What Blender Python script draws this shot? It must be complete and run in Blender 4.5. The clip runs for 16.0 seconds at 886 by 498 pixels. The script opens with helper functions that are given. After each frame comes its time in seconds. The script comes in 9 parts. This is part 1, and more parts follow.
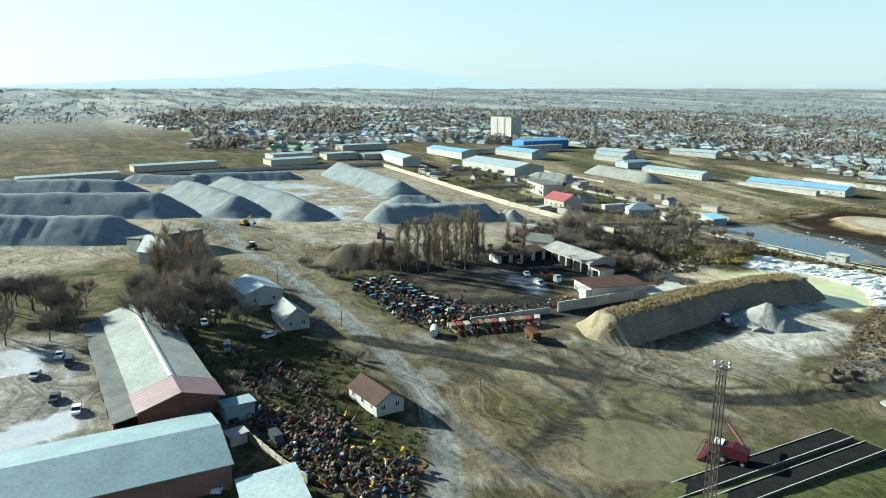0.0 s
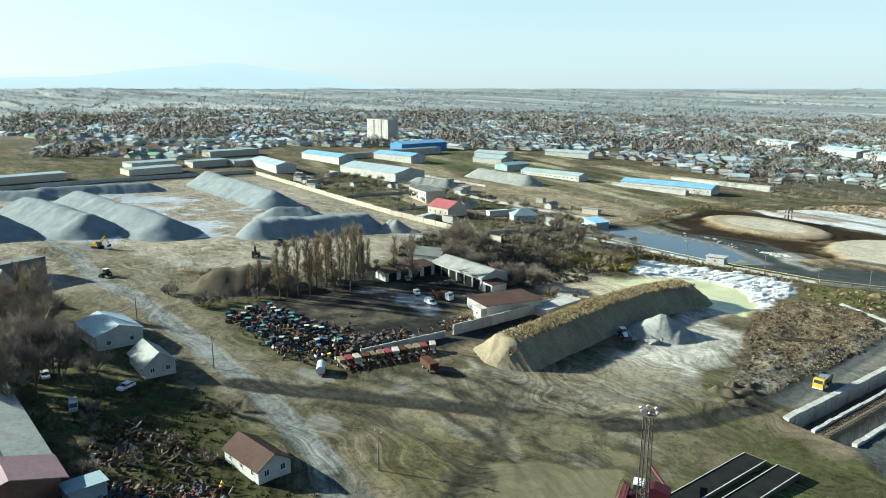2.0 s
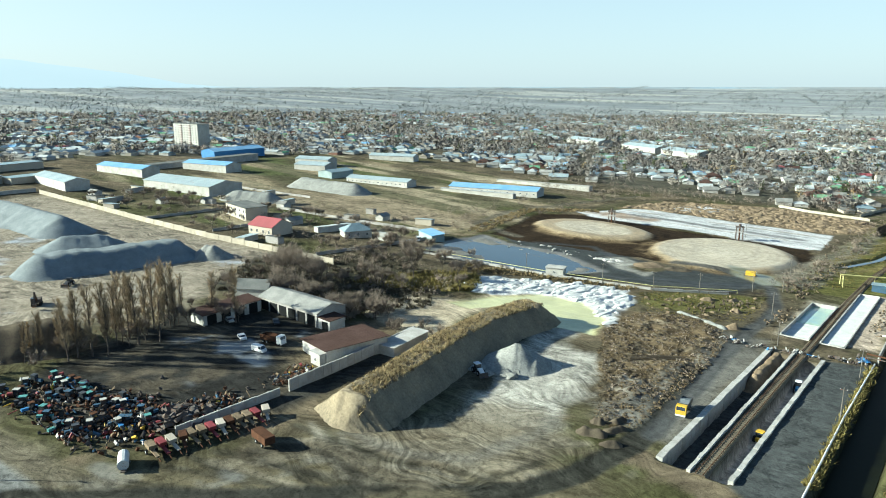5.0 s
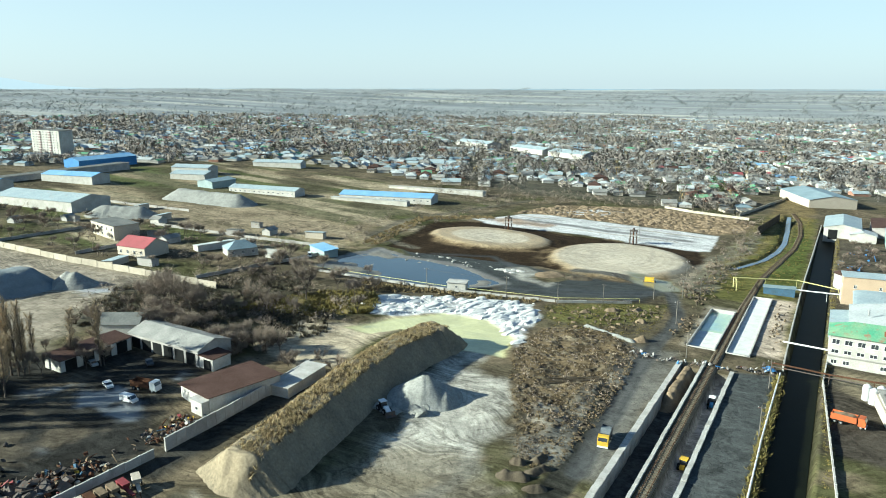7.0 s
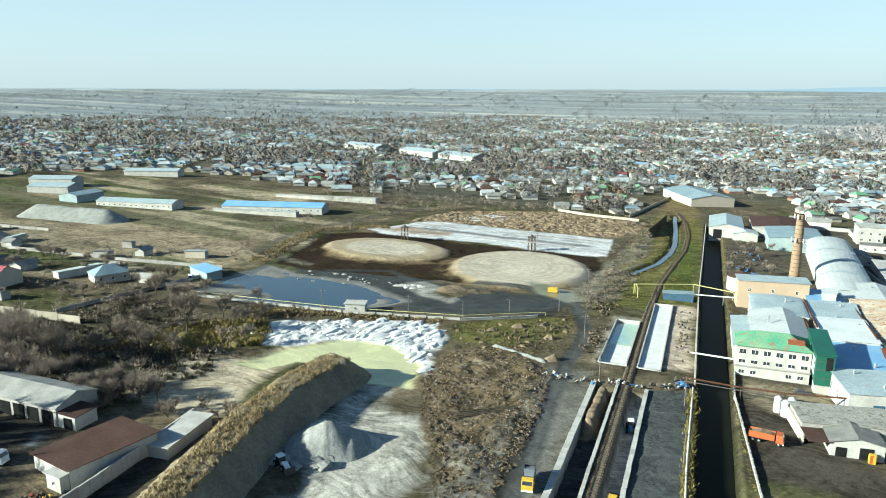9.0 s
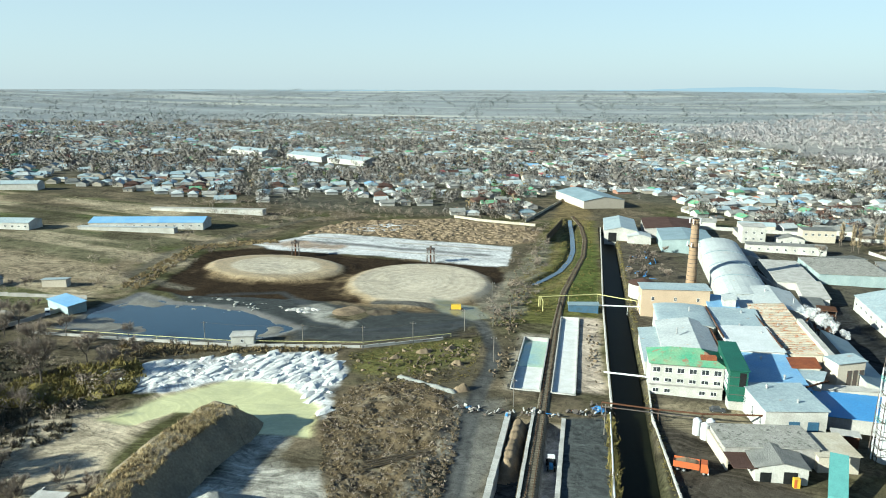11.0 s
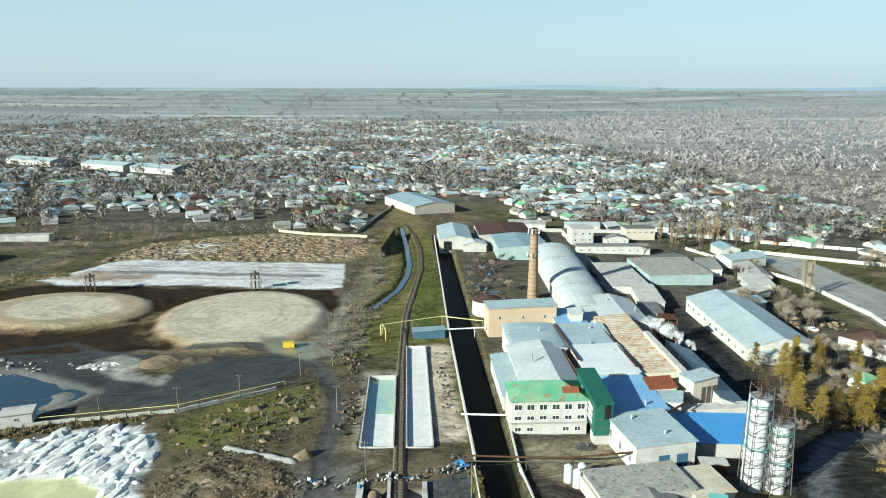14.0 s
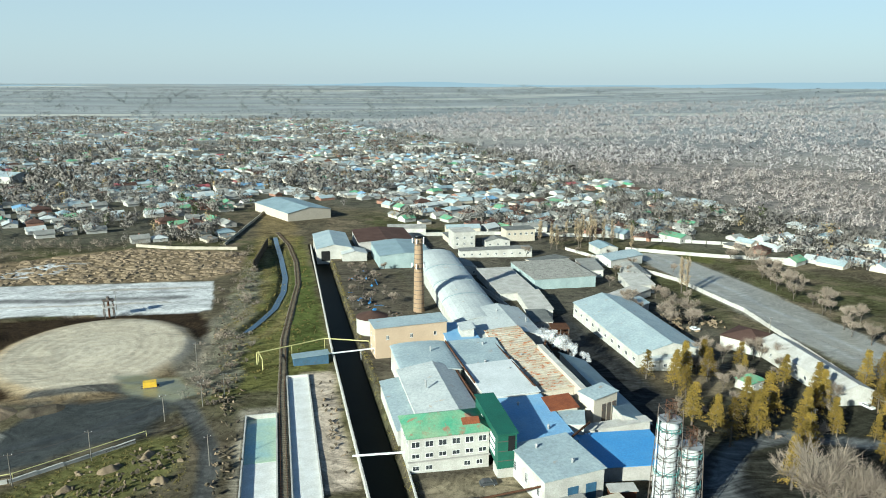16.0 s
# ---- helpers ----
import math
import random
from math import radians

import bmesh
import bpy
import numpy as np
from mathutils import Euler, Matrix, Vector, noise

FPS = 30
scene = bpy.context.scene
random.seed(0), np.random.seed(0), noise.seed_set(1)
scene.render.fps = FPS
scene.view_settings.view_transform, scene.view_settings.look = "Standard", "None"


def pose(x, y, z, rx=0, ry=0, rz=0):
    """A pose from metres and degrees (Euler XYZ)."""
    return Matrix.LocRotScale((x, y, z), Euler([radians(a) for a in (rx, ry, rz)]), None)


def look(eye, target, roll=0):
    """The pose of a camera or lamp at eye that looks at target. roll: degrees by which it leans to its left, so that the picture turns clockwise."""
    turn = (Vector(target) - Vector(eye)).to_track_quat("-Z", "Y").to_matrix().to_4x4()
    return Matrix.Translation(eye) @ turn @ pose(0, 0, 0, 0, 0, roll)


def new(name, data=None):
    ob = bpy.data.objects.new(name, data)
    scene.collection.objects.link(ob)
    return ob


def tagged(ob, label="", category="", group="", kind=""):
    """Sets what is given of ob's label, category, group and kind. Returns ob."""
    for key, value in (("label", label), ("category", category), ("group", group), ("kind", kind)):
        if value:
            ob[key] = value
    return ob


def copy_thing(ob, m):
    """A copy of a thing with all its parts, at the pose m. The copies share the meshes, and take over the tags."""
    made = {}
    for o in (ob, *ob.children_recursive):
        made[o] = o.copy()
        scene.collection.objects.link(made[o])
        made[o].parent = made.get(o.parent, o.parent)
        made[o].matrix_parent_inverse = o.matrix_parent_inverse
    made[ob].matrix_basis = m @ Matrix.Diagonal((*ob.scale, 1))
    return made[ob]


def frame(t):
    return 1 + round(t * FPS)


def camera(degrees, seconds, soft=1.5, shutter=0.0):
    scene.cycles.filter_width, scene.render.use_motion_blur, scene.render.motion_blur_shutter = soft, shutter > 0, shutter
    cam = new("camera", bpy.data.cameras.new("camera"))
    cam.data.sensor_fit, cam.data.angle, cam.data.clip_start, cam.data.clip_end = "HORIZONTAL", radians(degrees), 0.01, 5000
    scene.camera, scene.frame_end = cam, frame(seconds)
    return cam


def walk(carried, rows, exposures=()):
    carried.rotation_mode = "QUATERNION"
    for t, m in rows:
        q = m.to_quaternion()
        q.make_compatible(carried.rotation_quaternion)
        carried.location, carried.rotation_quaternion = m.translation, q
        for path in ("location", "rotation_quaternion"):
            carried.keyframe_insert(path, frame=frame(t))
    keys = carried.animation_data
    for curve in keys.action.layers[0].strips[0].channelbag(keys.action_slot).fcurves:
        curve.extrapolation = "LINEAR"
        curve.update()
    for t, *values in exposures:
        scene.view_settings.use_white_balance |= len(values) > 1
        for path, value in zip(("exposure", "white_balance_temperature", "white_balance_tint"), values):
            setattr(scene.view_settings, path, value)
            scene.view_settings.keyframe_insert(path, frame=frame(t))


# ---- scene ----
cam = camera(63.63, 16.0, soft=1.0)
PATH = [
    (0, (51.057, -269.133, 74.331), (42.417, -264.616, 72.108), 0.04),
    (0.5, (46.847, -267.517, 74.792), (38.408, -262.633, 72.573), 0.02),
    (1, (42.635, -265.819, 75.534), (34.414, -260.578, 73.310), 0.03),
    (1.5, (38.317, -263.928, 76.125), (30.333, -258.332, 73.902), 0.06),
    (2, (34.245, -261.793, 76.733), (26.514, -255.854, 74.506), 0.08),
    (2.5, (30.486, -259.620, 77.531), (23.032, -253.339, 75.298), 0.06),
    (3, (26.524, -256.758, 77.958), (19.358, -250.152, 75.719), 0.03),
    (3.5, (22.769, -254.254, 78.619), (15.896, -247.346, 76.378), -0.01),
    (4, (19.168, -251.653, 79.332), (12.575, -244.478, 77.087), -0.01),
    (6.5, (2.623, -235.881, 82.360), (-2.461, -227.567, 80.119), 0.08),
    (7, (-0.407, -232.152, 82.614), (-5.159, -223.642, 80.381), 0.10),
    (7.5, (-3.141, -228.766, 83.320), (-7.560, -220.078, 81.085), 0.10),
    (8, (-5.994, -224.977, 83.905), (-10.070, -216.122, 81.672), 0.09),
    (8.5, (-8.614, -221.093, 84.505), (-12.333, -212.083, 82.272), 0.06),
    (9, (-11.178, -217.126, 85.162), (-14.540, -207.976, 82.930), 0.11),
    (11.5, (-20.325, -193.772, 88.428), (-21.886, -184.152, 86.191), 0.02),
    (12, (-21.496, -188.879, 89.159), (-22.695, -179.209, 86.910), -0.01),
    (12.5, (-22.821, -184.188, 89.770), (-23.632, -174.478, 87.518), 0.07),
    (13, (-23.672, -179.313, 90.411), (-24.085, -169.579, 88.158), 0.04),
    (13.5, (-24.514, -174.486, 90.971), (-24.470, -164.745, 88.711), 0.00),
    (14, (-25.235, -169.504, 91.505), (-24.748, -159.775, 89.244), 0.05),
    (14.5, (-25.654, -165.011, 92.244), (-24.736, -155.316, 89.972), 0.08),
    (15, (-25.880, -159.952, 92.675), (-24.524, -150.309, 90.398), 0.10),
    (15.5, (-26.007, -155.198, 93.206), (-24.216, -145.629, 90.917), 0.15),
    (16, (-25.938, -150.309, 93.858), (-23.731, -140.832, 91.555), 0.20),
]
import functools

walk(cam, [(t, look(eye, target, roll)) for t, eye, target, roll in PATH],
     exposures=[(0, 1.8, 5600, -10), (4, 1.8, 5650, -8), (9, 1.71, 5600, -8), (12, 1.6, 5600, -8), (16, 1.42, 5550, -7)])

# ---- world and sun ----
SUN_DIR = Vector((-0.79, -0.61, 0.40)).normalized()     # towards the sun, low in the south-west
world = bpy.data.worlds.new("sky")
scene.world = world
world.use_nodes = True
wn = world.node_tree.nodes
sky = wn.new("ShaderNodeTexSky")
sky.sky_type = 'NISHITA'
sky.sun_disc = False
sky.sun_elevation = math.asin(SUN_DIR.z)
sky.sun_rotation = math.atan2(SUN_DIR.x, SUN_DIR.y)
sky.altitude = 200
sky.air_density = 1.0
sky.dust_density = 1.2
sky.ozone_density = 3.5
haze = wn.new("ShaderNodeMix")                          # thin winter haze over the whole sky
haze.data_type = 'RGBA'
up_ = wn.new("ShaderNodeTexCoord")
sep = wn.new("ShaderNodeSeparateXYZ")
thin = wn.new("ShaderNodeMapRange")                     # the haze thins towards the zenith
thin.interpolation_type = 'SMOOTHSTEP'
thin.inputs[1].default_value, thin.inputs[2].default_value = 0.0, 0.5
thin.inputs[3].default_value, thin.inputs[4].default_value = 0.74, 0.03
world.node_tree.links.new(up_.outputs["Generated"], sep.inputs[0])
world.node_tree.links.new(sep.outputs[2], thin.inputs[0])
world.node_tree.links.new(thin.outputs[0], haze.inputs[0])
glow = wn.new("ShaderNodeMix")                          # the haze whitens towards the sun
glow.data_type = 'RGBA'
glow.inputs[6].default_value, glow.inputs[7].default_value = (5.95, 6.2, 6.25, 1), (7.1, 6.7, 6.4, 1)
facing = wn.new("ShaderNodeVectorMath")
facing.operation = 'DOT_PRODUCT'
facing.inputs[1].default_value = SUN_DIR
halo = wn.new("ShaderNodeMapRange")
halo.interpolation_type = 'SMOOTHSTEP'
halo.inputs[1].default_value, halo.inputs[2].default_value = 0.15, 0.95
world.node_tree.links.new(up_.outputs["Generated"], facing.inputs[0])
world.node_tree.links.new(facing.outputs["Value"], halo.inputs[0])
world.node_tree.links.new(halo.outputs[0], glow.inputs[0])
world.node_tree.links.new(glow.outputs[2], haze.inputs[7])
deep = wn.new("ShaderNodeMix")                          # clear winter blue overhead
deep.data_type, deep.blend_type = 'RGBA', 'MULTIPLY'
deep.inputs[0].default_value = 1.0
deep.inputs[7].default_value = (0.92, 1.0, 1.06, 1)
world.node_tree.links.new(sky.outputs[0], deep.inputs[6])
world.node_tree.links.new(deep.outputs[2], haze.inputs[6])
world.node_tree.links.new(haze.outputs[2], wn["Background"].inputs[0])
wn["Background"].inputs[1].default_value = 0.0455
lamp = bpy.data.lights.new("sun", 'SUN')
lamp.energy = 5.0
lamp.angle = radians(0.6)
lamp.color = (1.0, 0.9, 0.76)
sun = new("sun", lamp)
sun.matrix_world = look(SUN_DIR * 500, (0, 0, 0))

# ---- lie of the land: a gentle fall to the north-east ----
SLOPE, UX, UY, REACH, BASE, RIM = 0.0378, 0.7031, 0.7111, 560.0, -0.904, 60.0


def H(x, y):
    fall = -SLOPE * REACH * np.tanh((x * UX + y * UY) / REACH) + BASE
    far_ = np.clip((np.hypot(x, y) - 1400) / 3000, 0, 1) ** 2          # the plain lifts slowly to the horizon
    return fall + (RIM - fall) * far_


def hz(x, y):
    return float(H(x, y))


# ---- materials ----
def mat(name, c1, c2=None, rough=0.85, big=0.25, fine=4.0, bump=0.3, metal=0.0, vary=0.0, stripes=None, rust=None, dark=0.25):
    """Two colours mixed by a large noise, darkened by a fine one; stripes: (axis, per metre) ribs; rust: (colour, amount)."""
    m = bpy.data.materials.new(name)
    m.use_nodes = True
    nt = m.node_tree
    n, l = nt.nodes, nt.links
    bsdf = n["Principled BSDF"]
    bsdf.inputs["Roughness"].default_value = rough
    bsdf.inputs["Metallic"].default_value = metal
    bsdf.inputs["Specular IOR Level"].default_value = 0.5 if rough < 0.4 else 0.2 if rough < 0.7 else 0.03
    c2 = c2 or tuple(c * 0.75 for c in c1)
    c1, c2 = tuple(c * 0.84 for c in c1), tuple(c * 0.84 for c in c2)
    co = n.new("ShaderNodeTexCoord")
    info = n.new("ShaderNodeObjectInfo")
    off = n.new("ShaderNodeVectorMath")
    off.operation = 'ADD'
    l.new(co.outputs["Object"], off.inputs[0])
    sc = n.new("ShaderNodeVectorMath")
    sc.operation = 'SCALE'
    sc.inputs[3].default_value = 37.0
    cmb = n.new("ShaderNodeCombineXYZ")
    for i in range(3):
        l.new(info.outputs["Random"], cmb.inputs[i])
    l.new(cmb.outputs[0], sc.inputs[0])
    l.new(sc.outputs[0], off.inputs[1])
    vec = off.outputs[0]

    def noise_tex(scale, detail=4, rough_=0.6):
        t = n.new("ShaderNodeTexNoise")
        t.inputs["Scale"].default_value = scale
        t.inputs["Detail"].default_value = detail
        t.inputs["Roughness"].default_value = rough_
        l.new(vec, t.inputs["Vector"])
        return t.outputs["Fac"]

    def ramp(fac, a, b, ca, cb):
        r = n.new("ShaderNodeValToRGB")
        r.color_ramp.elements[0].position, r.color_ramp.elements[1].position = a, b
        r.color_ramp.elements[0].color, r.color_ramp.elements[1].color = (*ca, 1), (*cb, 1)
        l.new(fac, r.inputs[0])
        return r.outputs[0]

    def mix(kind, fac, a, b):
        x = n.new("ShaderNodeMix")
        x.data_type, x.blend_type = 'RGBA', kind
        for sock, v in ((x.inputs[0], fac), (x.inputs[6], a), (x.inputs[7], b)):
            if hasattr(v, "is_linked"):
                l.new(v, sock)
            else:
                sock.default_value = v
        return x.outputs[2]

    col = ramp(noise_tex(big), 0.35, 0.68, c1, c2)
    fine_f = noise_tex(fine, 5, 0.7)
    shade = ramp(fine_f, 0.3, 0.75, (1 - dark,) * 3, (1 + dark * 0.4,) * 3)
    col = mix('MULTIPLY', 1.0, col, shade)
    if rust:
        rc, amount = rust
        f = ramp(noise_tex(big * 2.3, 6, 0.65), 0.66 - amount * 0.4, 0.74 - amount * 0.3, (0, 0, 0), (1, 1, 1))
        col = mix('MIX', f, col, (*rc, 1))
    if vary:
        hsv = n.new("ShaderNodeHueSaturation")
        mr = n.new("ShaderNodeMapRange")
        mr.inputs[3].default_value, mr.inputs[4].default_value = 1 - vary, 1 + vary
        l.new(info.outputs["Random"], mr.inputs[0])
        l.new(mr.outputs[0], hsv.inputs["Value"])
        l.new(col, hsv.inputs["Color"])
        col = hsv.outputs[0]
    l.new(col, bsdf.inputs["Base Color"])
    if bump or stripes:
        bp = n.new("ShaderNodeBump")
        bp.inputs["Strength"].default_value = max(bump, 0.05)
        bp.inputs["Distance"].default_value = 0.15
        h = fine_f
        if stripes:
            w = n.new("ShaderNodeTexWave")
            w.bands_direction = stripes[0]
            w.inputs["Scale"].default_value = stripes[1]
            w.inputs["Distortion"].default_value = 0.0
            l.new(co.outputs["Object"], w.inputs["Vector"])
            ad = n.new("ShaderNodeMath")
            ad.operation = 'MULTIPLY_ADD'
            ad.inputs[1].default_value = 1.0
            l.new(w.outputs["Fac"], ad.inputs[0])
            l.new(fine_f, ad.inputs[2])
            h = ad.outputs[0]
        l.new(h, bp.inputs["Height"])
        l.new(bp.outputs[0], bsdf.inputs["Normal"])
    return m


RUST = (0.22, 0.075, 0.03)
M = {}
M["white_wall"] = mat("white_wall", (0.52, 0.505, 0.46), (0.39, 0.375, 0.335), 0.9, 0.2, 3, 0.15, vary=0.08)
M["cream_wall"] = mat("cream_wall", (0.5, 0.445, 0.36), (0.46, 0.41, 0.33), 0.9, 0.2, 3, 0.15, vary=0.1)
M["beige_wall"] = mat("beige_wall", (0.5, 0.385, 0.27), (0.43, 0.33, 0.23), 0.9, 0.15, 3, 0.2)
M["grey_wall"] = mat("grey_wall", (0.42, 0.40, 0.37), (0.3, 0.285, 0.26), 0.9, 0.2, 3, 0.2, vary=0.1)
M["teal_wall"] = mat("teal_wall", (0.33, 0.4, 0.39), (0.25, 0.31, 0.31), 0.7, 0.2, 3, 0.2, stripes=('Y', 1.2))
M["brick_wall"] = mat("brick_wall", (0.3, 0.17, 0.12), (0.22, 0.13, 0.1), 0.9, 0.3, 4, 0.2)
M["roof_light"] = mat("roof_light", (0.41, 0.475, 0.48), (0.32, 0.385, 0.4), 0.5, 0.12, 1.2, 0.12, metal=0.1, stripes=('X', 1.6), rust=((0.27, 0.2, 0.14), 0.1), dark=0.32)
M["roof_white"] = mat("roof_white", (0.5, 0.52, 0.5), (0.4, 0.425, 0.415), 0.55, 0.12, 1.2, 0.1, stripes=('X', 1.6), rust=((0.33, 0.26, 0.19), 0.08), dark=0.3)
M["roof_blue"] = mat("roof_blue", (0.17, 0.34, 0.56), (0.25, 0.41, 0.57), 0.5, 0.1, 2, 0.1, stripes=('X', 1.6))
M["roof_steel"] = mat("roof_steel", (0.27, 0.345, 0.37), (0.2, 0.265, 0.29), 0.62, 0.12, 1.4, 0.12, metal=0.05, stripes=('X', 1.6))
M["roof_slate"] = mat("roof_slate", (0.3, 0.295, 0.27), (0.2, 0.2, 0.185), 0.9, 0.25, 3, 0.3, stripes=('X', 2.5), vary=0.2)
M["roof_green"] = mat("roof_green", (0.1, 0.3, 0.18), (0.22, 0.33, 0.2), 0.7, 0.15, 2, 0.2, stripes=('X', 1.6), rust=((0.2, 0.12, 0.08), 0.3))
M["roof_brown"] = mat("roof_brown", (0.07, 0.043, 0.034), (0.095, 0.06, 0.05), 0.75, 0.15, 2, 0.2, stripes=('X', 1.6))
M["roof_red"] = mat("roof_red", (0.33, 0.09, 0.095), (0.27, 0.08, 0.08), 0.6, 0.15, 2, 0.2, stripes=('X', 1.6))
M["roof_pink"] = mat("roof_pink", (0.27, 0.165, 0.172), (0.21, 0.135, 0.14), 0.6, 0.15, 2, 0.2, stripes=('X', 1.6))
M["roof_rust"] = mat("roof_rust", (0.54, 0.5, 0.41), (0.43, 0.35, 0.24), 0.8, 0.22, 2, 0.3, stripes=('Y', 1.2), rust=((0.3, 0.11, 0.045), 0.36), vary=0.15)
M["roof_moss"] = mat("roof_moss", (0.3, 0.29, 0.25), (0.42, 0.4, 0.36), 0.9, 0.4, 3, 0.6, rust=((0.1, 0.1, 0.085), 0.3), dark=0.45)
M["rust_red"] = mat("rust_red", (0.24, 0.085, 0.04), (0.17, 0.06, 0.035), 0.85, 0.5, 3, 0.3, stripes=('Y', 1.6))
M["roof_cream"] = mat("roof_cream", (0.5, 0.46, 0.37), (0.4, 0.35, 0.26), 0.8, 0.2, 2, 0.2)
M["roof_bleached"] = mat("roof_bleached", (0.62, 0.64, 0.63), (0.52, 0.54, 0.53), 0.55, 0.12, 2, 0.1, stripes=('X', 1.6), rust=((0.4, 0.36, 0.3), 0.04))
M["roof_blue_deep"] = mat("roof_blue_deep", (0.07, 0.24, 0.52), (0.1, 0.28, 0.54), 0.5, 0.1, 2, 0.1, stripes=('X', 1.6))
M["roof_dull"] = mat("roof_dull", (0.36, 0.37, 0.34), (0.28, 0.29, 0.27), 0.75, 0.12, 1.2, 0.12, stripes=('X', 1.6), rust=((0.27, 0.2, 0.14), 0.08), dark=0.3)
M["roof_tar"] = mat("roof_tar", (0.12, 0.125, 0.12), (0.2, 0.2, 0.185), 0.9, 0.2, 2, 0.3)
M["green_cladding"] = mat("green_cladding", (0.02, 0.085, 0.058), (0.025, 0.11, 0.075), 0.5, 0.2, 3, 0.1, stripes=('X', 2.0))
M["concrete"] = mat("concrete", (0.5, 0.48, 0.44), (0.4, 0.385, 0.35), 0.9, 0.3, 4, 0.3, vary=0.1)
M["white_concrete"] = mat("white_concrete", (0.5, 0.485, 0.445), (0.36, 0.345, 0.31), 0.9, 0.3, 4, 0.3, vary=0.08)
M["pole_grey"] = mat("pole_grey", (0.2, 0.185, 0.16), (0.14, 0.13, 0.11), 0.9, 0.5, 5, 0.2)
M["pale_fence"] = mat("pale_fence", (0.48, 0.43, 0.34), (0.38, 0.34, 0.27), 0.9, 0.3, 4, 0.3, vary=0.1)
M["dark_glass"] = mat("dark_glass", (0.03, 0.035, 0.04), (0.05, 0.055, 0.06), 0.12, 0.5, 4, 0.0)
M["blue_door"] = mat("blue_door", (0.05, 0.12, 0.2), (0.04, 0.09, 0.15), 0.6, 0.4, 4, 0.2)
# near-black sheet that stands for the shade inside doorways and hatches
M["dark_opening"] = mat("dark_opening", (0.015, 0.016, 0.016), (0.024, 0.025, 0.025), 0.9, 0.5, 4, 0.0)
M["dark_opening"].node_tree.nodes["Principled BSDF"].inputs["Specular IOR Level"].default_value = 0.0
M["frame_white"] = mat("frame_white", (0.75, 0.75, 0.72), None, 0.7, 0.5, 4, 0.0)
M["chimney_brick"] = mat("chimney_brick", (0.33, 0.235, 0.15), (0.26, 0.18, 0.115), 0.9, 0.3, 5, 0.4)
M["steel"] = mat("steel", (0.5, 0.51, 0.5), (0.38, 0.38, 0.37), 0.45, 0.5, 5, 0.1, metal=0.5, rust=(RUST, 0.05))
M["dark_steel"] = mat("dark_steel", (0.09, 0.085, 0.08), (0.13, 0.1, 0.08), 0.7, 0.5, 5, 0.2, rust=(RUST, 0.15))
M["rusty"] = mat("rusty", (0.11, 0.055, 0.032), (0.07, 0.038, 0.025), 0.9, 0.5, 5, 0.3)
M["tank_white"] = mat("tank_white", (0.6, 0.61, 0.6), (0.5, 0.51, 0.51), 0.45, 0.4, 4, 0.1, metal=0.1, rust=(RUST, 0.0))
M["yellow_paint"] = mat("yellow_paint", (0.66, 0.42, 0.035), (0.5, 0.33, 0.045), 0.5, 0.5, 5, 0.1)
M["orange_paint"] = mat("orange_paint", (0.48, 0.12, 0.035), (0.36, 0.1, 0.04), 0.5, 0.5, 5, 0.1)
M["red_bright"] = mat("red_bright", (0.25, 0.05, 0.055), (0.17, 0.04, 0.04), 0.55, 0.5, 5, 0.1, vary=0.2)
M["red_paint"] = mat("red_paint", (0.055, 0.01, 0.018), (0.07, 0.012, 0.018), 0.55, 0.5, 5, 0.1, vary=0.2)
M["blue_paint"] = mat("blue_paint", (0.06, 0.2, 0.44), (0.05, 0.17, 0.37), 0.55, 0.5, 5, 0.1)
M["white_paint"] = mat("white_paint", (0.8, 0.8, 0.79), (0.7, 0.7, 0.69), 0.4, 0.5, 5, 0.05)
M["dark_paint"] = mat("dark_paint", (0.05, 0.055, 0.06), (0.07, 0.07, 0.075), 0.4, 0.5, 5, 0.05)
M["teal_paint"] = mat("teal_paint", (0.12, 0.3, 0.28), (0.1, 0.25, 0.24), 0.6, 0.5, 5, 0.1)
M["yellow_pipe"] = mat("yellow_pipe", (0.6, 0.56, 0.25), (0.5, 0.46, 0.2), 0.6, 0.5, 5, 0.1)
M["faded_blue"] = mat("faded_blue", (0.07, 0.13, 0.2), (0.06, 0.1, 0.14), 0.7, 0.5, 5, 0.2, rust=(RUST, 0.12))
M["rubber"] = mat("rubber", (0.03, 0.03, 0.03), None, 0.9, 0.5, 5, 0.2)
M["gravel_grey"] = mat("gravel_grey", (0.25, 0.275, 0.28), (0.18, 0.2, 0.205), 0.95, 0.2, 2.5, 0.9)
M["ballast"] = mat("ballast", (0.2, 0.175, 0.13), (0.13, 0.115, 0.085), 0.95, 0.4, 4, 0.8)
M["gravel_pale"] = mat("gravel_pale", (0.33, 0.33, 0.3), (0.25, 0.25, 0.225), 0.95, 0.3, 1.6, 1.0, dark=0.4)
M["berm_soil"] = mat("berm_soil", (0.31, 0.255, 0.17), (0.2, 0.17, 0.12), 0.95, 0.15, 1.6, 1.0, dark=0.4)
M["lime"] = mat("lime", (0.7, 0.7, 0.67), (0.58, 0.57, 0.53), 0.95, 0.3, 2.5, 0.6)
M["rubble_tan"] = mat("rubble_tan", (0.27, 0.205, 0.135), (0.17, 0.13, 0.085), 0.95, 0.3, 2.5, 0.8)
M["dark_soil"] = mat("dark_soil", (0.12, 0.1, 0.07), (0.075, 0.06, 0.045), 0.95, 0.3, 2.5, 0.8)
M["dry_weed"] = mat("dry_weed", (0.2, 0.15, 0.085), (0.11, 0.085, 0.05), 0.95, 0.3, 3, 0.0, vary=0.2)
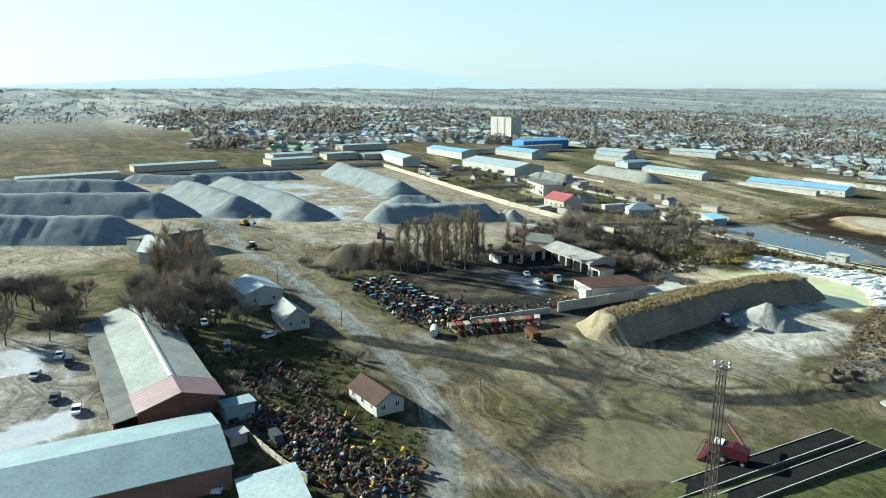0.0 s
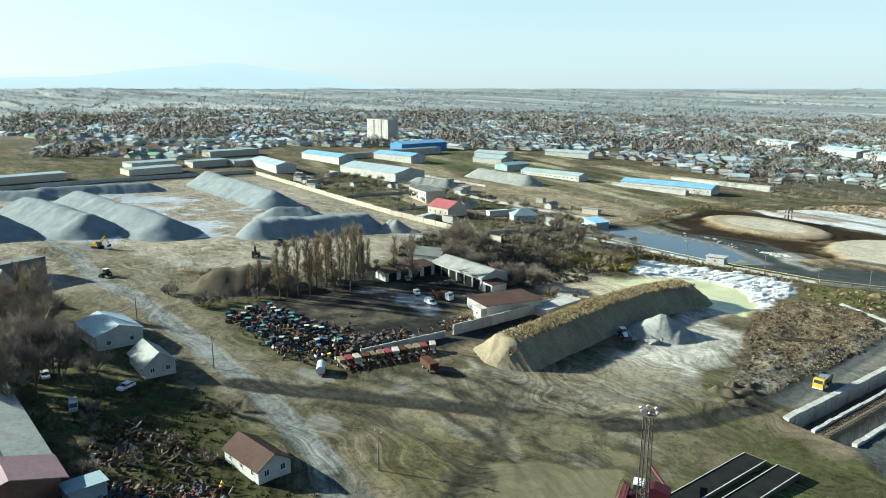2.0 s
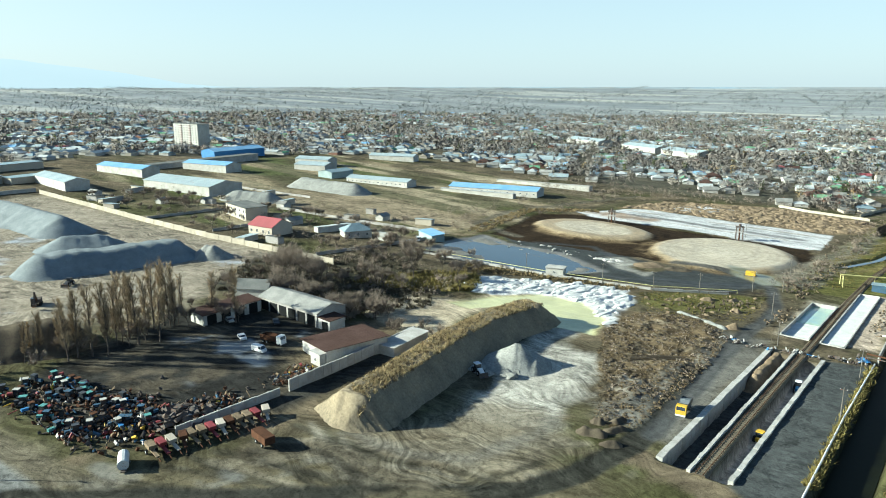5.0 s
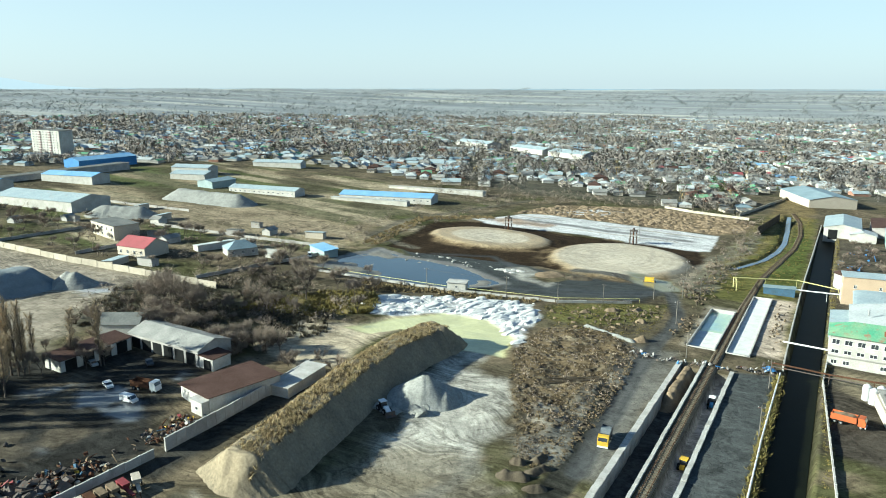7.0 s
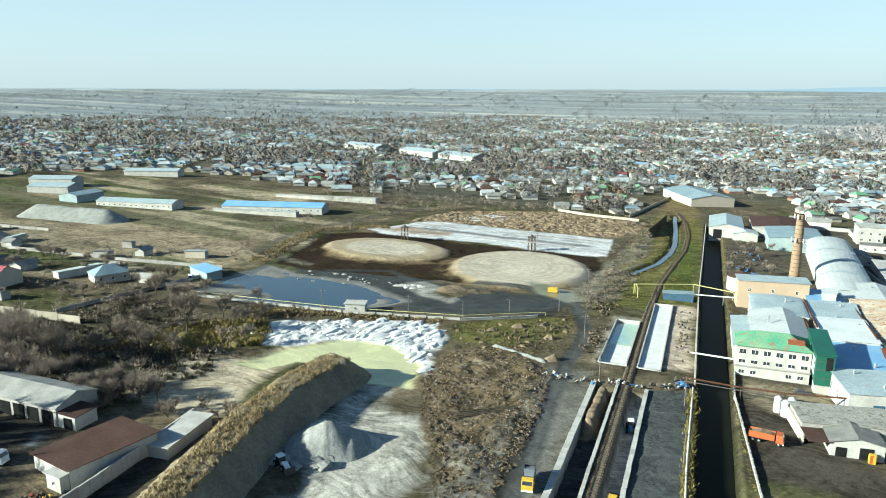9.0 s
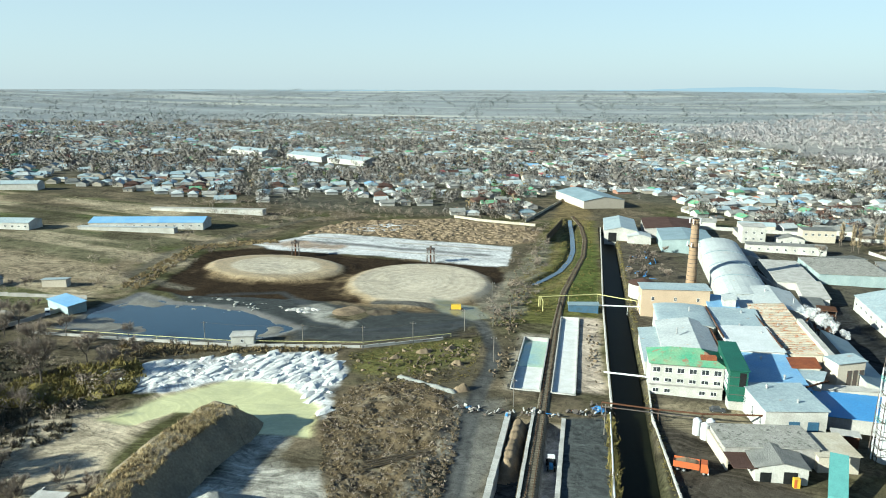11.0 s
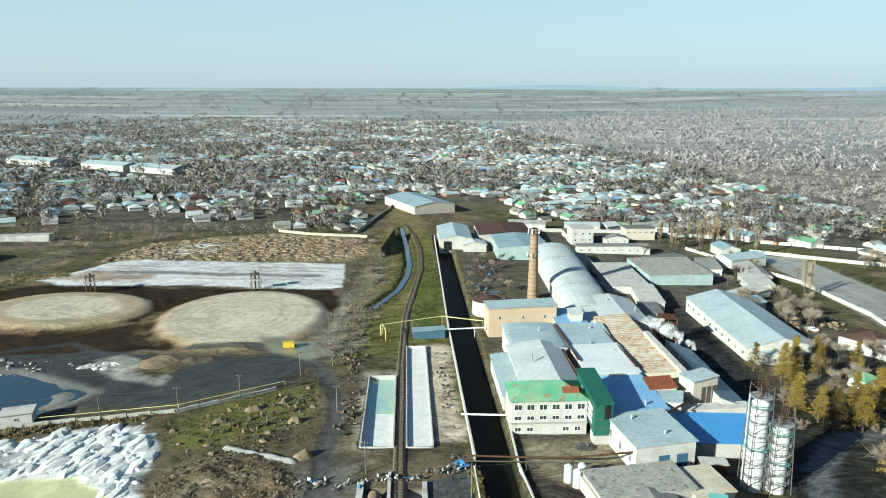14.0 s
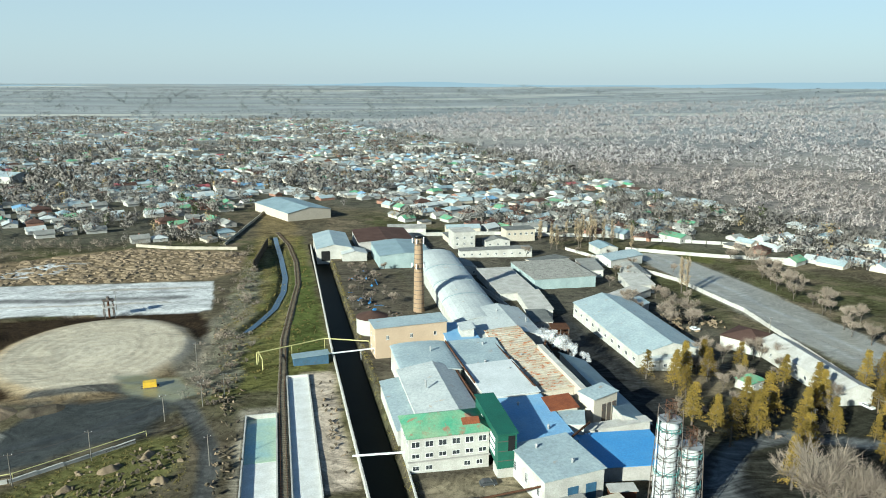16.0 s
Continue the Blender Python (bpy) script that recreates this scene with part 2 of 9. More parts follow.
M["bark"] = mat("bark", (0.13, 0.11, 0.09), (0.085, 0.07, 0.06), 0.95, 1.0, 6, 0.4)
M["twigs"] = mat("twigs", (0.31, 0.255, 0.2), (0.22, 0.18, 0.145), 0.95, 0.3, 3, 0.0, vary=0.2)
M["twigs_poplar"] = mat("twigs_poplar", (0.42, 0.33, 0.21), (0.3, 0.235, 0.15), 0.95, 0.3, 3, 0.0, vary=0.2)
# darker than the other twigs: shade among the scrub put into the colour
M["undergrowth"] = mat("undergrowth", (0.13, 0.11, 0.075), (0.075, 0.066, 0.045), 0.95, 0.3, 3, 0.0, vary=0.2)
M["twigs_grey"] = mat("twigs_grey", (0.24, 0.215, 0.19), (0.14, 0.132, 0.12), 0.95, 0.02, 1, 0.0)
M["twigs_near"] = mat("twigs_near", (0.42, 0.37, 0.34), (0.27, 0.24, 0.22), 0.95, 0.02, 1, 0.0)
# paler and cooler twigs for far woods: distance haze put into the colour
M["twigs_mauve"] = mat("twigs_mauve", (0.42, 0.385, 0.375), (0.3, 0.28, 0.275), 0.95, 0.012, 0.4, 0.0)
M["twigs_hazed"] = mat("twigs_hazed", (0.22, 0.235, 0.235), (0.16, 0.172, 0.175), 0.95, 0.01, 0.4, 0.0)
M["leaf_gold"] = mat("leaf_gold", (0.22, 0.15, 0.03), (0.12, 0.09, 0.022), 0.8, 0.4, 3, 0.0, vary=0.25)
M["leaf_dry"] = mat("leaf_dry", (0.34, 0.26, 0.14), (0.22, 0.17, 0.09), 0.85, 0.4, 3, 0.0, vary=0.2)
M["straw"] = mat("straw", (0.46, 0.36, 0.2), (0.32, 0.25, 0.13), 0.9, 0.4, 3, 0.0)
M["leaf_green"] = mat("leaf_green", (0.05, 0.07, 0.03), (0.08, 0.085, 0.035), 0.8, 0.4, 3, 0.0, vary=0.2)
M["scrub"] = mat("scrub", (0.22, 0.18, 0.06), (0.13, 0.11, 0.045), 0.9, 0.3, 3, 0.0, vary=0.2)


# ---- small mesh kit ----
def part(name, bm, material, parent, label=""):
    me = bpy.data.meshes.new(name)
    bm.to_mesh(me)
    bm.free()
    me.materials.append(material)
    ob = new(name, me)
    ob.parent = parent
    if label:
        tagged(ob, label)
    return ob


def again(ob, m):
    """The same part once more under its parent, at m."""
    o = ob.copy()
    scene.collection.objects.link(o)
    o.parent = ob.parent
    o.matrix_basis = m
    return o


def thing(name, x, y, rot, label, category, group="", dz=0.0, kind=""):
    ob = new(name)
    ob.matrix_basis = pose(x, y, hz(x, y) + dz, 0, 0, rot)
    return tagged(ob, label, category, group, kind)


def single(name, bm, material, x, y, rot, label, category, group="", kind="", dz=0.0):
    ob = part(name, bm, material, None)
    ob.matrix_basis = pose(x, y, hz(x, y) + dz, 0, 0, rot)
    return tagged(ob, label, category, group, kind)


def bx(bm, x0, y0, z0, x1, y1, z1):
    v = [bm.verts.new(p) for p in ((x0, y0, z0), (x1, y0, z0), (x1, y1, z0), (x0, y1, z0),
                                   (x0, y0, z1), (x1, y0, z1), (x1, y1, z1), (x0, y1, z1))]
    for f in ((0, 3, 2, 1), (4, 5, 6, 7), (0, 1, 5, 4), (1, 2, 6, 5), (2, 3, 7, 6), (3, 0, 4, 7)):
        bm.faces.new([v[i] for i in f])
    return v


def box(*a):
    bm = bmesh.new()
    bx(bm, *a)
    return bm


def prism(bm, prof, a, b, axis="y"):
    """A profile of (u, z) drawn out from a to b."""
    f = (lambda u, z, s: (u, s, z)) if axis == "y" else (lambda u, z, s: (s, u, z))
    v0 = [bm.verts.new(f(u, z, a)) for u, z in prof]
    v1 = [bm.verts.new(f(u, z, b)) for u, z in prof]
    n = len(prof)
    faces = [v0[::-1], v1] + [[v0[i], v0[(i + 1) % n], v1[(i + 1) % n], v1[i]] for i in range(n)]
    for face in faces:
        bm.faces.new(face)
    return bm


def rod(bm, p, q, r0, r1=None, n=6):
    p, q = Vector(p), Vector(q)
    r1 = r0 if r1 is None else r1
    d = (q - p).normalized()
    u = d.orthogonal().normalized()
    w = d.cross(u)
    ring = lambda c, r: [bm.verts.new(c + (u * math.cos(2 * math.pi * i / n) + w * math.sin(2 * math.pi * i / n)) * r) for i in range(n)]
    a, b = ring(p, r0), ring(q, r1)
    for i in range(n):
        bm.faces.new((a[i], a[(i + 1) % n], b[(i + 1) % n], b[i]))
    bm.faces.new(a[::-1])
    bm.faces.new(b)
    return bm


def tidy(bm):
    bmesh.ops.recalc_face_normals(bm, faces=bm.faces)
    return bm


# ---- noise on arrays ----
@functools.lru_cache(maxsize=None)
def noise_table(seed):
    return np.random.RandomState(seed).rand(256, 256)


def vnoise(x, y, seed=0):
    tab = noise_table(seed)
    xi, yi = np.floor(x).astype(int), np.floor(y).astype(int)
    fx, fy = x - xi, y - yi
    fx, fy = fx * fx * (3 - 2 * fx), fy * fy * (3 - 2 * fy)
    a, b = tab[xi % 256, yi % 256], tab[(xi + 1) % 256, yi % 256]
    c, d = tab[xi % 256, (yi + 1) % 256], tab[(xi + 1) % 256, (yi + 1) % 256]
    return (a * (1 - fx) + b * fx) * (1 - fy) + (c * (1 - fx) + d * fx) * fy


def fbm(x, y, size, seed=0, octaves=4):
    s, amp, tot = 0.0, 1.0, 0.0
    for o in range(octaves):
        s = s + amp * vnoise(x / size * 2 ** o + 17 * o, y / size * 2 ** o + 5 * o, seed + o)
        tot, amp = tot + amp, amp * 0.55
    return s / tot


# ---- the ground: one sheet ----
def spread(stretches, extra, far):
    """Grid lines: stretches of (from, to, step), then ever wider ones out to the horizon."""
    g = [v for a, b, st in stretches for v in np.arange(a, b - 0.01, st)]
    g = [v for v in g if all(abs(v - e) > 0.35 for e in extra)] + list(extra)
    lo, hi, d = stretches[0][0], stretches[-1][1], 3.0
    while hi < far:
        d *= 1.13
        lo, hi = lo - d, hi + d
        g += [lo, hi]
    return np.array(sorted(g))


gx = spread([(-480, -212, 2.8), (-212, 4, 0.95), (4, 232, 2.6)],
            [-38.4, -37.9, -37.2, -36.6, -31.4, -30.8, -29.9, -29.4, -26.4, -25.9, -25.2, -24.6, -22.6, -22.0, -19.6, -19.1, -9.0, -8.0, 0.6, 1.8], 5200)
gy = spread([(-320, -226, 2.4), (-226, 84, 0.95), (84, 306, 1.8), (306, 470, 3.0)],
            [-109.6, -109.0, -21.8, -21.2, -1.5, -0.9, 46.9, 47.5, 75.9, 76.5], 5200)
GX, GY = np.meshgrid(gx, gy, indexing="ij")
X, Y = GX.ravel(), GY.ravel()
Z = H(X, Y)
R = np.hypot(X, Y)
near = (R < 700)
WARP = (fbm(X, Y, 9, 40) - 0.5) * 2
WARPB = (fbm(X, Y, 30, 50) - 0.5) * 2
COL = np.zeros((len(X), 3))
WET = np.full(len(X), 0.9)


def inside(pts, warp=3.0):
    """Metres inside (+) or outside (-) of an outline, uneven by warp."""
    p = np.array(pts, float)
    q = np.roll(p, -1, 0)
    (x0, y0), (x1, y1) = p.min(0) - 25, p.max(0) + 25
    idx = np.nonzero((X > x0) & (X < x1) & (Y > y0) & (Y < y1))[0]
    x, y = X[idx], Y[idx]
    best = np.full(len(x), 1e9)
    odd = np.zeros(len(x), bool)
    for (ax, ay), (cx, cy) in zip(p, q):
        ex, ey = cx - ax, cy - ay
        t = np.clip(((x - ax) * ex + (y - ay) * ey) / (ex * ex + ey * ey + 1e-9), 0, 1)
        best = np.minimum(best, np.hypot(x - ax - t * ex, y - ay - t * ey))
        if ay != cy:
            odd ^= ((ay > y) != (cy > y)) & (x < ax + (y - ay) / (cy - ay) * ex)
    out = np.full(len(X), -60.0)
    out[idx] = np.where(odd, best, -best) + warp * WARP[idx]
    return out


def along(pts):
    p = np.array(pts, float)
    (x0, y0), (x1, y1) = p.min(0) - 20, p.max(0) + 20
    idx = np.nonzero((X > x0) & (X < x1) & (Y > y0) & (Y < y1))[0]
    x, y = X[idx], Y[idx]
    best = np.full(len(x), 1e9)
    for (ax, ay), (cx, cy) in zip(p[:-1], p[1:]):
        ex, ey = cx - ax, cy - ay
        t = np.clip(((x - ax) * ex + (y - ay) * ey) / (ex * ex + ey * ey + 1e-9), 0, 1)
        best = np.minimum(best, np.hypot(x - ax - t * ex, y - ay - t * ey))
    out = np.full(len(X), 60.0)
    out[idx] = best
    return out


def lay(w, colour, wet=None):
    w = np.clip(w, 0, 1)
    COL[:] = COL * (1 - w[:, None]) + np.array(colour) * w[:, None]
    if wet is not None:
        WET[:] = WET * (1 - w) + wet * w


def zone(pts, colour, soft=3.0, warp=3.0, wet=None, patch=1.0, dz=0.0):
    global Z
    d = inside(pts, warp)
    w = np.clip(0.5 + d / soft, 0, 1) * patch
    lay(w, colour, wet)
    if dz:
        Z = Z + dz * np.clip(0.5 + d / (abs(dz) * 3), 0, 1)
    return d


def road(pts, width, colour, soft=2.5, strength=0.9, wet=None):
    global Z
    d = along(pts) + WARP * 0.6
    bed = np.clip(0.5 + (width / 2 - d) / soft, 0, 1)
    lay(bed * strength, colour, wet)
    lay(np.clip(1 - np.abs(d - width * 0.27) / 0.8, 0, 1) * 0.55 * strength, tuple(c * 0.6 for c in colour))
    Z = Z - 0.12 * bed * strength + 0.12 * np.clip(1 - np.abs(d - width * 0.56) / 0.9, 0, 1) * strength


n1, n2, n3 = fbm(X, Y, 60, 1), fbm(X, Y, 14, 2), fbm(X, Y, 200, 3)
lay(np.ones(len(X)), (0.1, 0.084, 0.054))
lay((n1 - 0.45) * 5, (0.082, 0.08, 0.036))
lay((n2 - 0.52) * 6, (0.165, 0.132, 0.085))
# far country: brown woods and field strips, distance haze put into the soil colour
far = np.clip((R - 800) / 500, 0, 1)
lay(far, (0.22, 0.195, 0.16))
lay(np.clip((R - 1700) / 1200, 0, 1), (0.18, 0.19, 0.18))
# gardens of the town and the river plain
for pts, c in (([(-690, -150), (-600, -62), (-700, 76), (-580, 250), (-560, 416), (-395, 416), (-240, 305), (-96, 312), (-50, 480), (54, 445), (121, 335), (206, 290), (262, 215), (400, 170),
                 (357, 566), (345, 804), (280, 1250), (100, 2000), (-600, 2100), (-1250, 1500), (-1500, 700), (-1150, 100), (-900, -130)], (0.1, 0.094, 0.07)),
               ([(405, 165), (395, 280), (357, 566), (345, 804), (300, 1250), (200, 1700), (900, 2600), (2600, 2600), (2600, 200), (900, 60)], (0.25, 0.225, 0.205))):
    zone(pts, c, 30, 10, patch=0.85)
SAND, PALE, DARK, WHITE = (0.29, 0.25, 0.19), (0.42, 0.395, 0.33), (0.06, 0.056, 0.05), (0.6, 0.595, 0.57)
OLIVE, DRY = (0.09, 0.09, 0.03), (0.22, 0.165, 0.075)
zone([(-456, -308), (-471, -209), (-472, -46), (-294, -46), (-221, -43), (-208, -101), (-202, -143), (-216, -167),
      (-237, -179), (-207, -206), (-248, -237), (-231, -268), (-204, -300)], SAND, 12, 8)
# puddles on the gravel yard, the pale sky's reflection put into their colour
lay(np.clip(inside([(-440, -150), (-300, -60), (-230, -60), (-215, -200), (-280, -215), (-430, -190)], 10) / 8, 0, 1)
    * np.clip((fbm(X, Y, 22, 8) - 0.55) * 9, 0, 1), (0.38, 0.39, 0.39), 0.25)
zone([(-507, 104), (-383, 73), (-303, 83), (-252, 79), (-249, 122), (-215, 245), (-276, 270), (-343, 214), (-407, 225), (-531, 222),
      (-598, 165)], (0.13, 0.12, 0.07), 14, 8)
fields = np.clip(inside([(-600, 60), (-470, -30), (-300, -30), (-215, 30), (-200, 90), (-215, 270), (-300, 290), (-600, 300)], 8) / 10, 0, 1)
for sx, sy, seed, c in ((90, 22, 71, (0.3, 0.24, 0.155)), (60, 14, 72, (0.085, 0.1, 0.035)), (110, 9, 73, (0.36, 0.3, 0.2)), (40, 40, 74, (0.075, 0.065, 0.04))):
    lay(fields * np.clip((vnoise(X / sx + seed, (Y + 0.18 * X) / sy, seed) - 0.58) * 7, 0, 1) * 0.75, c)
zone([(-400, 60), (-330, 40), (-262, 40), (-250, 90), (-300, 115), (-380, 90)], (0.26, 0.21, 0.14), 14, 10, patch=0.8)
zone([(-300, -222), (-180, -216), (-128, -209), (-88, -209), (-66, -213), (-58, -206), (-84, -192), (-100, -180), (-118, -190), (-150, -194), (-185, -192), (-214, -182), (-300, -196)],
     (0.165, 0.143, 0.1), 8, 7, patch=0.9)
zone([(-194, -122), (-182, -106), (-151, -99), (-144, -120), (-122, -140), (-126, -165), (-124, -181), (-148, -187), (-174, -178),
      (-184, -154)], (0.034, 0.033, 0.029), 6, 4)
# scrub belt floor, the bushes' shade put into the soil colour
zone([(-240, -60), (-215, -100), (-150, -84), (-134, -70), (-150, -44), (-178, -20), (-205, -10)], (0.06, 0.055, 0.037), 6, 6, patch=0.9)
zone([(-117, -201), (-114, -179), (-95, -149), (-76, -120), (-48, -127), (-37, -122), (-41, -148), (-44, -161), (-81, -206)],
     (0.125, 0.106, 0.064), 10, 5, patch=0.9)
lay(np.clip(inside([(-192, -150), (-176, -112), (-140, -112), (-126, -160), (-150, -184), (-176, -176)], 4) / 4, 0, 1)
    * np.clip((fbm(X, Y, 9, 82) - 0.5) * 8, 0, 1) * 0.7, (0.12, 0.1, 0.07))
lay(np.clip(inside([(-180, -118), (-150, -103), (-145, -122), (-126, -140), (-128, -160), (-150, -150), (-178, -140)], 4) / 4, 0, 1)
    * np.clip((fbm(X, Y, 13, 81) - 0.54) * 9, 0, 1) * 0.8, (0.15, 0.16, 0.17), 0.22)
zone([(-136, -235), (-133, -219), (-108, -212), (-89, -216), (-69, -212), (-52, -223), (-57, -243), (-89, -243), (-107, -243)], (0.05, 0.05, 0.02), 6, 4, patch=0.85)
zone([(-170, -330), (-156, -273), (-115, -268), (-95, -263), (-79, -300)], (0.24, 0.22, 0.19), 5, 3)
lay(np.clip(inside([(-140, -310), (-150, -280), (-112, -272), (-97, -268), (-85, -300)], 5) / 3, 0, 1) * np.clip((n2 - 0.5) * 9, 0, 1), (0.5, 0.5, 0.5), 0.2)
# quarry floor, slurry pond and lime
zone([(-82, -124), (-85, -98), (-94, -93), (-99, -82), (-95, -67), (-97, -36), (-87, -44), (-89, -59), (-76, -61), (-66, -78), (-63, -97),
      (-62, -112)], PALE, 4, 5)
zone([(-92, -140), (-86, -124), (-84, -110), (-66, -106), (-60, -112), (-50, -116), (-54, -134), (-66, -142), (-80, -150)], (0.22, 0.19, 0.135), 8, 6, patch=0.8)
zone([(-156, -73), (-155, -55), (-138, -45), (-132, -28), (-120, -17), (-122, -36), (-123, -60), (-120, -81), (-130, -87), (-151, -81)],
     (0.42, 0.355, 0.25), 3, 3)
zone([(-157, -22), (-144, -8), (-115, 9), (-96, 13), (-89, -9), (-82, -37), (-101, -20), (-120, -17), (-131, -29), (-142, -33)], WHITE, 2, 4)
zone([(-139, -50), (-132, -34), (-120, -18), (-102, -16), (-87, -29), (-84, -46), (-97, -48), (-113, -40), (-123, -42), (-128, -52)],
     (0.56, 0.54, 0.28), 2, 2, wet=0.3, dz=-0.3)
# shadow of the panel wall painted along the lane beside the bank
zone([(-120, -150), (-123, -112), (-124, -86), (-119, -86), (-116, -112), (-113, -148)], (0.045, 0.043, 0.036), 4, 2)
SOIL = zone([(-84, -37), (-84, -13), (-65, 2), (-50, -17), (-47, -45), (-46, -77), (-47, -97), (-55, -103), (-62, -82), (-74, -60)],
            (0.15, 0.115, 0.07), 2, 4)
Z = Z + np.clip(SOIL / 6, 0, 1) * ((fbm(X, Y, 9, 12) - 0.42) * 3.4 + (fbm(X, Y, 3.2, 13) - 0.5) * 1.2)
lay(np.clip(SOIL / 3, 0, 1) * np.clip((fbm(X, Y, 5, 14) - 0.5) * 9, 0, 1) * 0.75, (0.075, 0.058, 0.036))
lay(np.clip(SOIL / 3, 0, 1) * np.clip((fbm(X, Y, 4, 15) - 0.56) * 10, 0, 1) * 0.7, (0.26, 0.22, 0.15))
lay(np.clip(inside([(-66, -92), (-64, -70), (-54, -66), (-50, -88), (-56, -100)], 4) / 4, 0, 1) * np.clip((fbm(X, Y, 3, 16) - 0.45) * 8, 0, 1) * 0.6, (0.33, 0.31, 0.26))
zone([(-94, 14), (-73, 33), (-53, 43), (-54, 23), (-65, 5), (-83, -3)], (0.12, 0.115, 0.042), 4, 4)
# sludge field with two round stacks
zone([(-189, 63), (-133, 73), (-108, 67), (-69, 72), (-56, 69), (-62, 42), (-94, 24), (-116, 20), (-122, 36), (-147, 44), (-175, 51)],
     (0.056, 0.06, 0.057), 5, 4, wet=0.6)
zone([(-199, 66), (-216, 143), (-185, 169), (-136, 156), (-62, 161), (-53, 132), (-55, 92), (-71, 80), (-109, 72), (-133, 70), (-184, 62)],
     (0.035, 0.024, 0.014), 2, 3, wet=0.8, dz=-0.5)
for cx, cy, ra, rb, core in ((-92, 112, 34, 41, 0.92), (-167, 120, 35, 27, 0.68)):
    d = np.hypot((X - cx) / ra, (Y - cy) / rb)
    ring = 0.5 + 0.5 * np.sin(d * 62 + WARPB * 2.5)
    lay(np.clip((1.22 - d + WARP * 0.16) * 8, 0, 1) * np.clip((fbm(X, Y, 7, 90) - 0.34) * 5, 0, 1) * (Y < cy - 4 + 0.3 * (cx + 130)) * 0.85, (0.17, 0.125, 0.07), 0.8)
    w = np.clip((1.02 - d + WARP * 0.05) * 14, 0, 1)
    lay(w, (0.36, 0.28, 0.17), 0.5)
    lay(np.clip((core - d + WARP * 0.06) * 14, 0, 1), (0.52, 0.45, 0.33))
    lay(np.clip((core * 0.55 - d + WARP * 0.12) * 5, 0, 1) * 0.7, (0.57, 0.5, 0.375))
    lay(w * ring * 0.3, (0.22, 0.17, 0.1))
    Z = Z + 1.5 * np.clip((1.05 - d) * 6, 0, 1)
zone([(-202, 166), (-178, 216), (-60, 212), (-57, 160), (-99, 160), (-149, 162), (-184, 160)], (0.56, 0.555, 0.535), 1.5, 2, wet=0.6)
lay(np.clip(inside([(-195, 172), (-176, 206), (-70, 205), (-66, 172)], 3) / 3, 0, 1)
    * np.clip(1.4 - np.abs((Y - 186 + WARPB * 4) / 3.4), 0, 1) * 0.9, (0.16, 0.155, 0.15), 0.7)
lay(np.clip(inside([(-200, 166), (-190, 190), (-150, 184), (-150, 166)], 5) / 5, 0, 1) * np.clip((fbm(X, Y, 14, 89) - 0.42) * 6, 0, 1) * 0.8, (0.3, 0.2, 0.12))
for yy, half, c in ((201, 2.2, (0.3, 0.24, 0.17)), (176, 1.8, (0.33, 0.28, 0.21)), (193.5, 1.2, (0.2, 0.19, 0.19))):
    lay(np.clip(inside([(-198, 168), (-178, 214), (-61, 210), (-59, 164)], 2) / 2, 0, 1) * np.clip(1.3 - np.abs(Y - yy + WARP * 1.5) / half, 0, 1) * np.clip((fbm(X, Y, 30, 88) - 0.35) * 6, 0, 1) * 0.7, c)
RUB = zone([(-189, 208), (-178, 264), (-112, 302), (-47, 282), (-47, 234), (-62, 216), (-120, 214), (-168, 216)], (0.22, 0.165, 0.1), 5, 4)
zone([(-172, 232), (-150, 262), (-132, 262), (-146, 228)], WHITE, 6, 5)
# canal-side grass and railway strip
zone([(-52, 60), (-52, 150), (-46, 240), (-40, 330), (-12, 330), (-10, 60), (-10, 10), (-20, 70)], (0.125, 0.12, 0.04), 4, 3)
zone([(-40, 240), (-42, 420), (-24, 470), (-14, 460), (-16, 300)], DRY, 6, 4, patch=0.7)
zone([(-24, 90), (-24, 240), (-11, 240), (-11, 90)], (0.09, 0.105, 0.03), 3, 2)
zone([(-64, 90), (-52, 160), (-44, 240), (-36, 240), (-38, 150), (-42, 70), (-54, 60)], (0.22, 0.2, 0.155), 4, 5, patch=0.7)
zone([(-40, -2), (-40, 52), (-28, 52), (-28, -2)], (0.3, 0.265, 0.2), 3, 2)
zone([(-21, 2), (-22, 80), (-11, 80), (-11, 2)], (0.46, 0.38, 0.29), 3, 2)
# roads and hard ground
zone([(-58, -100), (-52, -40), (-54, -12), (-40, -10), (-36, -40), (-37, -100)], (0.16, 0.15, 0.125), 5, 3, wet=0.8)
zone([(-21.8, -110), (-21.8, -18), (-10, -14), (-9, -120)], (0.075, 0.08, 0.076), 1.5, 1)
zone([(2, -60), (2, 3), (26, 3), (28, -14), (18, -16), (40, -60)], (0.07, 0.06, 0.046), 4, 2)
zone([(5, -14), (4, 6), (28, 6), (27, -16), (14, -20)], (0.21, 0.175, 0.115), 3, 3)
zone([(2, 3), (2, 250), (34, 240), (34, 3)], (0.105, 0.09, 0.065), 4, 2)
zone([(34, 60), (34, 330), (150, 330), (150, 60)], (0.1, 0.09, 0.066), 6, 4)
# silo yard and alley: dark asphalt with the shade there put into its colour
zone([(60, -60), (68, 40), (78, 130), (96, 130), (92, 40), (140, 20), (130, -10), (84, -60)], (0.035, 0.036, 0.036), 5, 2)
zone([(84, 0), (90, 34), (130, 34), (160, 10), (120, 0)], (0.06, 0.056, 0.026), 5, 3)
zone([(188, 251), (219, 270), (236, 230), (222, 210)], OLIVE, 4, 2)
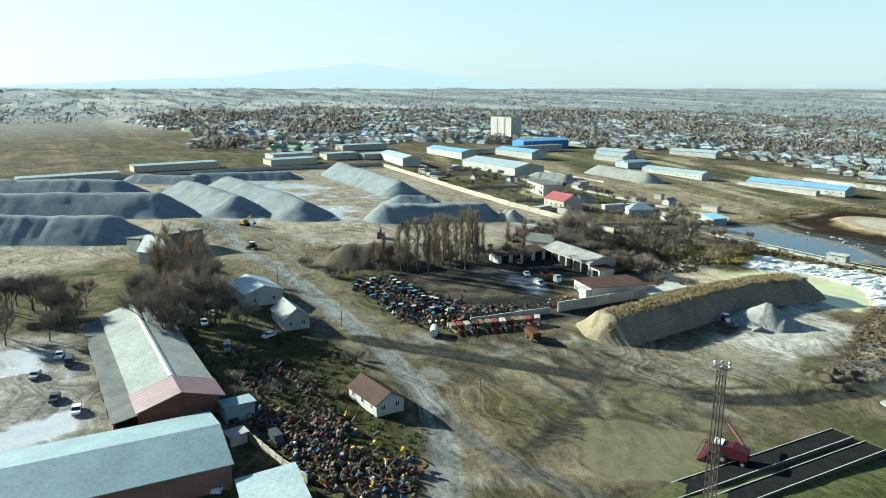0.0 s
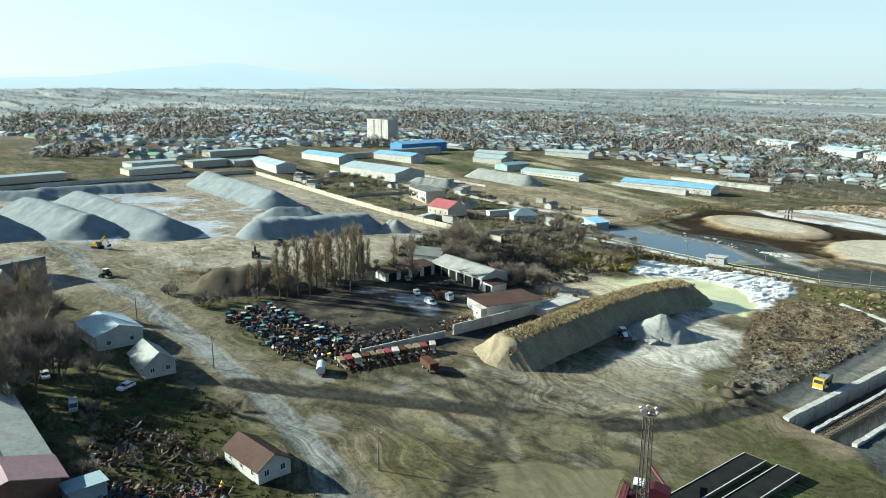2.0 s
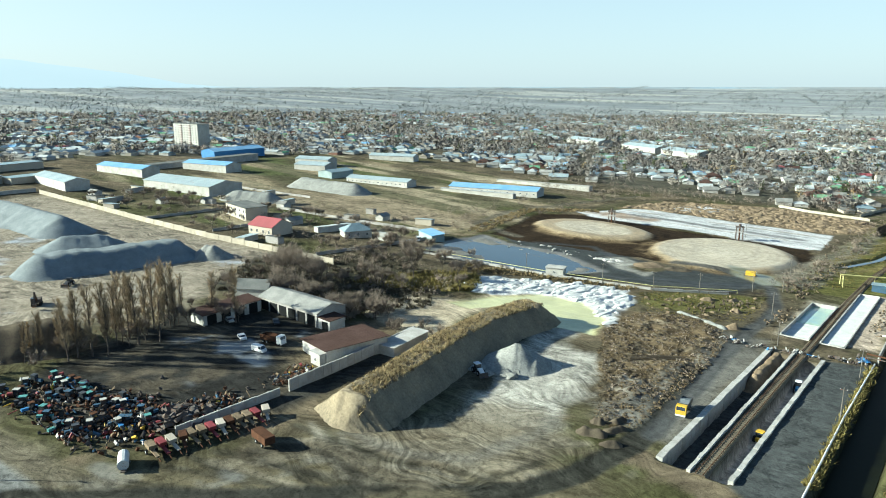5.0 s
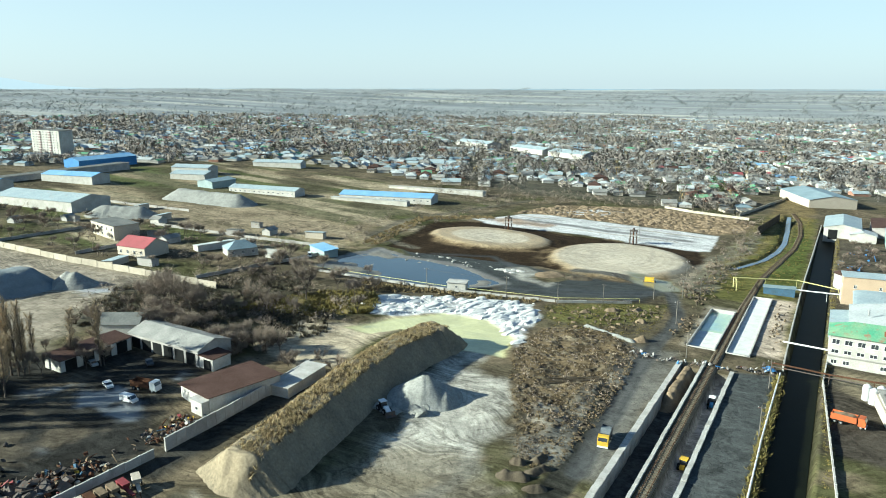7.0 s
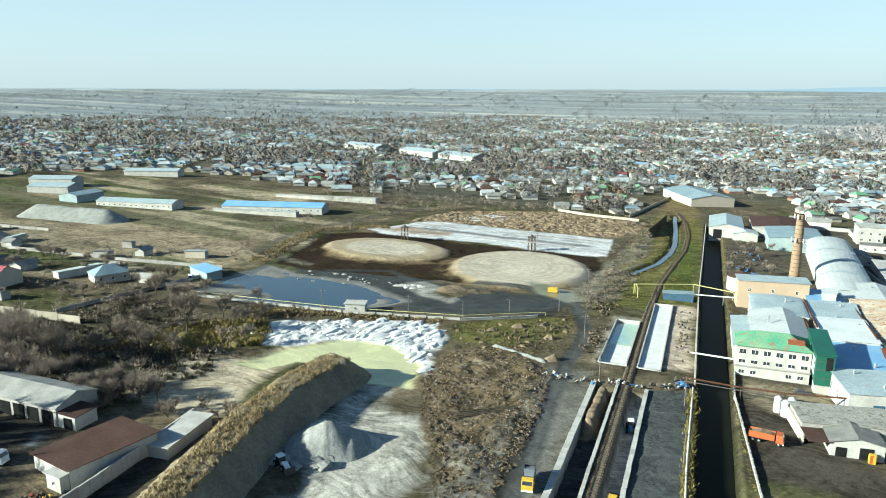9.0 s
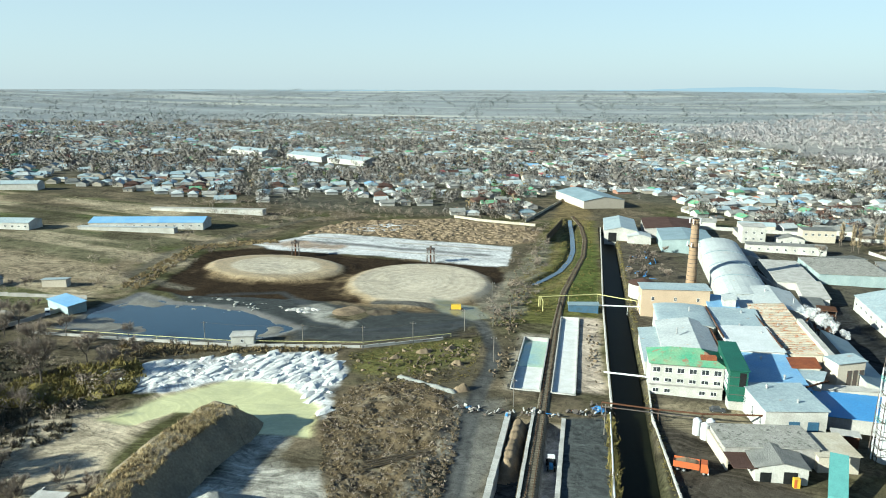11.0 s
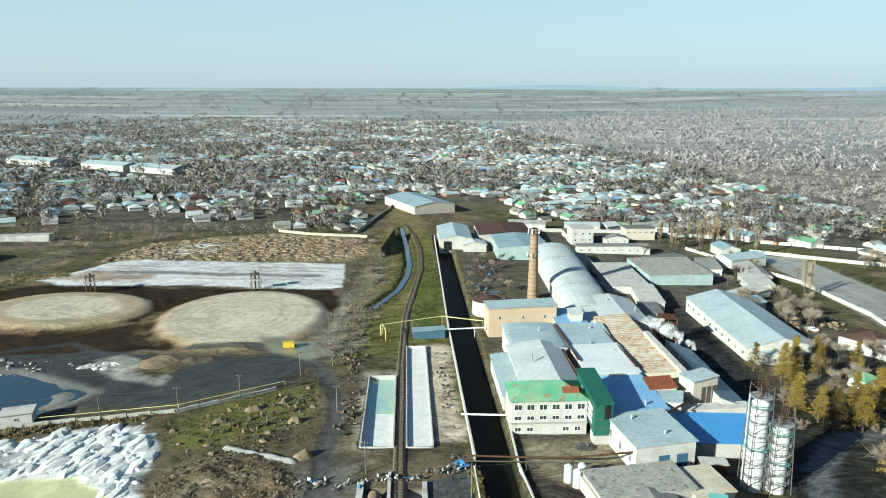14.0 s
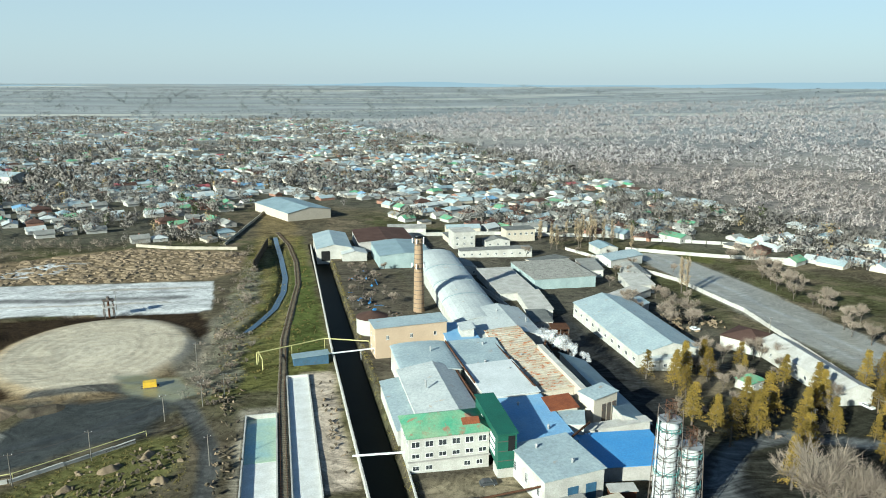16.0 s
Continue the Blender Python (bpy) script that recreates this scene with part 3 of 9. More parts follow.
# yard: mottled soil, churned tracks and the roads
yard = np.clip(inside([(-125, -206), (-116, -180), (-95, -146), (-76, -124), (-50, -122), (-38, -112), (-34, -190), (-45, -222), (-75, -212)], 5) / 6, 0, 1)
lay(yard * np.clip((fbm(X, Y, 16, 61) - 0.52) * 8, 0, 1) * 0.8, (0.19, 0.155, 0.1))
lay(yard * np.clip((fbm(X, Y, 11, 63) - 0.55) * 9, 0, 1) * 0.8, (0.08, 0.07, 0.042))
lay(yard * np.clip((fbm(X, Y, 7, 65) - 0.6) * 9, 0, 1) * 0.7, (0.2, 0.185, 0.15))
zone([(-80, -188), (-75, -177), (-62, -182), (-58, -192), (-64, -199), (-74, -197)], (0.115, 0.1, 0.045), 5, 4, patch=0.8)
TR = random.Random(41)
for k in range(16):                                    # single passes of lorries over the yard
    u0, u1 = TR.uniform(0, 1), TR.uniform(0, 1)
    x0, y0 = -118 + 24 * u0 + TR.uniform(-4, 4), -198 + 52 * u0 + TR.uniform(-6, 6)
    x1, y1 = -40 - 14 * u1 + TR.uniform(-4, 4), -196 + 84 * u1 + TR.uniform(-6, 6)
    bend_ = TR.uniform(-14, 14)
    run_ = [(x0 + (x1 - x0) * i / 9 - (y1 - y0) / 70 * bend_ * math.sin(math.pi * i / 9), y0 + (y1 - y0) * i / 9 + (x1 - x0) / 70 * bend_ * math.sin(math.pi * i / 9)) for i in range(10)]
    road(run_, TR.uniform(1.4, 2.6), ((0.06, 0.056, 0.04), (0.065, 0.06, 0.045), (0.24, 0.21, 0.15))[k % 3], 1.0, TR.uniform(0.45, 0.75))
for k in range(9):                                     # and down from the bank's nose
    x1, y1 = -52 + TR.uniform(-12, 8), -150 + TR.uniform(-12, 12)
    road([(-100 + TR.uniform(-6, 6), -150 + TR.uniform(-5, 5)), (-84 + TR.uniform(-4, 4), -152 + TR.uniform(-7, 7)), (-68 + TR.uniform(-4, 4), -150 + TR.uniform(-7, 7)), (x1, y1)],
         TR.uniform(1.2, 2.2), ((0.085, 0.08, 0.058), (0.27, 0.245, 0.19))[k % 2], 1.0, TR.uniform(0.4, 0.7))
road([(-45, -218), (-59, -211), (-72, -204.8), (-86, -203), (-102, -202.3), (-121, -201.4), (-145, -202), (-174, -203.5), (-206, -204.4),
      (-233, -211), (-279, -209), (-337, -217), (-411, -220)], 6.2, (0.2, 0.2, 0.182), 0.8, 1.0, wet=0.75)
road([(-72, -204.8), (-62, -204), (-54, -202.4), (-44, -199), (-36, -195.4), (-26, -191)], 4.4, (0.12, 0.115, 0.095), 1.0, wet=0.75)
road([(-122, -203.6), (-111.6, -195), (-102.6, -186), (-91, -176), (-81, -166), (-70, -156), (-60, -147.5), (-52, -138), (-47, -126), (-44, -108), (-43, -92),
      (-46, -74), (-49, -53)], 6.6, (0.045, 0.044, 0.035), 0.9, 1.0, wet=0.8)
road([(-102, -193), (-89, -185.5), (-74, -182.5), (-63, -182), (-56, -188), (-53, -196)], 3, (0.07, 0.062, 0.045), 2, 0.8)
road([(-75, -160.6), (-67, -168), (-62, -176), (-56, -187), (-53, -197)], 4, (0.075, 0.07, 0.05), 2, 0.8)
road([(-103, -164), (-95.5, -154), (-86, -152), (-76, -152.5), (-68, -150)], 5, (0.17, 0.145, 0.1), 3, 0.7)
road([(-103, -164), (-98, -156), (-90, -154), (-80, -156), (-74, -160)], 2.4, (0.06, 0.055, 0.042), 2, 0.7)
road([(-94, -144), (-78, -143), (-67, -136), (-63, -120), (-61, -109)], 4, (0.21, 0.195, 0.16), 3, 0.6)
road([(-172, 66), (-146, 79), (-122, 58), (-118, 44), (-100, 38), (-80, 46), (-64, 58)], 4, (0.05, 0.052, 0.05), 2, 0.7, wet=0.5)
road([(-102, 74), (-79, 75), (-64, 68), (-56, 60), (-52, 47), (-47, 30), (-46, 16), (-47, -4), (-46.6, -22), (-44, -63), (-42, -99)], 5, (0.085, 0.086, 0.082), 1.5, wet=0.6)
road([(-147, -8), (-134, 18), (-118, 27), (-96, 34), (-76, 44), (-60, 56)], 3, (0.06, 0.06, 0.056), 2, 0.6, wet=0.5)
road([(-187, 72), (-221, 82), (-232, 130), (-225, 177), (-204, 271)], 6, (0.13, 0.115, 0.085))
zone([(-131, 61), (-123, 67), (-108, 56), (-101, 46), (-102, 40), (-116, 44), (-125, 51)], (0.3, 0.29, 0.25), 2, 2, wet=0.7)
zone([(-114, 50), (-107, 68), (-96, 64), (-101, 50), (-106, 46)], (0.1, 0.085, 0.05), 3, 3, wet=0.9)
zone([(-80, 84), (-60, 82), (-52, 66), (-60, 62), (-74, 70)], (0.2, 0.19, 0.11), 3, 2, wet=0.3)
# ground among the larches: the trees' shade put into the soil colour
zone([(84, -45), (84, 0), (92, 36), (120, 34), (135, 66), (165, 60), (165, -45)], (0.035, 0.034, 0.026), 5, 3, patch=0.85)
road([(62, -45), (76, -14), (92, 4), (112, 8), (140, -6)], 6, (0.16, 0.165, 0.165), 1.5, 0.8, wet=0.6)
for pts_ in ([(-60, -178), (-56, -169), (-50, -166), (-44, -159), (-37, -163), (-33, -176), (-38, -188), (-46, -190)], [(-66, -163), (-62, -158), (-56, -157), (-54, -161), (-60, -165)],
             [(-52, -155), (-47, -151), (-43, -154), (-46, -158)], [(-64, -154), (-60, -150), (-56, -152), (-59, -156)], [(-47, -148), (-43, -146), (-41, -149), (-45, -151)]):
    zone(pts_, (0.16, 0.135, 0.07), 0.8, 2.6, wet=0.42, dz=-0.12)
zone([(-75, -160), (-60, -146), (-48, -148), (-54, -160), (-66, -166)], (0.15, 0.13, 0.08), 1.5, 3, wet=0.7, patch=0.6)
zone([(-34, -172), (-33, -131), (-25, -126), (-11, -147), (-14, -185), (-30, -185)], (0.09, 0.095, 0.04), 4, 3)
zone([(172, 40), (176, 130), (186, 250), (214, 240), (214, 160), (204, 50)], (0.27, 0.255, 0.215), 1.5, 1, wet=0.45)
road([(180, 44), (184, 130), (193, 240)], 1.2, (0.42, 0.41, 0.37), 0.8, 0.8)
road([(190, 50), (195, 140), (200, 240)], 2, (0.4, 0.4, 0.38), 1.5, 0.7)
for cx, cy in ((-118, -187), (-98, -172), (-146, -203), (-92, -196)):
    d = np.hypot(X - cx, (Y - cy) * 1.6) + WARP * 3
    lay(np.clip((4.5 - d + WARPB * 4) / 1.5, 0, 1) * 0.5, (0.26, 0.25, 0.22), 0.2)
# a small stream beside the railway, in a dark weedy cutting
STREAM = [(-29.5, 330), (-28.6, 308), (-26.2, 263), (-24.6, 216), (-25.9, 188), (-30.1, 160), (-35.8, 142), (-41, 128)]
brook = along(STREAM)
lay(np.clip((5.5 - brook + WARP * 2) / 2, 0, 1) * 0.8, (0.06, 0.058, 0.026))
Z = Z - 0.9 * np.clip((3.4 - brook) / 1.8, 0, 1)
lay(np.clip((3.2 - np.abs(brook - 9) + WARP * 2) / 2, 0, 1) * (X < -24) * 0.5, (0.24, 0.19, 0.09))
# cut-ins: canal, ditch, two loading pits
CUT = lambda x0, x1, y0, y1: (X > x0) & (X < x1) & (Y > y0) & (Y < y1)
for x0, x1, y0, y1, deep, c in ((-8.1, 0.7, -320, 300, 3.2, (0.03, 0.03, 0.016)), (-36.7, -31.3, -109.2, -21.6, 3.6, (0.08, 0.08, 0.075)),
                                (-26.3, -22.5, -109.2, -21.6, 3.4, (0.36, 0.34, 0.32)),
                                (-38.2, -29.7, -1.2, 47.2, 1.3, (0.5, 0.5, 0.48)), (-26.2, -19.4, -1.2, 76.2, 1.3, (0.5, 0.5, 0.48))):
    m = CUT(x0, x1, y0, y1)
    Z = np.where(m, H(X, Y) - deep, Z)
    COL[m] = c
pond_d = inside([(-199, 12), (-201, 35), (-199, 57), (-179, 49), (-150, 49), (-121, 34), (-129, 19), (-139, 14), (-161, 11), (-183, 10)], 3)
lay(np.clip(0.5 + (pond_d + 3) / 3, 0, 1), (0.16, 0.15, 0.13), 0.4)
flats = np.clip(pond_d / 3, 0, 1) * np.clip((fbm(X, Y, 16, 83) - 0.52) * 8, 0, 1)      # mud flats breaking the water
lay(flats * 0.9, (0.2, 0.185, 0.15), 0.5)
Z = Z - 0.75 * np.clip(0.5 + pond_d / 4, 0, 1) + 0.5 * flats
roughness_amp = np.where(near, (fbm(X, Y, 7, 21) - 0.5) * 0.35, 0)
Z = Z + roughness_amp

ZG = Z.reshape(len(gx), len(gy))


def gz(x, y):
    """Height of the finished ground sheet under points."""
    i = np.clip(np.searchsorted(gx, x) - 1, 0, len(gx) - 2)
    j = np.clip(np.searchsorted(gy, y) - 1, 0, len(gy) - 2)
    u, v = (x - gx[i]) / (gx[i + 1] - gx[i]), (y - gy[j]) / (gy[j + 1] - gy[j])
    return ZG[i, j] * (1 - u) * (1 - v) + ZG[i + 1, j] * u * (1 - v) + ZG[i, j + 1] * (1 - u) * v + ZG[i + 1, j + 1] * u * v


me = bpy.data.meshes.new("ground")
nx, ny = len(gx), len(gy)
I = np.arange(nx * ny).reshape(nx, ny)
quads = np.stack([I[:-1, :-1], I[1:, :-1], I[1:, 1:], I[:-1, 1:]], -1).reshape(-1, 4)
me.vertices.add(nx * ny)
me.vertices.foreach_set("co", np.stack([X, Y, Z], -1).ravel())
me.loops.add(quads.size)
me.loops.foreach_set("vertex_index", quads.ravel())
me.polygons.add(len(quads))
me.polygons.foreach_set("loop_start", np.arange(0, quads.size, 4))
me.polygons.foreach_set("use_smooth", np.ones(len(quads), bool))
me.update(calc_edges=True)
COL *= 0.8
at = me.color_attributes.new("soil", 'FLOAT_COLOR', 'POINT')
at.data.foreach_set("color", np.concatenate([COL, WET[:, None]], 1).ravel())


def ground_material():
    m = bpy.data.materials.new("ground")
    m.use_nodes = True
    n, l = m.node_tree.nodes, m.node_tree.links
    b = n["Principled BSDF"]
    a = n.new("ShaderNodeAttribute")
    a.attribute_name = "soil"
    co = n.new("ShaderNodeNewGeometry").outputs["Position"]
    col = a.outputs["Color"]
    first = None
    for scale, detail, lo, hi in ((0.06, 6, 0.84, 1.12), (0.22, 5, 0.82, 1.14), (0.7, 6, 0.82, 1.14), (3.0, 4, 0.86, 1.12)):
        t = n.new("ShaderNodeTexNoise")
        t.inputs["Scale"].default_value, t.inputs["Detail"].default_value = scale, detail
        t.inputs["Roughness"].default_value = 0.65
        l.new(co, t.inputs["Vector"])
        r = n.new("ShaderNodeMapRange")
        r.inputs[1].default_value, r.inputs[2].default_value = 0.3, 0.7
        r.inputs[3].default_value, r.inputs[4].default_value = lo, hi
        l.new(t.outputs["Fac"], r.inputs[0])
        x = n.new("ShaderNodeVectorMath")
        x.operation = 'SCALE'
        l.new(col, x.inputs[0])
        l.new(r.outputs[0], x.inputs[3])
        col = x.outputs[0]
        if scale == 0.7:
            first = t.outputs["Fac"]
    # crusts and damp patches with crisp edges
    for scale, cut, lo in ((0.1, 0.55, 0.8), (0.3, 0.57, 0.74), (0.9, 0.6, 0.72), (2.2, 0.6, 0.74)):
        t = n.new("ShaderNodeTexNoise")
        t.inputs["Scale"].default_value, t.inputs["Detail"].default_value, t.inputs["Distortion"].default_value = scale, 7, 0.8
        t.inputs["Roughness"].default_value = 0.68
        l.new(co, t.inputs["Vector"])
        r = n.new("ShaderNodeMapRange")
        r.inputs[1].default_value, r.inputs[2].default_value = cut - 0.015, cut + 0.02
        r.inputs[3].default_value, r.inputs[4].default_value = 1.06, lo
        l.new(t.outputs["Fac"], r.inputs[0])
        x = n.new("ShaderNodeVectorMath")
        x.operation = 'SCALE'
        l.new(col, x.inputs[0])
        l.new(r.outputs[0], x.inputs[3])
        col = x.outputs[0]
    # churned, curving streaks, each set where a slow noise lets it show
    bend = n.new("ShaderNodeTexNoise")
    bend.inputs["Scale"].default_value, bend.inputs["Detail"].default_value = 0.022, 2
    l.new(co, bend.inputs["Vector"])
    amp = n.new("ShaderNodeVectorMath")
    amp.operation = 'MULTIPLY_ADD'
    amp.inputs[1].default_value = (70, 70, 0)
    l.new(bend.outputs["Color"], amp.inputs[0])
    l.new(co, amp.inputs[2])
    for rot, seed, lo in ((0.65, 0.0, 0.58), (-0.45, 40.0, 0.62), (1.9, 90.0, 0.68)):
        mp = n.new("ShaderNodeMapping")
        mp.inputs["Rotation"].default_value = (0, 0, rot)
        mp.inputs["Scale"].default_value = (0.06, 0.42, 0.2)
        mp.inputs["Location"].default_value = (seed, seed, 0)
        l.new(amp.outputs[0], mp.inputs["Vector"])
        wv = n.new("ShaderNodeTexNoise")
        wv.inputs["Scale"].default_value, wv.inputs["Detail"].default_value, wv.inputs["Distortion"].default_value = 1.0, 5, 1.2
        wv.inputs["Roughness"].default_value = 0.62
        l.new(mp.outputs[0], wv.inputs["Vector"])
        mk = n.new("ShaderNodeTexNoise")
        mk.inputs["Scale"].default_value = 0.04
        ml = n.new("ShaderNodeMapping")
        ml.inputs["Location"].default_value = (seed * 3, 7, seed)
        l.new(co, ml.inputs["Vector"])
        l.new(ml.outputs[0], mk.inputs["Vector"])
        r = n.new("ShaderNodeMapRange")
        r.inputs[1].default_value, r.inputs[2].default_value = 0.38, 0.62
        r.inputs[3].default_value, r.inputs[4].default_value = lo, 1.18
        l.new(wv.outputs["Fac"], r.inputs[0])
        mr = n.new("ShaderNodeMapRange")
        mr.inputs[1].default_value, mr.inputs[2].default_value = 0.42, 0.6
        l.new(mk.outputs["Fac"], mr.inputs[0])
        mx = n.new("ShaderNodeMix")
        mx.inputs[2].default_value = 1.0
        l.new(mr.outputs[0], mx.inputs[0])
        l.new(r.outputs[0], mx.inputs[3])
        x = n.new("ShaderNodeVectorMath")
        x.operation = 'SCALE'
        l.new(col, x.inputs[0])
        l.new(mx.outputs[0], x.inputs[3])
        col = x.outputs[0]
    shine = n.new("ShaderNodeMapRange")                 # only wet ground shines
    shine.inputs[1].default_value, shine.inputs[2].default_value = 0.2, 0.6
    shine.inputs[3].default_value, shine.inputs[4].default_value = 0.5, 0.02
    l.new(a.outputs["Alpha"], shine.inputs[0])
    l.new(shine.outputs[0], b.inputs["Specular IOR Level"])
    # far fields: long parcels of stubble, plough and winter green, haze put into their tones
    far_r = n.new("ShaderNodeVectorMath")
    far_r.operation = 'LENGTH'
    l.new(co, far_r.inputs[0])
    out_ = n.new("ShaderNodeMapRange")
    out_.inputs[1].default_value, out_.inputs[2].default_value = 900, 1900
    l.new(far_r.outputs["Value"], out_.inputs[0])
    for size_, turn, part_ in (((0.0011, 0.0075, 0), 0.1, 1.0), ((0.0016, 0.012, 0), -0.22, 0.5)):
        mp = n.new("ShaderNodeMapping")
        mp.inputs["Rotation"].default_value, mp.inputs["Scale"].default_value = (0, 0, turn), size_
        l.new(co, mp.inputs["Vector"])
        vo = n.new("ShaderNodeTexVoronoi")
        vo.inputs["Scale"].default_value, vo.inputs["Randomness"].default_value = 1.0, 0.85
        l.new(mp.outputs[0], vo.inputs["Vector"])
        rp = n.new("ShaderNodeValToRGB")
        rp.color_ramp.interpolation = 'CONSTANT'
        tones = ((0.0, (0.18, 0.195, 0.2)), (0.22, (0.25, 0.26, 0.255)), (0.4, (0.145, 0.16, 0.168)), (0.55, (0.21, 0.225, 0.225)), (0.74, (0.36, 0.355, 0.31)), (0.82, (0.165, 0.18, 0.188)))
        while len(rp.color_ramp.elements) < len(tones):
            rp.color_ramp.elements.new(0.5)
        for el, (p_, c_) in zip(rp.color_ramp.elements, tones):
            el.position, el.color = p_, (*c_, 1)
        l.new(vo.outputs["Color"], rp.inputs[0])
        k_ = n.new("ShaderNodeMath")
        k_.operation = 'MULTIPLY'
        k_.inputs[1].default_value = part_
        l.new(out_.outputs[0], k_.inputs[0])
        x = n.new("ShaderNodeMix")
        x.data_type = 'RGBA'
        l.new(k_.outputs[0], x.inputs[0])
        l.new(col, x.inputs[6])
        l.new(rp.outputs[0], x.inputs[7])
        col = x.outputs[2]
    # wheel ruts: thin curved lines where vehicles turn
    for rot, scale, dist, seed in ((0.4, 0.11, 9.0, 11.0), (1.7, 0.16, 7.0, 53.0), (-0.6, 0.08, 12.0, 87.0)):
        mp = n.new("ShaderNodeMapping")
        mp.inputs["Rotation"].default_value, mp.inputs["Location"].default_value = (0, 0, rot), (seed, seed, 0)
        l.new(co, mp.inputs["Vector"])
        wv = n.new("ShaderNodeTexWave")
        wv.inputs["Scale"].default_value, wv.inputs["Distortion"].default_value = scale, dist
        wv.inputs["Detail"].default_value, wv.inputs["Detail Scale"].default_value = 2.5, 0.6
        l.new(mp.outputs[0], wv.inputs["Vector"])
        rut = n.new("ShaderNodeMapRange")
        rut.inputs[1].default_value, rut.inputs[2].default_value = 0.86, 0.97
        l.new(wv.outputs["Fac"], rut.inputs[0])
        mk = n.new("ShaderNodeTexNoise")
        mk.inputs["Scale"].default_value = 0.045
        l.new(mp.outputs[0], mk.inputs["Vector"])
        mr = n.new("ShaderNodeMapRange")
        mr.inputs[1].default_value, mr.inputs[2].default_value = 0.5, 0.58
        l.new(mk.outputs["Fac"], mr.inputs[0])
        both = n.new("ShaderNodeMath")
        both.operation = 'MULTIPLY'
        l.new(rut.outputs[0], both.inputs[0])
        l.new(mr.outputs[0], both.inputs[1])
        fac = n.new("ShaderNodeMapRange")
        fac.inputs[3].default_value, fac.inputs[4].default_value = 1.0, 0.88
        l.new(both.outputs[0], fac.inputs[0])
        x = n.new("ShaderNodeVectorMath")
        x.operation = 'SCALE'
        l.new(col, x.inputs[0])
        l.new(fac.outputs[0], x.inputs[3])
        col = x.outputs[0]
    calm = n.new("ShaderNodeMapRange")                  # smooth, wet mud shows little grain
    calm.inputs[1].default_value, calm.inputs[2].default_value = 0.2, 0.75
    calm.inputs[3].default_value = 0.15
    l.new(a.outputs["Alpha"], calm.inputs[0])
    fin = n.new("ShaderNodeMix")
    fin.data_type = 'RGBA'
    l.new(calm.outputs[0], fin.inputs[0])
    l.new(a.outputs["Color"], fin.inputs[6])
    l.new(col, fin.inputs[7])
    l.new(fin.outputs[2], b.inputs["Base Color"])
    l.new(a.outputs["Alpha"], b.inputs["Roughness"])
    bp = n.new("ShaderNodeBump")
    bp.inputs["Strength"].default_value, bp.inputs["Distance"].default_value = 0.45, 0.5
    w = n.new("ShaderNodeMath")
    w.operation = 'MULTIPLY'
    l.new(first, w.inputs[0])
    l.new(a.outputs["Alpha"], w.inputs[1])
    l.new(w.outputs[0], bp.inputs["Height"])
    l.new(bp.outputs[0], b.inputs["Normal"])
    return m


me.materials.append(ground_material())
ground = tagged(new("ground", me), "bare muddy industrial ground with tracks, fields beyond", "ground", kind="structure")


def water_material(name, colour, rough=0.06):
    m = mat(name, colour, tuple(c * 0.8 for c in colour), rough, 0.05, 1.5, 0.04)
    return m


M["pond_water"] = water_material("pond_water", (0.02, 0.045, 0.07), 0.04)
M["canal_water"] = water_material("canal_water", (0.012, 0.014, 0.008), 0.45)
M["canal_water"].node_tree.nodes["Principled BSDF"].inputs["Specular IOR Level"].default_value = 0.02


def sheet(name, pts, z, material, label):
    bm = bmesh.new()
    bm.faces.new([bm.verts.new((x, y, hz(x, y) + z)) for x, y in pts])
    bmesh.ops.triangulate(bm, faces=bm.faces)
    return tagged(part(name, bm, material, None), label, "water", kind="structure")


sheet("water", [(-203, 8), (-205, 35), (-202, 62), (-179, 53), (-150, 52), (-117, 36), (-126, 15), (-139, 10), (-161, 7), (-183, 6)], -0.42,
      M["pond_water"], "shallow settling pond of dark blue water")
bm = bmesh.new()
ys = range(-316, 300, 14)
rows_ = [[bm.verts.new((x, y, hz(x, y) - 2.9)) for x in (-7.95, 0.55)] for y in ys]
for a, b in zip(rows_[:-1], rows_[1:]):
    bm.faces.new((a[0], a[1], b[1], b[0]))
tagged(part("water", bm, M["canal_water"], None), "narrow canal of still dark water", "water", kind="structure")


bm = bmesh.new()
bank = [[bm.verts.new((x + o, y, hz(x, y) - 0.55)) for o in (-1.4, 1.4)] for x, y in STREAM]
for a, b in zip(bank[:-1], bank[1:]):
    bm.faces.new((a[0], a[1], b[1], b[0]))
tagged(part("water", bm, M["pond_water"], None), "narrow blue stream in a weedy cutting", "water", kind="structure")


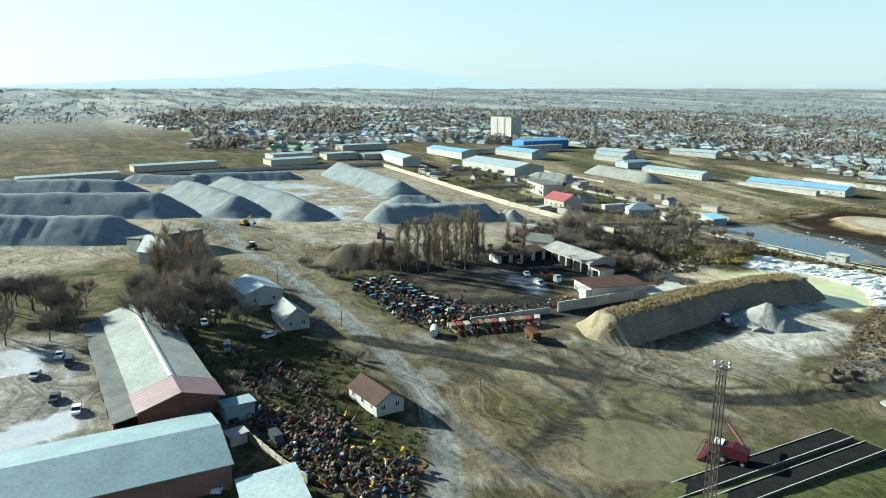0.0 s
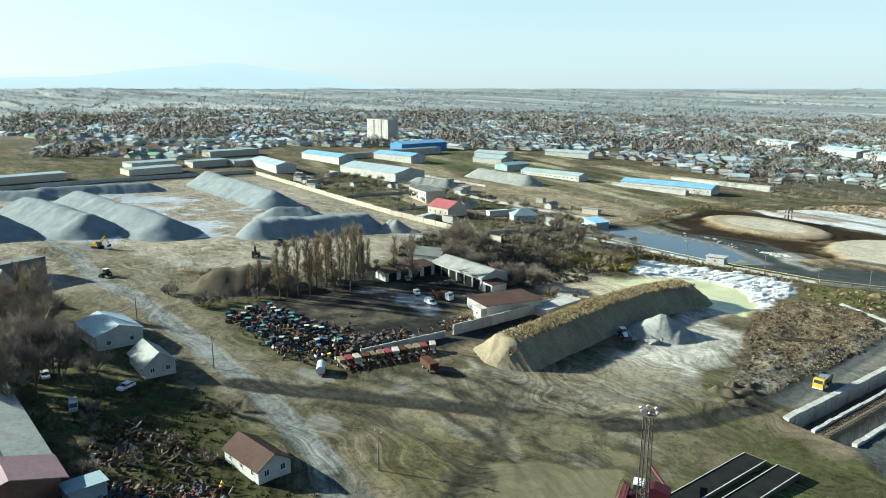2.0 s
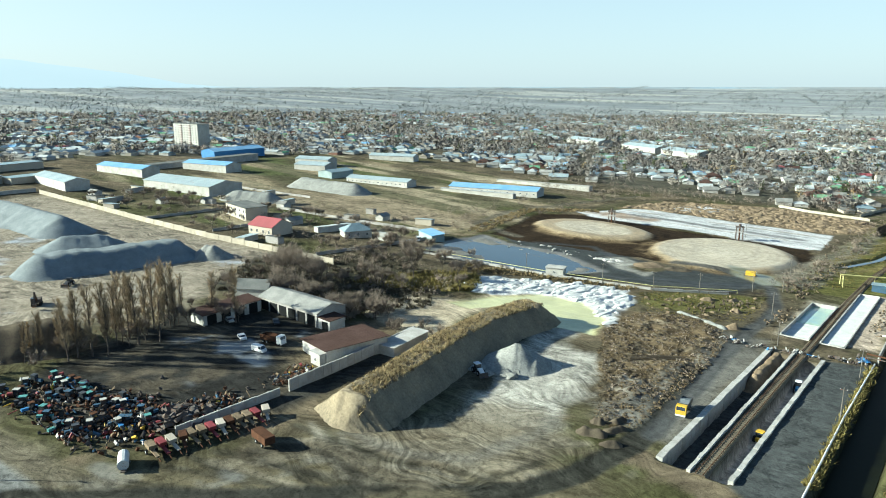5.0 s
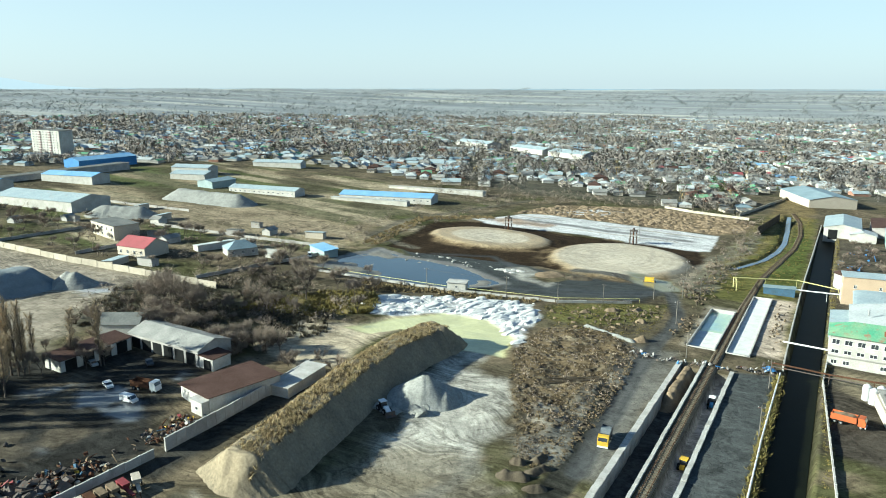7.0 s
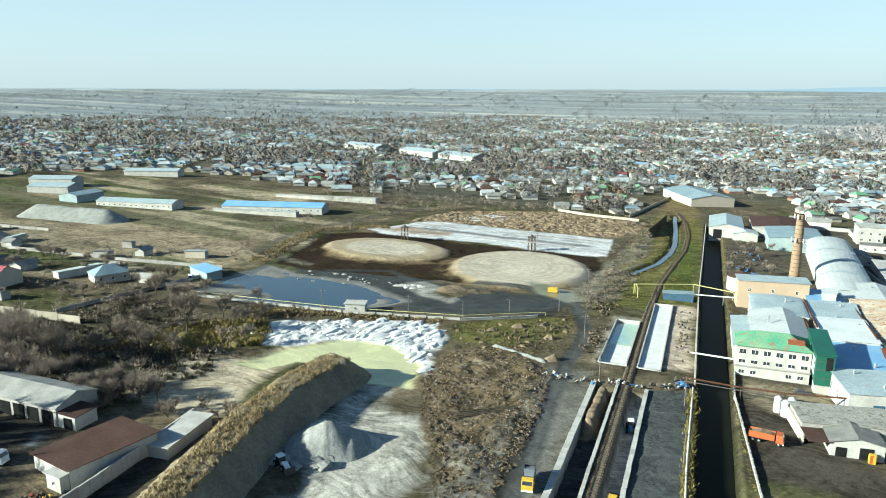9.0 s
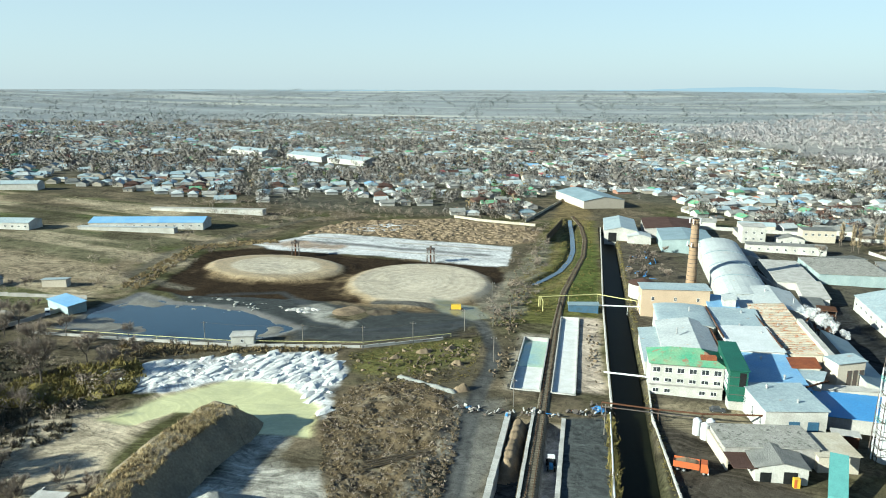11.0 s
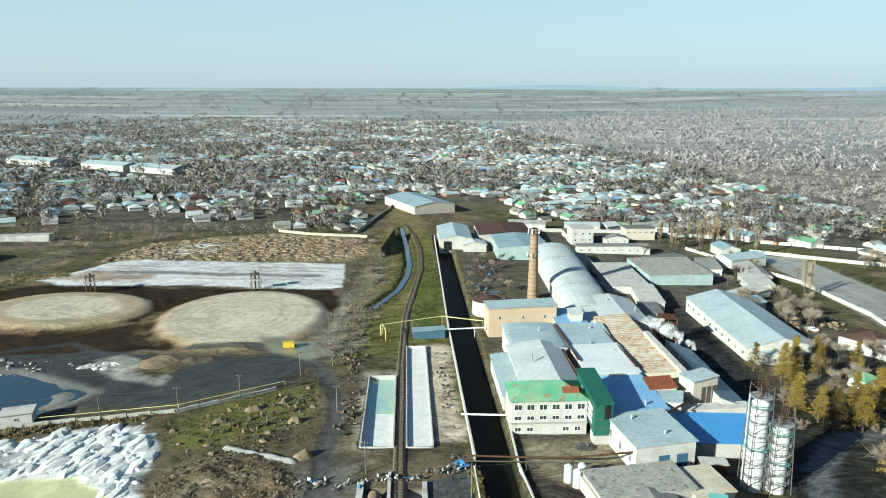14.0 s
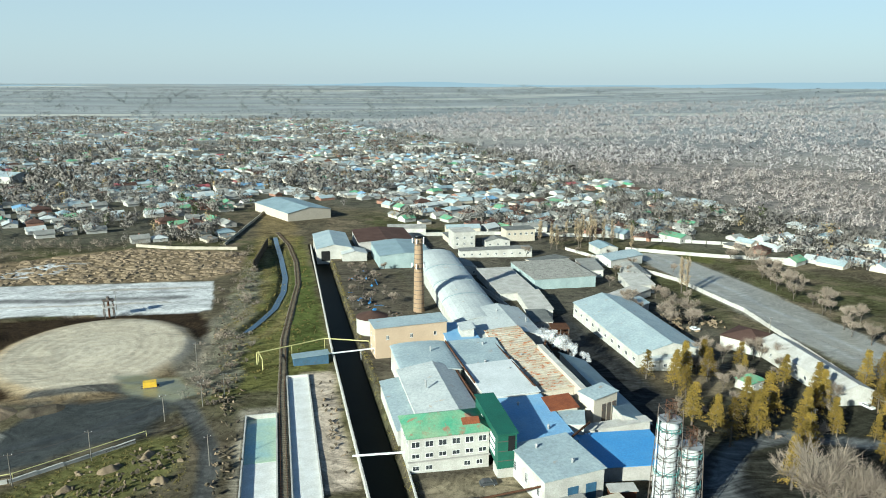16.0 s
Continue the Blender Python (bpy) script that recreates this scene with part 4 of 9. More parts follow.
# ---- buildings ----
def roof_mesh(w, l, h, kind, rh, over=0.4, th=0.15):
    bm = bmesh.new()
    W, Lh = w / 2 + over, l / 2 + over
    if kind == "gable":
        s = rh / (w / 2)
        e = h - over * s
        prism(bm, [(-W, e), (0, h + rh), (W, e), (W, e + th), (0, h + rh + th), (-W, e + th)], -Lh, Lh)
    elif kind == "skew":
        r = w * 0.14
        prism(bm, [(-W, h), (r, h + rh), (W, h - 0.3), (W, h - 0.3 + th), (r, h + rh + th), (-W, h + th)], -Lh, Lh)
    elif kind == "shed":
        s = rh / w
        prism(bm, [(-W, h - over * s), (W, h + rh + over * s), (W, h + rh + over * s + th), (-W, h - over * s + th)], -Lh, Lh)
    elif kind == "flat":
        bx(bm, -W, -Lh, h, W, Lh, h + th)
    elif kind == "vault":
        n = 12
        top = [(-W * math.cos(math.pi * i / n), h + rh * math.sin(math.pi * i / n)) for i in range(n + 1)]
        prism(bm, top + [(u * 0.985, z - th) for u, z in top[::-1]], -Lh, Lh)
    elif kind == "hip":
        k = min(W, Lh)
        v = [bm.verts.new(p) for p in ((-W, -Lh, h), (W, -Lh, h), (W, Lh, h), (-W, Lh, h))]
        if W > Lh:
            a, b = bm.verts.new((-W + k, 0, h + rh)), bm.verts.new((W - k, 0, h + rh))
            fs = ((v[0], v[1], b, a), (v[1], v[2], b), (v[2], v[3], a, b), (v[3], v[0], a))
        elif W < Lh:
            a, b = bm.verts.new((0, -Lh + k, h + rh)), bm.verts.new((0, Lh - k, h + rh))
            fs = ((v[0], v[1], a), (v[1], v[2], b, a), (v[2], v[3], b), (v[3], v[0], a, b))
        else:
            a = bm.verts.new((0, 0, h + rh))
            fs = ((v[0], v[1], a), (v[1], v[2], a), (v[2], v[3], a), (v[3], v[0], a))
        for f in fs:
            bm.faces.new(f)
        bm.faces.new(v[::-1])
        lo = [bm.verts.new((p.co.x, p.co.y, h - th)) for p in v]
        for i in range(4):
            bm.faces.new((lo[i], lo[(i + 1) % 4], v[(i + 1) % 4], v[i]))
        bm.faces.new(lo[::-1])
    return tidy(bm)


def wall_mesh(w, l, h, kind, rh, deep=2.5):
    bm = bmesh.new()
    if kind == "gable":
        prism(bm, [(-w / 2, -deep), (w / 2, -deep), (w / 2, h), (0, h + rh - 0.02), (-w / 2, h)], -l / 2, l / 2)
    elif kind == "skew":
        prism(bm, [(-w / 2, -deep), (w / 2, -deep), (w / 2, h - 0.3), (w * 0.14, h + rh - 0.05), (-w / 2, h - 0.02)], -l / 2, l / 2)
    elif kind == "shed":
        prism(bm, [(-w / 2, -deep), (w / 2, -deep), (w / 2, h + rh - 0.02), (-w / 2, h - 0.02)], -l / 2, l / 2)
    elif kind == "vault":
        n = 10
        top = [(w / 2 * math.cos(math.pi * i / n) * 0.98, h + (rh - 0.2) * math.sin(math.pi * i / n)) for i in range(n + 1)]
        prism(bm, [(-w / 2, -deep), (w / 2, -deep)] + top, -l / 2, l / 2)
    else:
        bx(bm, -w / 2, -l / 2, -deep, w / 2, l / 2, h - 0.17)
    return tidy(bm)


def window(parent, w, h, m, pane=None, bars=1, name="window"):
    """A framed window, its face along local -y; m places the middle of its sill on the wall."""
    bm = bmesh.new()
    f = 0.09
    bx(bm, -w / 2, -0.07, 0, w / 2, 0.05, f)
    bx(bm, -w / 2, -0.07, h - f, w / 2, 0.05, h)
    bx(bm, -w / 2, -0.07, f, -w / 2 + f, 0.05, h - f)
    bx(bm, w / 2 - f, -0.07, f, w / 2, 0.05, h - f)
    for i in range(bars):
        x = -w / 2 + w * (i + 1) / (bars + 1)
        bx(bm, x - f / 2, -0.06, f, x + f / 2, 0.04, h - f)
    bx(bm, -w / 2 - 0.08, -0.16, -0.06, w / 2 + 0.08, 0.05, -0.003)
    win = part(name, bm, M["frame_white"], parent)
    win.matrix_basis = m
    part("pane", box(-w / 2 + f, -0.03, f, w / 2 - f, -0.02, h - f), pane or M["dark_glass"], win, "dark window glass")
    return win


def copy_part(ob, m):
    o = copy_thing(ob, m)
    o.parent = ob.parent
    return o


def building(name, x, y, w, l, h, rot, kind, rh, wall, roof, label, category="building", group="", wins=(), doors=(), over=0.4, dz=0.0, rooflabel=""):
    """w across, l along local y; wins: (side, how many, sill, width, height); doors: (side, place, width, height, material)."""
    e = thing(name, x, y, rot, label, category, group, dz)
    part("wall", wall_mesh(w, l, h, kind, rh), M[wall], e)
    part("roof", roof_mesh(w, l, h, kind, rh, over), M[roof], e, rooflabel)

    def on(side, u, z):
        return {"s": pose(u, -l / 2, z), "n": pose(u, l / 2, z, 0, 0, 180), "w": pose(-w / 2, u, z, 0, 0, -90), "e": pose(w / 2, u, z, 0, 0, 90)}[side]

    first = None
    for side, count, sill, ww, wh in wins:
        span = w if side in "sn" else l
        first = None
        for i in range(count):
            u = -span / 2 + span * (i + 0.5) / count
            if first is None:
                first = window(e, ww, wh, on(side, u, sill))
            else:
                copy_part(first, on(side, u, sill))
    for side, u, dw, dh, dm in doors:
        d = part("door", box(-dw / 2, -0.08, -0.3, dw / 2, 0.05, dh), M[dm], e)
        d.matrix_basis = on(side, u, 0)
    return e


# factory by the canal
G = building("office_building", 12.4, 12.5, 20.5, 12, 10.2, 0, "hip", 3.2, "white_wall", "roof_green",
             "three-storey white office building with worn green hip roof", "office",
             wins=(("s", 6, 7.4, 2.1, 1.6), ("s", 6, 4.5, 2.0, 1.2), ("w", 3, 7.4, 1.7, 1.5)), over=0.6)
part("rusty_patch", prism(bmesh.new(), [(0.9, 10.6), (4.4, 12.55), (4.4, 12.62), (0.9, 10.67)], 4.4, 9.0, "x"), M["rust_red"], G, "rust-red corner of the green roof").matrix_basis = pose(-0.6, -6.75, -0.22)
for u in (-8.5, -5.2, 4.6, 7.8):
    window(G, 1.7, 1.3, pose(u, -6, 1.1))
part("ledge", box(-10.6, -6.5, 3.55, 10.5, -6.0, 3.75), M["grey_wall"], G, "grey concrete ledge over the ground floor")
T = thing("stair_tower", 25.4, 9, 0, "green clad lift tower with sloping roof and open top", "tower")
part("base", box(-2.2, -8.5, -2, 2.2, -4.5, 3.0), M["white_wall"], T, "white plastered base")
part("body", prism(bmesh.new(), [(-8.8, 3.0), (11.6, 8.0), (11.6, 13.2), (-8.8, 12.2)], -2.4, 2.4, "x"), M["green_cladding"], T)
part("roof", prism(bmesh.new(), [(-9.3, 12.2), (12.0, 13.25), (12.0, 13.5), (-9.3, 12.45)], -2.7, 2.7, "x"), M["green_cladding"], T)
part("opening", box(0.2, -8.9, 7.6, 1.9, -8.7, 11.6), M["dark_opening"], T, "dark open hatch")
for z in (5.0, 7.6, 10.2):
    part("belt", box(-2.46, -8.86, z, 2.46, -8.78, z + 0.14), M["dark_steel"], T, "dark steel belt")
for z in (5.4, 7.2, 9.0):
    part("band", prism(bmesh.new(), [(-6.5, z), (6, z + 0.6), (6, z + 1.7), (-6.5, z + 1.1)], -2.52, -2.42, "x"), M["white_paint"], T, "white glazed band")
W_ = building("workshop", 35.9, -5.2, 15.6, 17.6, 7.6, 8, "shed", 0.3, "white_wall", "roof_light", "white workshop with pale blue-grey sheet roof and two tall doors",
              "workshop", doors=(("s", -0.4, 2.8, 4.8, "blue_door"), ("s", 4.4, 2.8, 4.8, "blue_door")), wins=(("w", 3, 2.4, 1.3, 2.6),), over=0.45)
building("boiler_hall", 16.3, 39, 17.2, 34, 7.8, 0, "skew", 1.9, "white_wall", "roof_white", "factory hall with white sheet-metal gable roof", "factory")
building("side_store", 4.7, 38, 5.4, 32.5, 5.0, 0, "shed", 0.7, "white_wall", "roof_light", "narrow lean-to with pale blue-grey roof", "factory")
building("press_hall", 18.2, 65.4, 18.6, 24.5, 8.3, 0, "vault", 1.0, "white_wall", "roof_light", "factory hall with faded light blue, gently arched metal roof", "factory")
building("beige_block", 18, 94, 26.5, 9.5, 12.0, 4, "shed", 0.3, "beige_wall", "roof_light", "beige plastered boiler house with blue-edged roof", "factory",
         wins=(("w", 2, 2.0, 1.2, 1.6), ("w", 2, 7.0, 1.2, 1.6), ("s", 3, 7.4, 1.1, 1.5)), over=0.5)
building("blue_hall", 37.0, 17.2, 16.6, 27.4, 7.2, 0, "flat", 0, "white_wall", "roof_blue", "flat factory hall with bright blue metal roof", "factory")
building("blue_annex", 48.6, 15.2, 6.4, 8, 7.3, -22, "shed", 0.4, "white_wall", "roof_light", "low annex with pale blue roof sheets", "factory")
building("white_hall", 37.0, 43, 15.8, 24.4, 8.5, 1, "shed", 0.4, "white_wall", "roof_bleached", "factory hall with bleached white roof", "factory")
building("pale_hall", 36.4, 66.6, 17.0, 22.6, 8.6, -3, "shed", 0.5, "white_wall", "roof_light", "factory hall with pale blue-grey roof", "factory")
building("blue_link", 36.2, 89.6, 11.4, 22, 8.0, -3, "flat", 0, "white_wall", "roof_blue", "narrow link hall with blue sheet roof", "factory")
building("roof_hut", 38.2, 88, 4.6, 7.5, 10.8, -4, "shed", 0.6, "white_wall", "roof_white", "small white roof cabin", "factory")
RH = building("rust_hall", 51.0, 60, 12.2, 55, 8.3, -1, "shed", 0.9, "cream_wall", "roof_cream", "long hall with rusted and patched corrugated sheet roof", "factory")
strip0 = None
for k in range(30):
    if strip0 is None:
        bm = bmesh.new()
        prism(bm, [(-6.55, 8.46), (6.55, 9.42), (6.55, 9.5), (-6.55, 8.54)], 0.0, 1.72)
        prism(bm, [(-6.6, 8.5), (6.6, 9.47), (6.6, 9.6), (-6.6, 8.63)], 0.0, 0.14)
        strip0 = part("sheet", bm, M["roof_rust"], RH, "rust-streaked corrugated roof sheet")
        strip0.matrix_basis = pose(0, -27.6, 0)
    else:
        again(strip0, pose(random.uniform(-0.1, 0.1), -27.6 + 1.84 * k, random.uniform(0, 0.03), random.uniform(-0.5, 0.5)))
building("parapet_block", 57.6, 45.6, 1.6, 36, 10.6, 0, "flat", 0, "cream_wall", "white_concrete", "tall narrow cream parapet along the rusty hall", "factory", over=0.15)
building("rust_hall", 48.6, 23.6, 7.4, 8.4, 7.9, -4, "shed", 0.7, "cream_wall", "rust_red", "small hall with a rust-red corrugated roof", "factory")
VH = building("vault_hall", 53, 163, 21, 116, 6.2, -3, "vault", 4.2, "white_wall", "roof_white", "long barrel-vaulted white warehouse hall", "warehouse")
for yy in (-26, -2, 24):
    rib = bmesh.new()
    arc = [(-10.95 * math.cos(math.pi * i / 14), 6.25 + 4.35 * math.sin(math.pi * i / 14)) for i in range(15)]
    prism(rib, arc + [(u * 0.985, z - 0.14) for u, z in arc[::-1]], yy - 0.25, yy + 0.25)
    part("rib", rib, M["roof_steel"], VH, "raised roof seam")
building("mill_hall", 55.5, 101, 24, 33, 7.6, -2, "skew", 2.0, "white_wall", "roof_white", "wide factory hall with white corrugated roof", "factory")
S = building("silo_house", 60, 23.3, 8.8, 6.2, 10.6, 19, "shed", 0.5, "cream_wall", "roof_light", "tall cream block with dark louvred bays", "factory")
for i in range(3):
    part("bay", box(-1.3 + i * 1.95, -3.22, 1.5, 0.1 + i * 1.95, -3.12, 8.4), M["dark_steel"], S, "dark recessed bay")
building("low_store", 60, 14.6, 23, 3, 4.8, 4, "flat", 0, "white_wall", "white_concrete", "long low white wall building", "factory")
building("blue_canopy", 57, 1.5, 20, 17, 4.2, -8, "shed", 0.4, "grey_wall", "roof_blue_deep", "low lean-to with deep blue metal roof", "factory")
building("long_flank", 68.6, 39, 9, 47, 7.6, -1, "shed", -3.6, "white_wall", "roof_steel", "long shaded lean-to with blue-grey roof", "factory")


def chimney():
    e = thing("factory_chimney", 32, 145, 0, "tall tapered brick chimney with iron hoops and platforms", "chimney")
    bm = bmesh.new()
    rod(bm, (0, 0, -2), (0, 0, 33), 2.5, 1.7, 20)
    part("shaft", bm, M["chimney_brick"], e)
    part("flue", rod(bmesh.new(), (0, 0, 33.01), (0, 0, 33.3), 1.25, 1.25, 16), M["dark_opening"], e)
    for z in range(2, 33, 2):
        r = 2.5 - 0.8 * (z + 2) / 35
        part("hoop", rod(bmesh.new(), (0, 0, z), (0, 0, z + 0.22), r + 0.06, r + 0.06, 20), M["dark_steel"], e)
    for z in (20, 31):
        r = 2.5 - 0.8 * (z + 2) / 35
        part("platform", rod(bmesh.new(), (0, 0, z), (0, 0, z + 0.15), r + 0.9, r + 0.9, 20), M["dark_steel"], e)
        for k in range(5):
            a = k * 1.26 + 0.4
            c = Vector((math.cos(a) * (r + 0.9), math.sin(a) * (r + 0.9), z + 0.9))
            part("antenna", rod(bmesh.new(), c - Vector((0, 0, 0.9)), c + Vector((0, 0, 1.2)), 0.28, 0.28, 8), M["white_paint"], e, "white antenna panel")


chimney()


def round_tank(x, y, r, h, roofh, wall, roof, label):
    e = thing("storage_tank", x, y, 0, label, "tank", "round tanks")
    part("shell", rod(bmesh.new(), (0, 0, -1), (0, 0, h), r, r, 24), M[wall], e)
    part("roof", rod(bmesh.new(), (0, 0, h), (0, 0, h + roofh), r + 0.3, 0.4, 24), M[roof], e)


round_tank(8, 120, 6.2, 6.5, 2.2, "white_wall", "roof_brown", "round white tank with brown conical roof")
round_tank(17, 108, 6.4, 6.0, 1.8, "cream_wall", "roof_brown", "round cream tank with brown domed roof")


def silo(x, y, h, r):
    e = thing("dust_cyclone", x, y, 0, "tall white steel column tower wrapped in dark scaffolding and ladders", "silo", "process towers")
    part("column", rod(bmesh.new(), (0, 0, -1), (0, 0, h), r, r * 0.96, 20), M["tank_white"], e)
    part("dome", rod(bmesh.new(), (0, 0, h), (0, 0, h + 1.6), r * 0.95, r * 0.25, 20), M["tank_white"], e)
    part("vent", rod(bmesh.new(), (0, 0, h + 1.5), (0, 0, h + 3.6), 0.4, 0.4, 10), M["dark_steel"], e)
    for i in range(1, 7):
        z = h * i / 6.3
        part("flange", rod(bmesh.new(), (0, 0, z), (0, 0, z + 0.25), r + 0.14, r + 0.14, 20), M["dark_steel"], e)
        bm = bmesh.new()
        for k in range(16):
            a, b = 2 * math.pi * k / 16, 2 * math.pi * (k + 1) / 16
            for zz in (z + 0.5, z + 1.1):
                rod(bm, ((r + 0.7) * math.cos(a), (r + 0.7) * math.sin(a), zz), ((r + 0.7) * math.cos(b), (r + 0.7) * math.sin(b), zz), 0.06, None, 4)
            rod(bm, ((r) * math.cos(a), r * math.sin(a), z), ((r + 0.7) * math.cos(a), (r + 0.7) * math.sin(a), z), 0.06, None, 4)
            rod(bm, ((r + 0.7) * math.cos(a), (r + 0.7) * math.sin(a), z), ((r + 0.7) * math.cos(a), (r + 0.7) * math.sin(a), z + 1.1), 0.05, None, 4)
        part("railing", bm, M["steel" if i % 3 else "teal_paint"], e)
    for sx, sy in ((-1, -1), (1, -1), (1, 1), (-1, 1)):
        q = r + 0.9
        part("leg", rod(bmesh.new(), (sx * q * 0.86, sy * q * 0.86, -1), (sx * q * 0.62, sy * q * 0.62, h + 4.5), 0.12, 0.09, 6), M["dark_steel"], e)
    bm = bmesh.new()
    for i in range(12):
        z0, z1 = (h + 4) * i / 12, (h + 4) * (i + 1) / 12
        q0, q1 = (r + 0.9) * (0.86 - 0.24 * i / 12), (r + 0.9) * (0.86 - 0.24 * (i + 1) / 12)
        c = ((-1, -1), (1, -1), (1, 1), (-1, 1))
        for k in range(4):
            a, b = c[k], c[(k + 1) % 4]
            if (i + k) % 2:
                rod(bm, (a[0] * q0, a[1] * q0, z0), (b[0] * q1, b[1] * q1, z1), 0.06, None, 4)
            rod(bm, (a[0] * q1, a[1] * q1, z1), (b[0] * q1, b[1] * q1, z1), 0.06, None, 4)
    part("bracing", bm, M["dark_steel"], e)
    bm = bmesh.new()                                    # the little lattice crown over the top deck
    for k in range(4):
        a, b = (0.9 * (1 - 2 * (k in (0, 3))), 0.9 * (1 - 2 * (k < 2))), (0.9 * (1 - 2 * (k in (3, 2))), 0.9 * (1 - 2 * (k in (0, 3))))
        for zz in (0, 1.4, 2.8):
            rod(bm, (a[0], a[1], h + 1.6 + zz), (a[0] * 0.8, a[1] * 0.8, h + 3.0 + zz), 0.07, None, 4)
            rod(bm, (a[0], a[1], h + 3.0 + zz), (-a[1], a[0], h + 3.0 + zz), 0.05, None, 4)
            rod(bm, (a[0], a[1], h + 1.6 + zz), (-a[1] * 0.8, a[0] * 0.8, h + 3.0 + zz), 0.05, None, 4)
    part("crown_frame", bm, M["rusty"], e)
    part("top_deck", rod(bmesh.new(), (0, 0, h + 1.5), (0, 0, h + 1.6), r + 0.5, None, 16), M["steel"], e)
    part("riser", rod(bmesh.new(), (-r - 0.5, 0.4, -1), (-r - 0.5, 0.4, h + 2), 0.16, None, 8), M["tank_white"], e, "white riser pipe")
    return e


silo(55.4, -21.5, 22.0, 2.1)
silo(60.4, -22.5, 15.6, 2.1)

building("teal_store", 41, 246, 29, 36, 8.0, 0, "gable", 1.2, "teal_wall", "roof_steel", "large pale teal warehouse with low grey roof", "warehouse")
building("dark_store", 37, 292, 34, 38, 7.0, 0, "gable", 1.4, "grey_wall", "roof_brown", "warehouse with dark brown roof", "warehouse")
building("barn", 4, 277, 20, 42, 7.0, 0, "gable", 2.2, "white_wall", "roof_light", "open-ended barn with pale blue roof", "barn",
         doors=(("s", -5, 5, 5.5, "dark_opening"), ("s", 6, 4, 4.5, "dark_opening")))
building("barn", 15, 255, 14, 12, 4.5, 0, "gable", 1.6, "white_wall", "roof_white", "small white shed with light roof", "barn")
building("warehouse", -16, 425, 36, 62, 7.0, 24, "gable", 3.0, "cream_wall", "roof_steel", "large warehouse with pale blue-grey gable roof", "warehouse")
building("big_hall", 109, 95, 26, 62, 6.0, -2, "gable", 3.6, "white_wall", "roof_light", "long white hall with light metal gable roof", "warehouse",
         wins=(("w", 10, 2.5, 1.8, 1.4),))
building("flat_store", 112.5, 191, 33, 36, 6.0, 1, "flat", 0, "teal_wall", "roof_moss", "flat grey-teal depot with patched tar roof", "warehouse")
building("flat_store", 82.5, 178, 18, 46, 4.4, -2, "flat", 0, "white_wall", "white_concrete", "low white flat-roofed store", "warehouse")
building("white_block", 87, 282, 14, 14, 11, 0, "flat", 0, "white_wall", "white_concrete", "square white two-storey block", "building", wins=(("s", 3, 6.5, 1.4, 1.5), ("s", 3, 2.5, 1.4, 1.5)))
building("white_block", 131, 300, 20, 12, 8, 0, "flat", 0, "cream_wall", "roof_tar", "cream two-storey block with brown lift box", "building", wins=(("s", 5, 4.5, 1.6, 1.4),))
building("long_shed", 100, 252, 44, 8, 4.5, -5, "shed", 0.6, "white_wall", "roof_slate", "long low white row of stores", "building", wins=(("s", 9, 1.6, 1.2, 1.2),))
building("row_house", 150, 45, 11, 46, 5.5, -6, "gable", 2.2, "white_wall", "white_concrete", "long whitewashed single-storey row with pale roof", "building", wins=(("w", 9, 1.6, 1.3, 1.6),))
building("row_house", 149, 77, 16, 16, 5.0, 30, "hip", 2.8, "white_wall", "roof_brown", "white house with dark maroon hip roof", "house")
building("kiosk", 123, 41, 7, 6, 3.4, 20, "hip", 1.8, "white_wall", "roof_green", "small white gatehouse with green hip roof", "kiosk", wins=(("s", 2, 1.2, 1.1, 1.2),))
building("annex", 106, 66, 16, 12, 4.0, -7, "shed", 0.8, "white_wall", "roof_white", "low white annex with light roof", "building", wins=(("s", 4, 1.5, 1.2, 1.2),))
LH = building("low_house", 26.4, -26, 22, 11.5, 5.0, 8, "flat", 0, "grey_wall", "roof_moss", "low flat workshop with crumbling mossy roof", "workshop")
part("end_wall", box(-11.5, -9.0, -2, -11.1, 5.9, 3.6), M["cream_wall"], LH, "tall whitewashed end wall")
part("low_roof", prism(bmesh.new(), [(-11.4, 3.6), (-5.9, 3.6), (-5.9, 3.8), (-11.4, 3.8)], -13.4, -6.0), M["roof_brown"], LH, "low maroon felt roof")
building("low_house", 27.3, -35, 11.6, 9.2, 3.9, 4, "gable", 1.3, "white_wall", "roof_slate", "low white shed with grey sheet gable roof", "workshop", doors=(("s", 2, 3.0, 3.0, "dark_opening"), ("s", -3.4, 2.4, 2.6, "dark_opening")))
building("pump_hut", 41.4, -25.6, 9.4, 11.4, 4.4, 8, "shed", 0.2, "cream_wall", "roof_cream", "cream flat-roofed hut with broken roof edge", "hut")
building("boxcar", 49, -14, 6, 3, 3.0, -8, "flat", 0, "rusty", "white_concrete", "rust-red wagon body used as a store", "hut")
round_tank(57, -37, 5.4, 2.4, 0.5, "grey_wall", "roof_tar", "low round concrete tank with flat dark roof")
kb = thing("tool_cabinet", 30.6, -40.6, 6, "yellow-orange steel cabinet by the shed door", "cabinet")
part("body", box(-0.7, -0.5, 0, 0.7, 0.5, 2.3), M["yellow_paint"], kb)
part("door", box(-0.62, -0.54, 0.15, -0.03, -0.5, 2.2), M["orange_paint"], kb)
CV = thing("conveyor", 38.6, -42, -16, "teal sloping covered conveyor on legs", "conveyor")
part("gallery", prism(bmesh.new(), [(-6, 1.0), (6, 5.5), (6, 7.2), (-6, 2.7)], -1.9, 1.9, "x"), M["teal_paint"], CV)
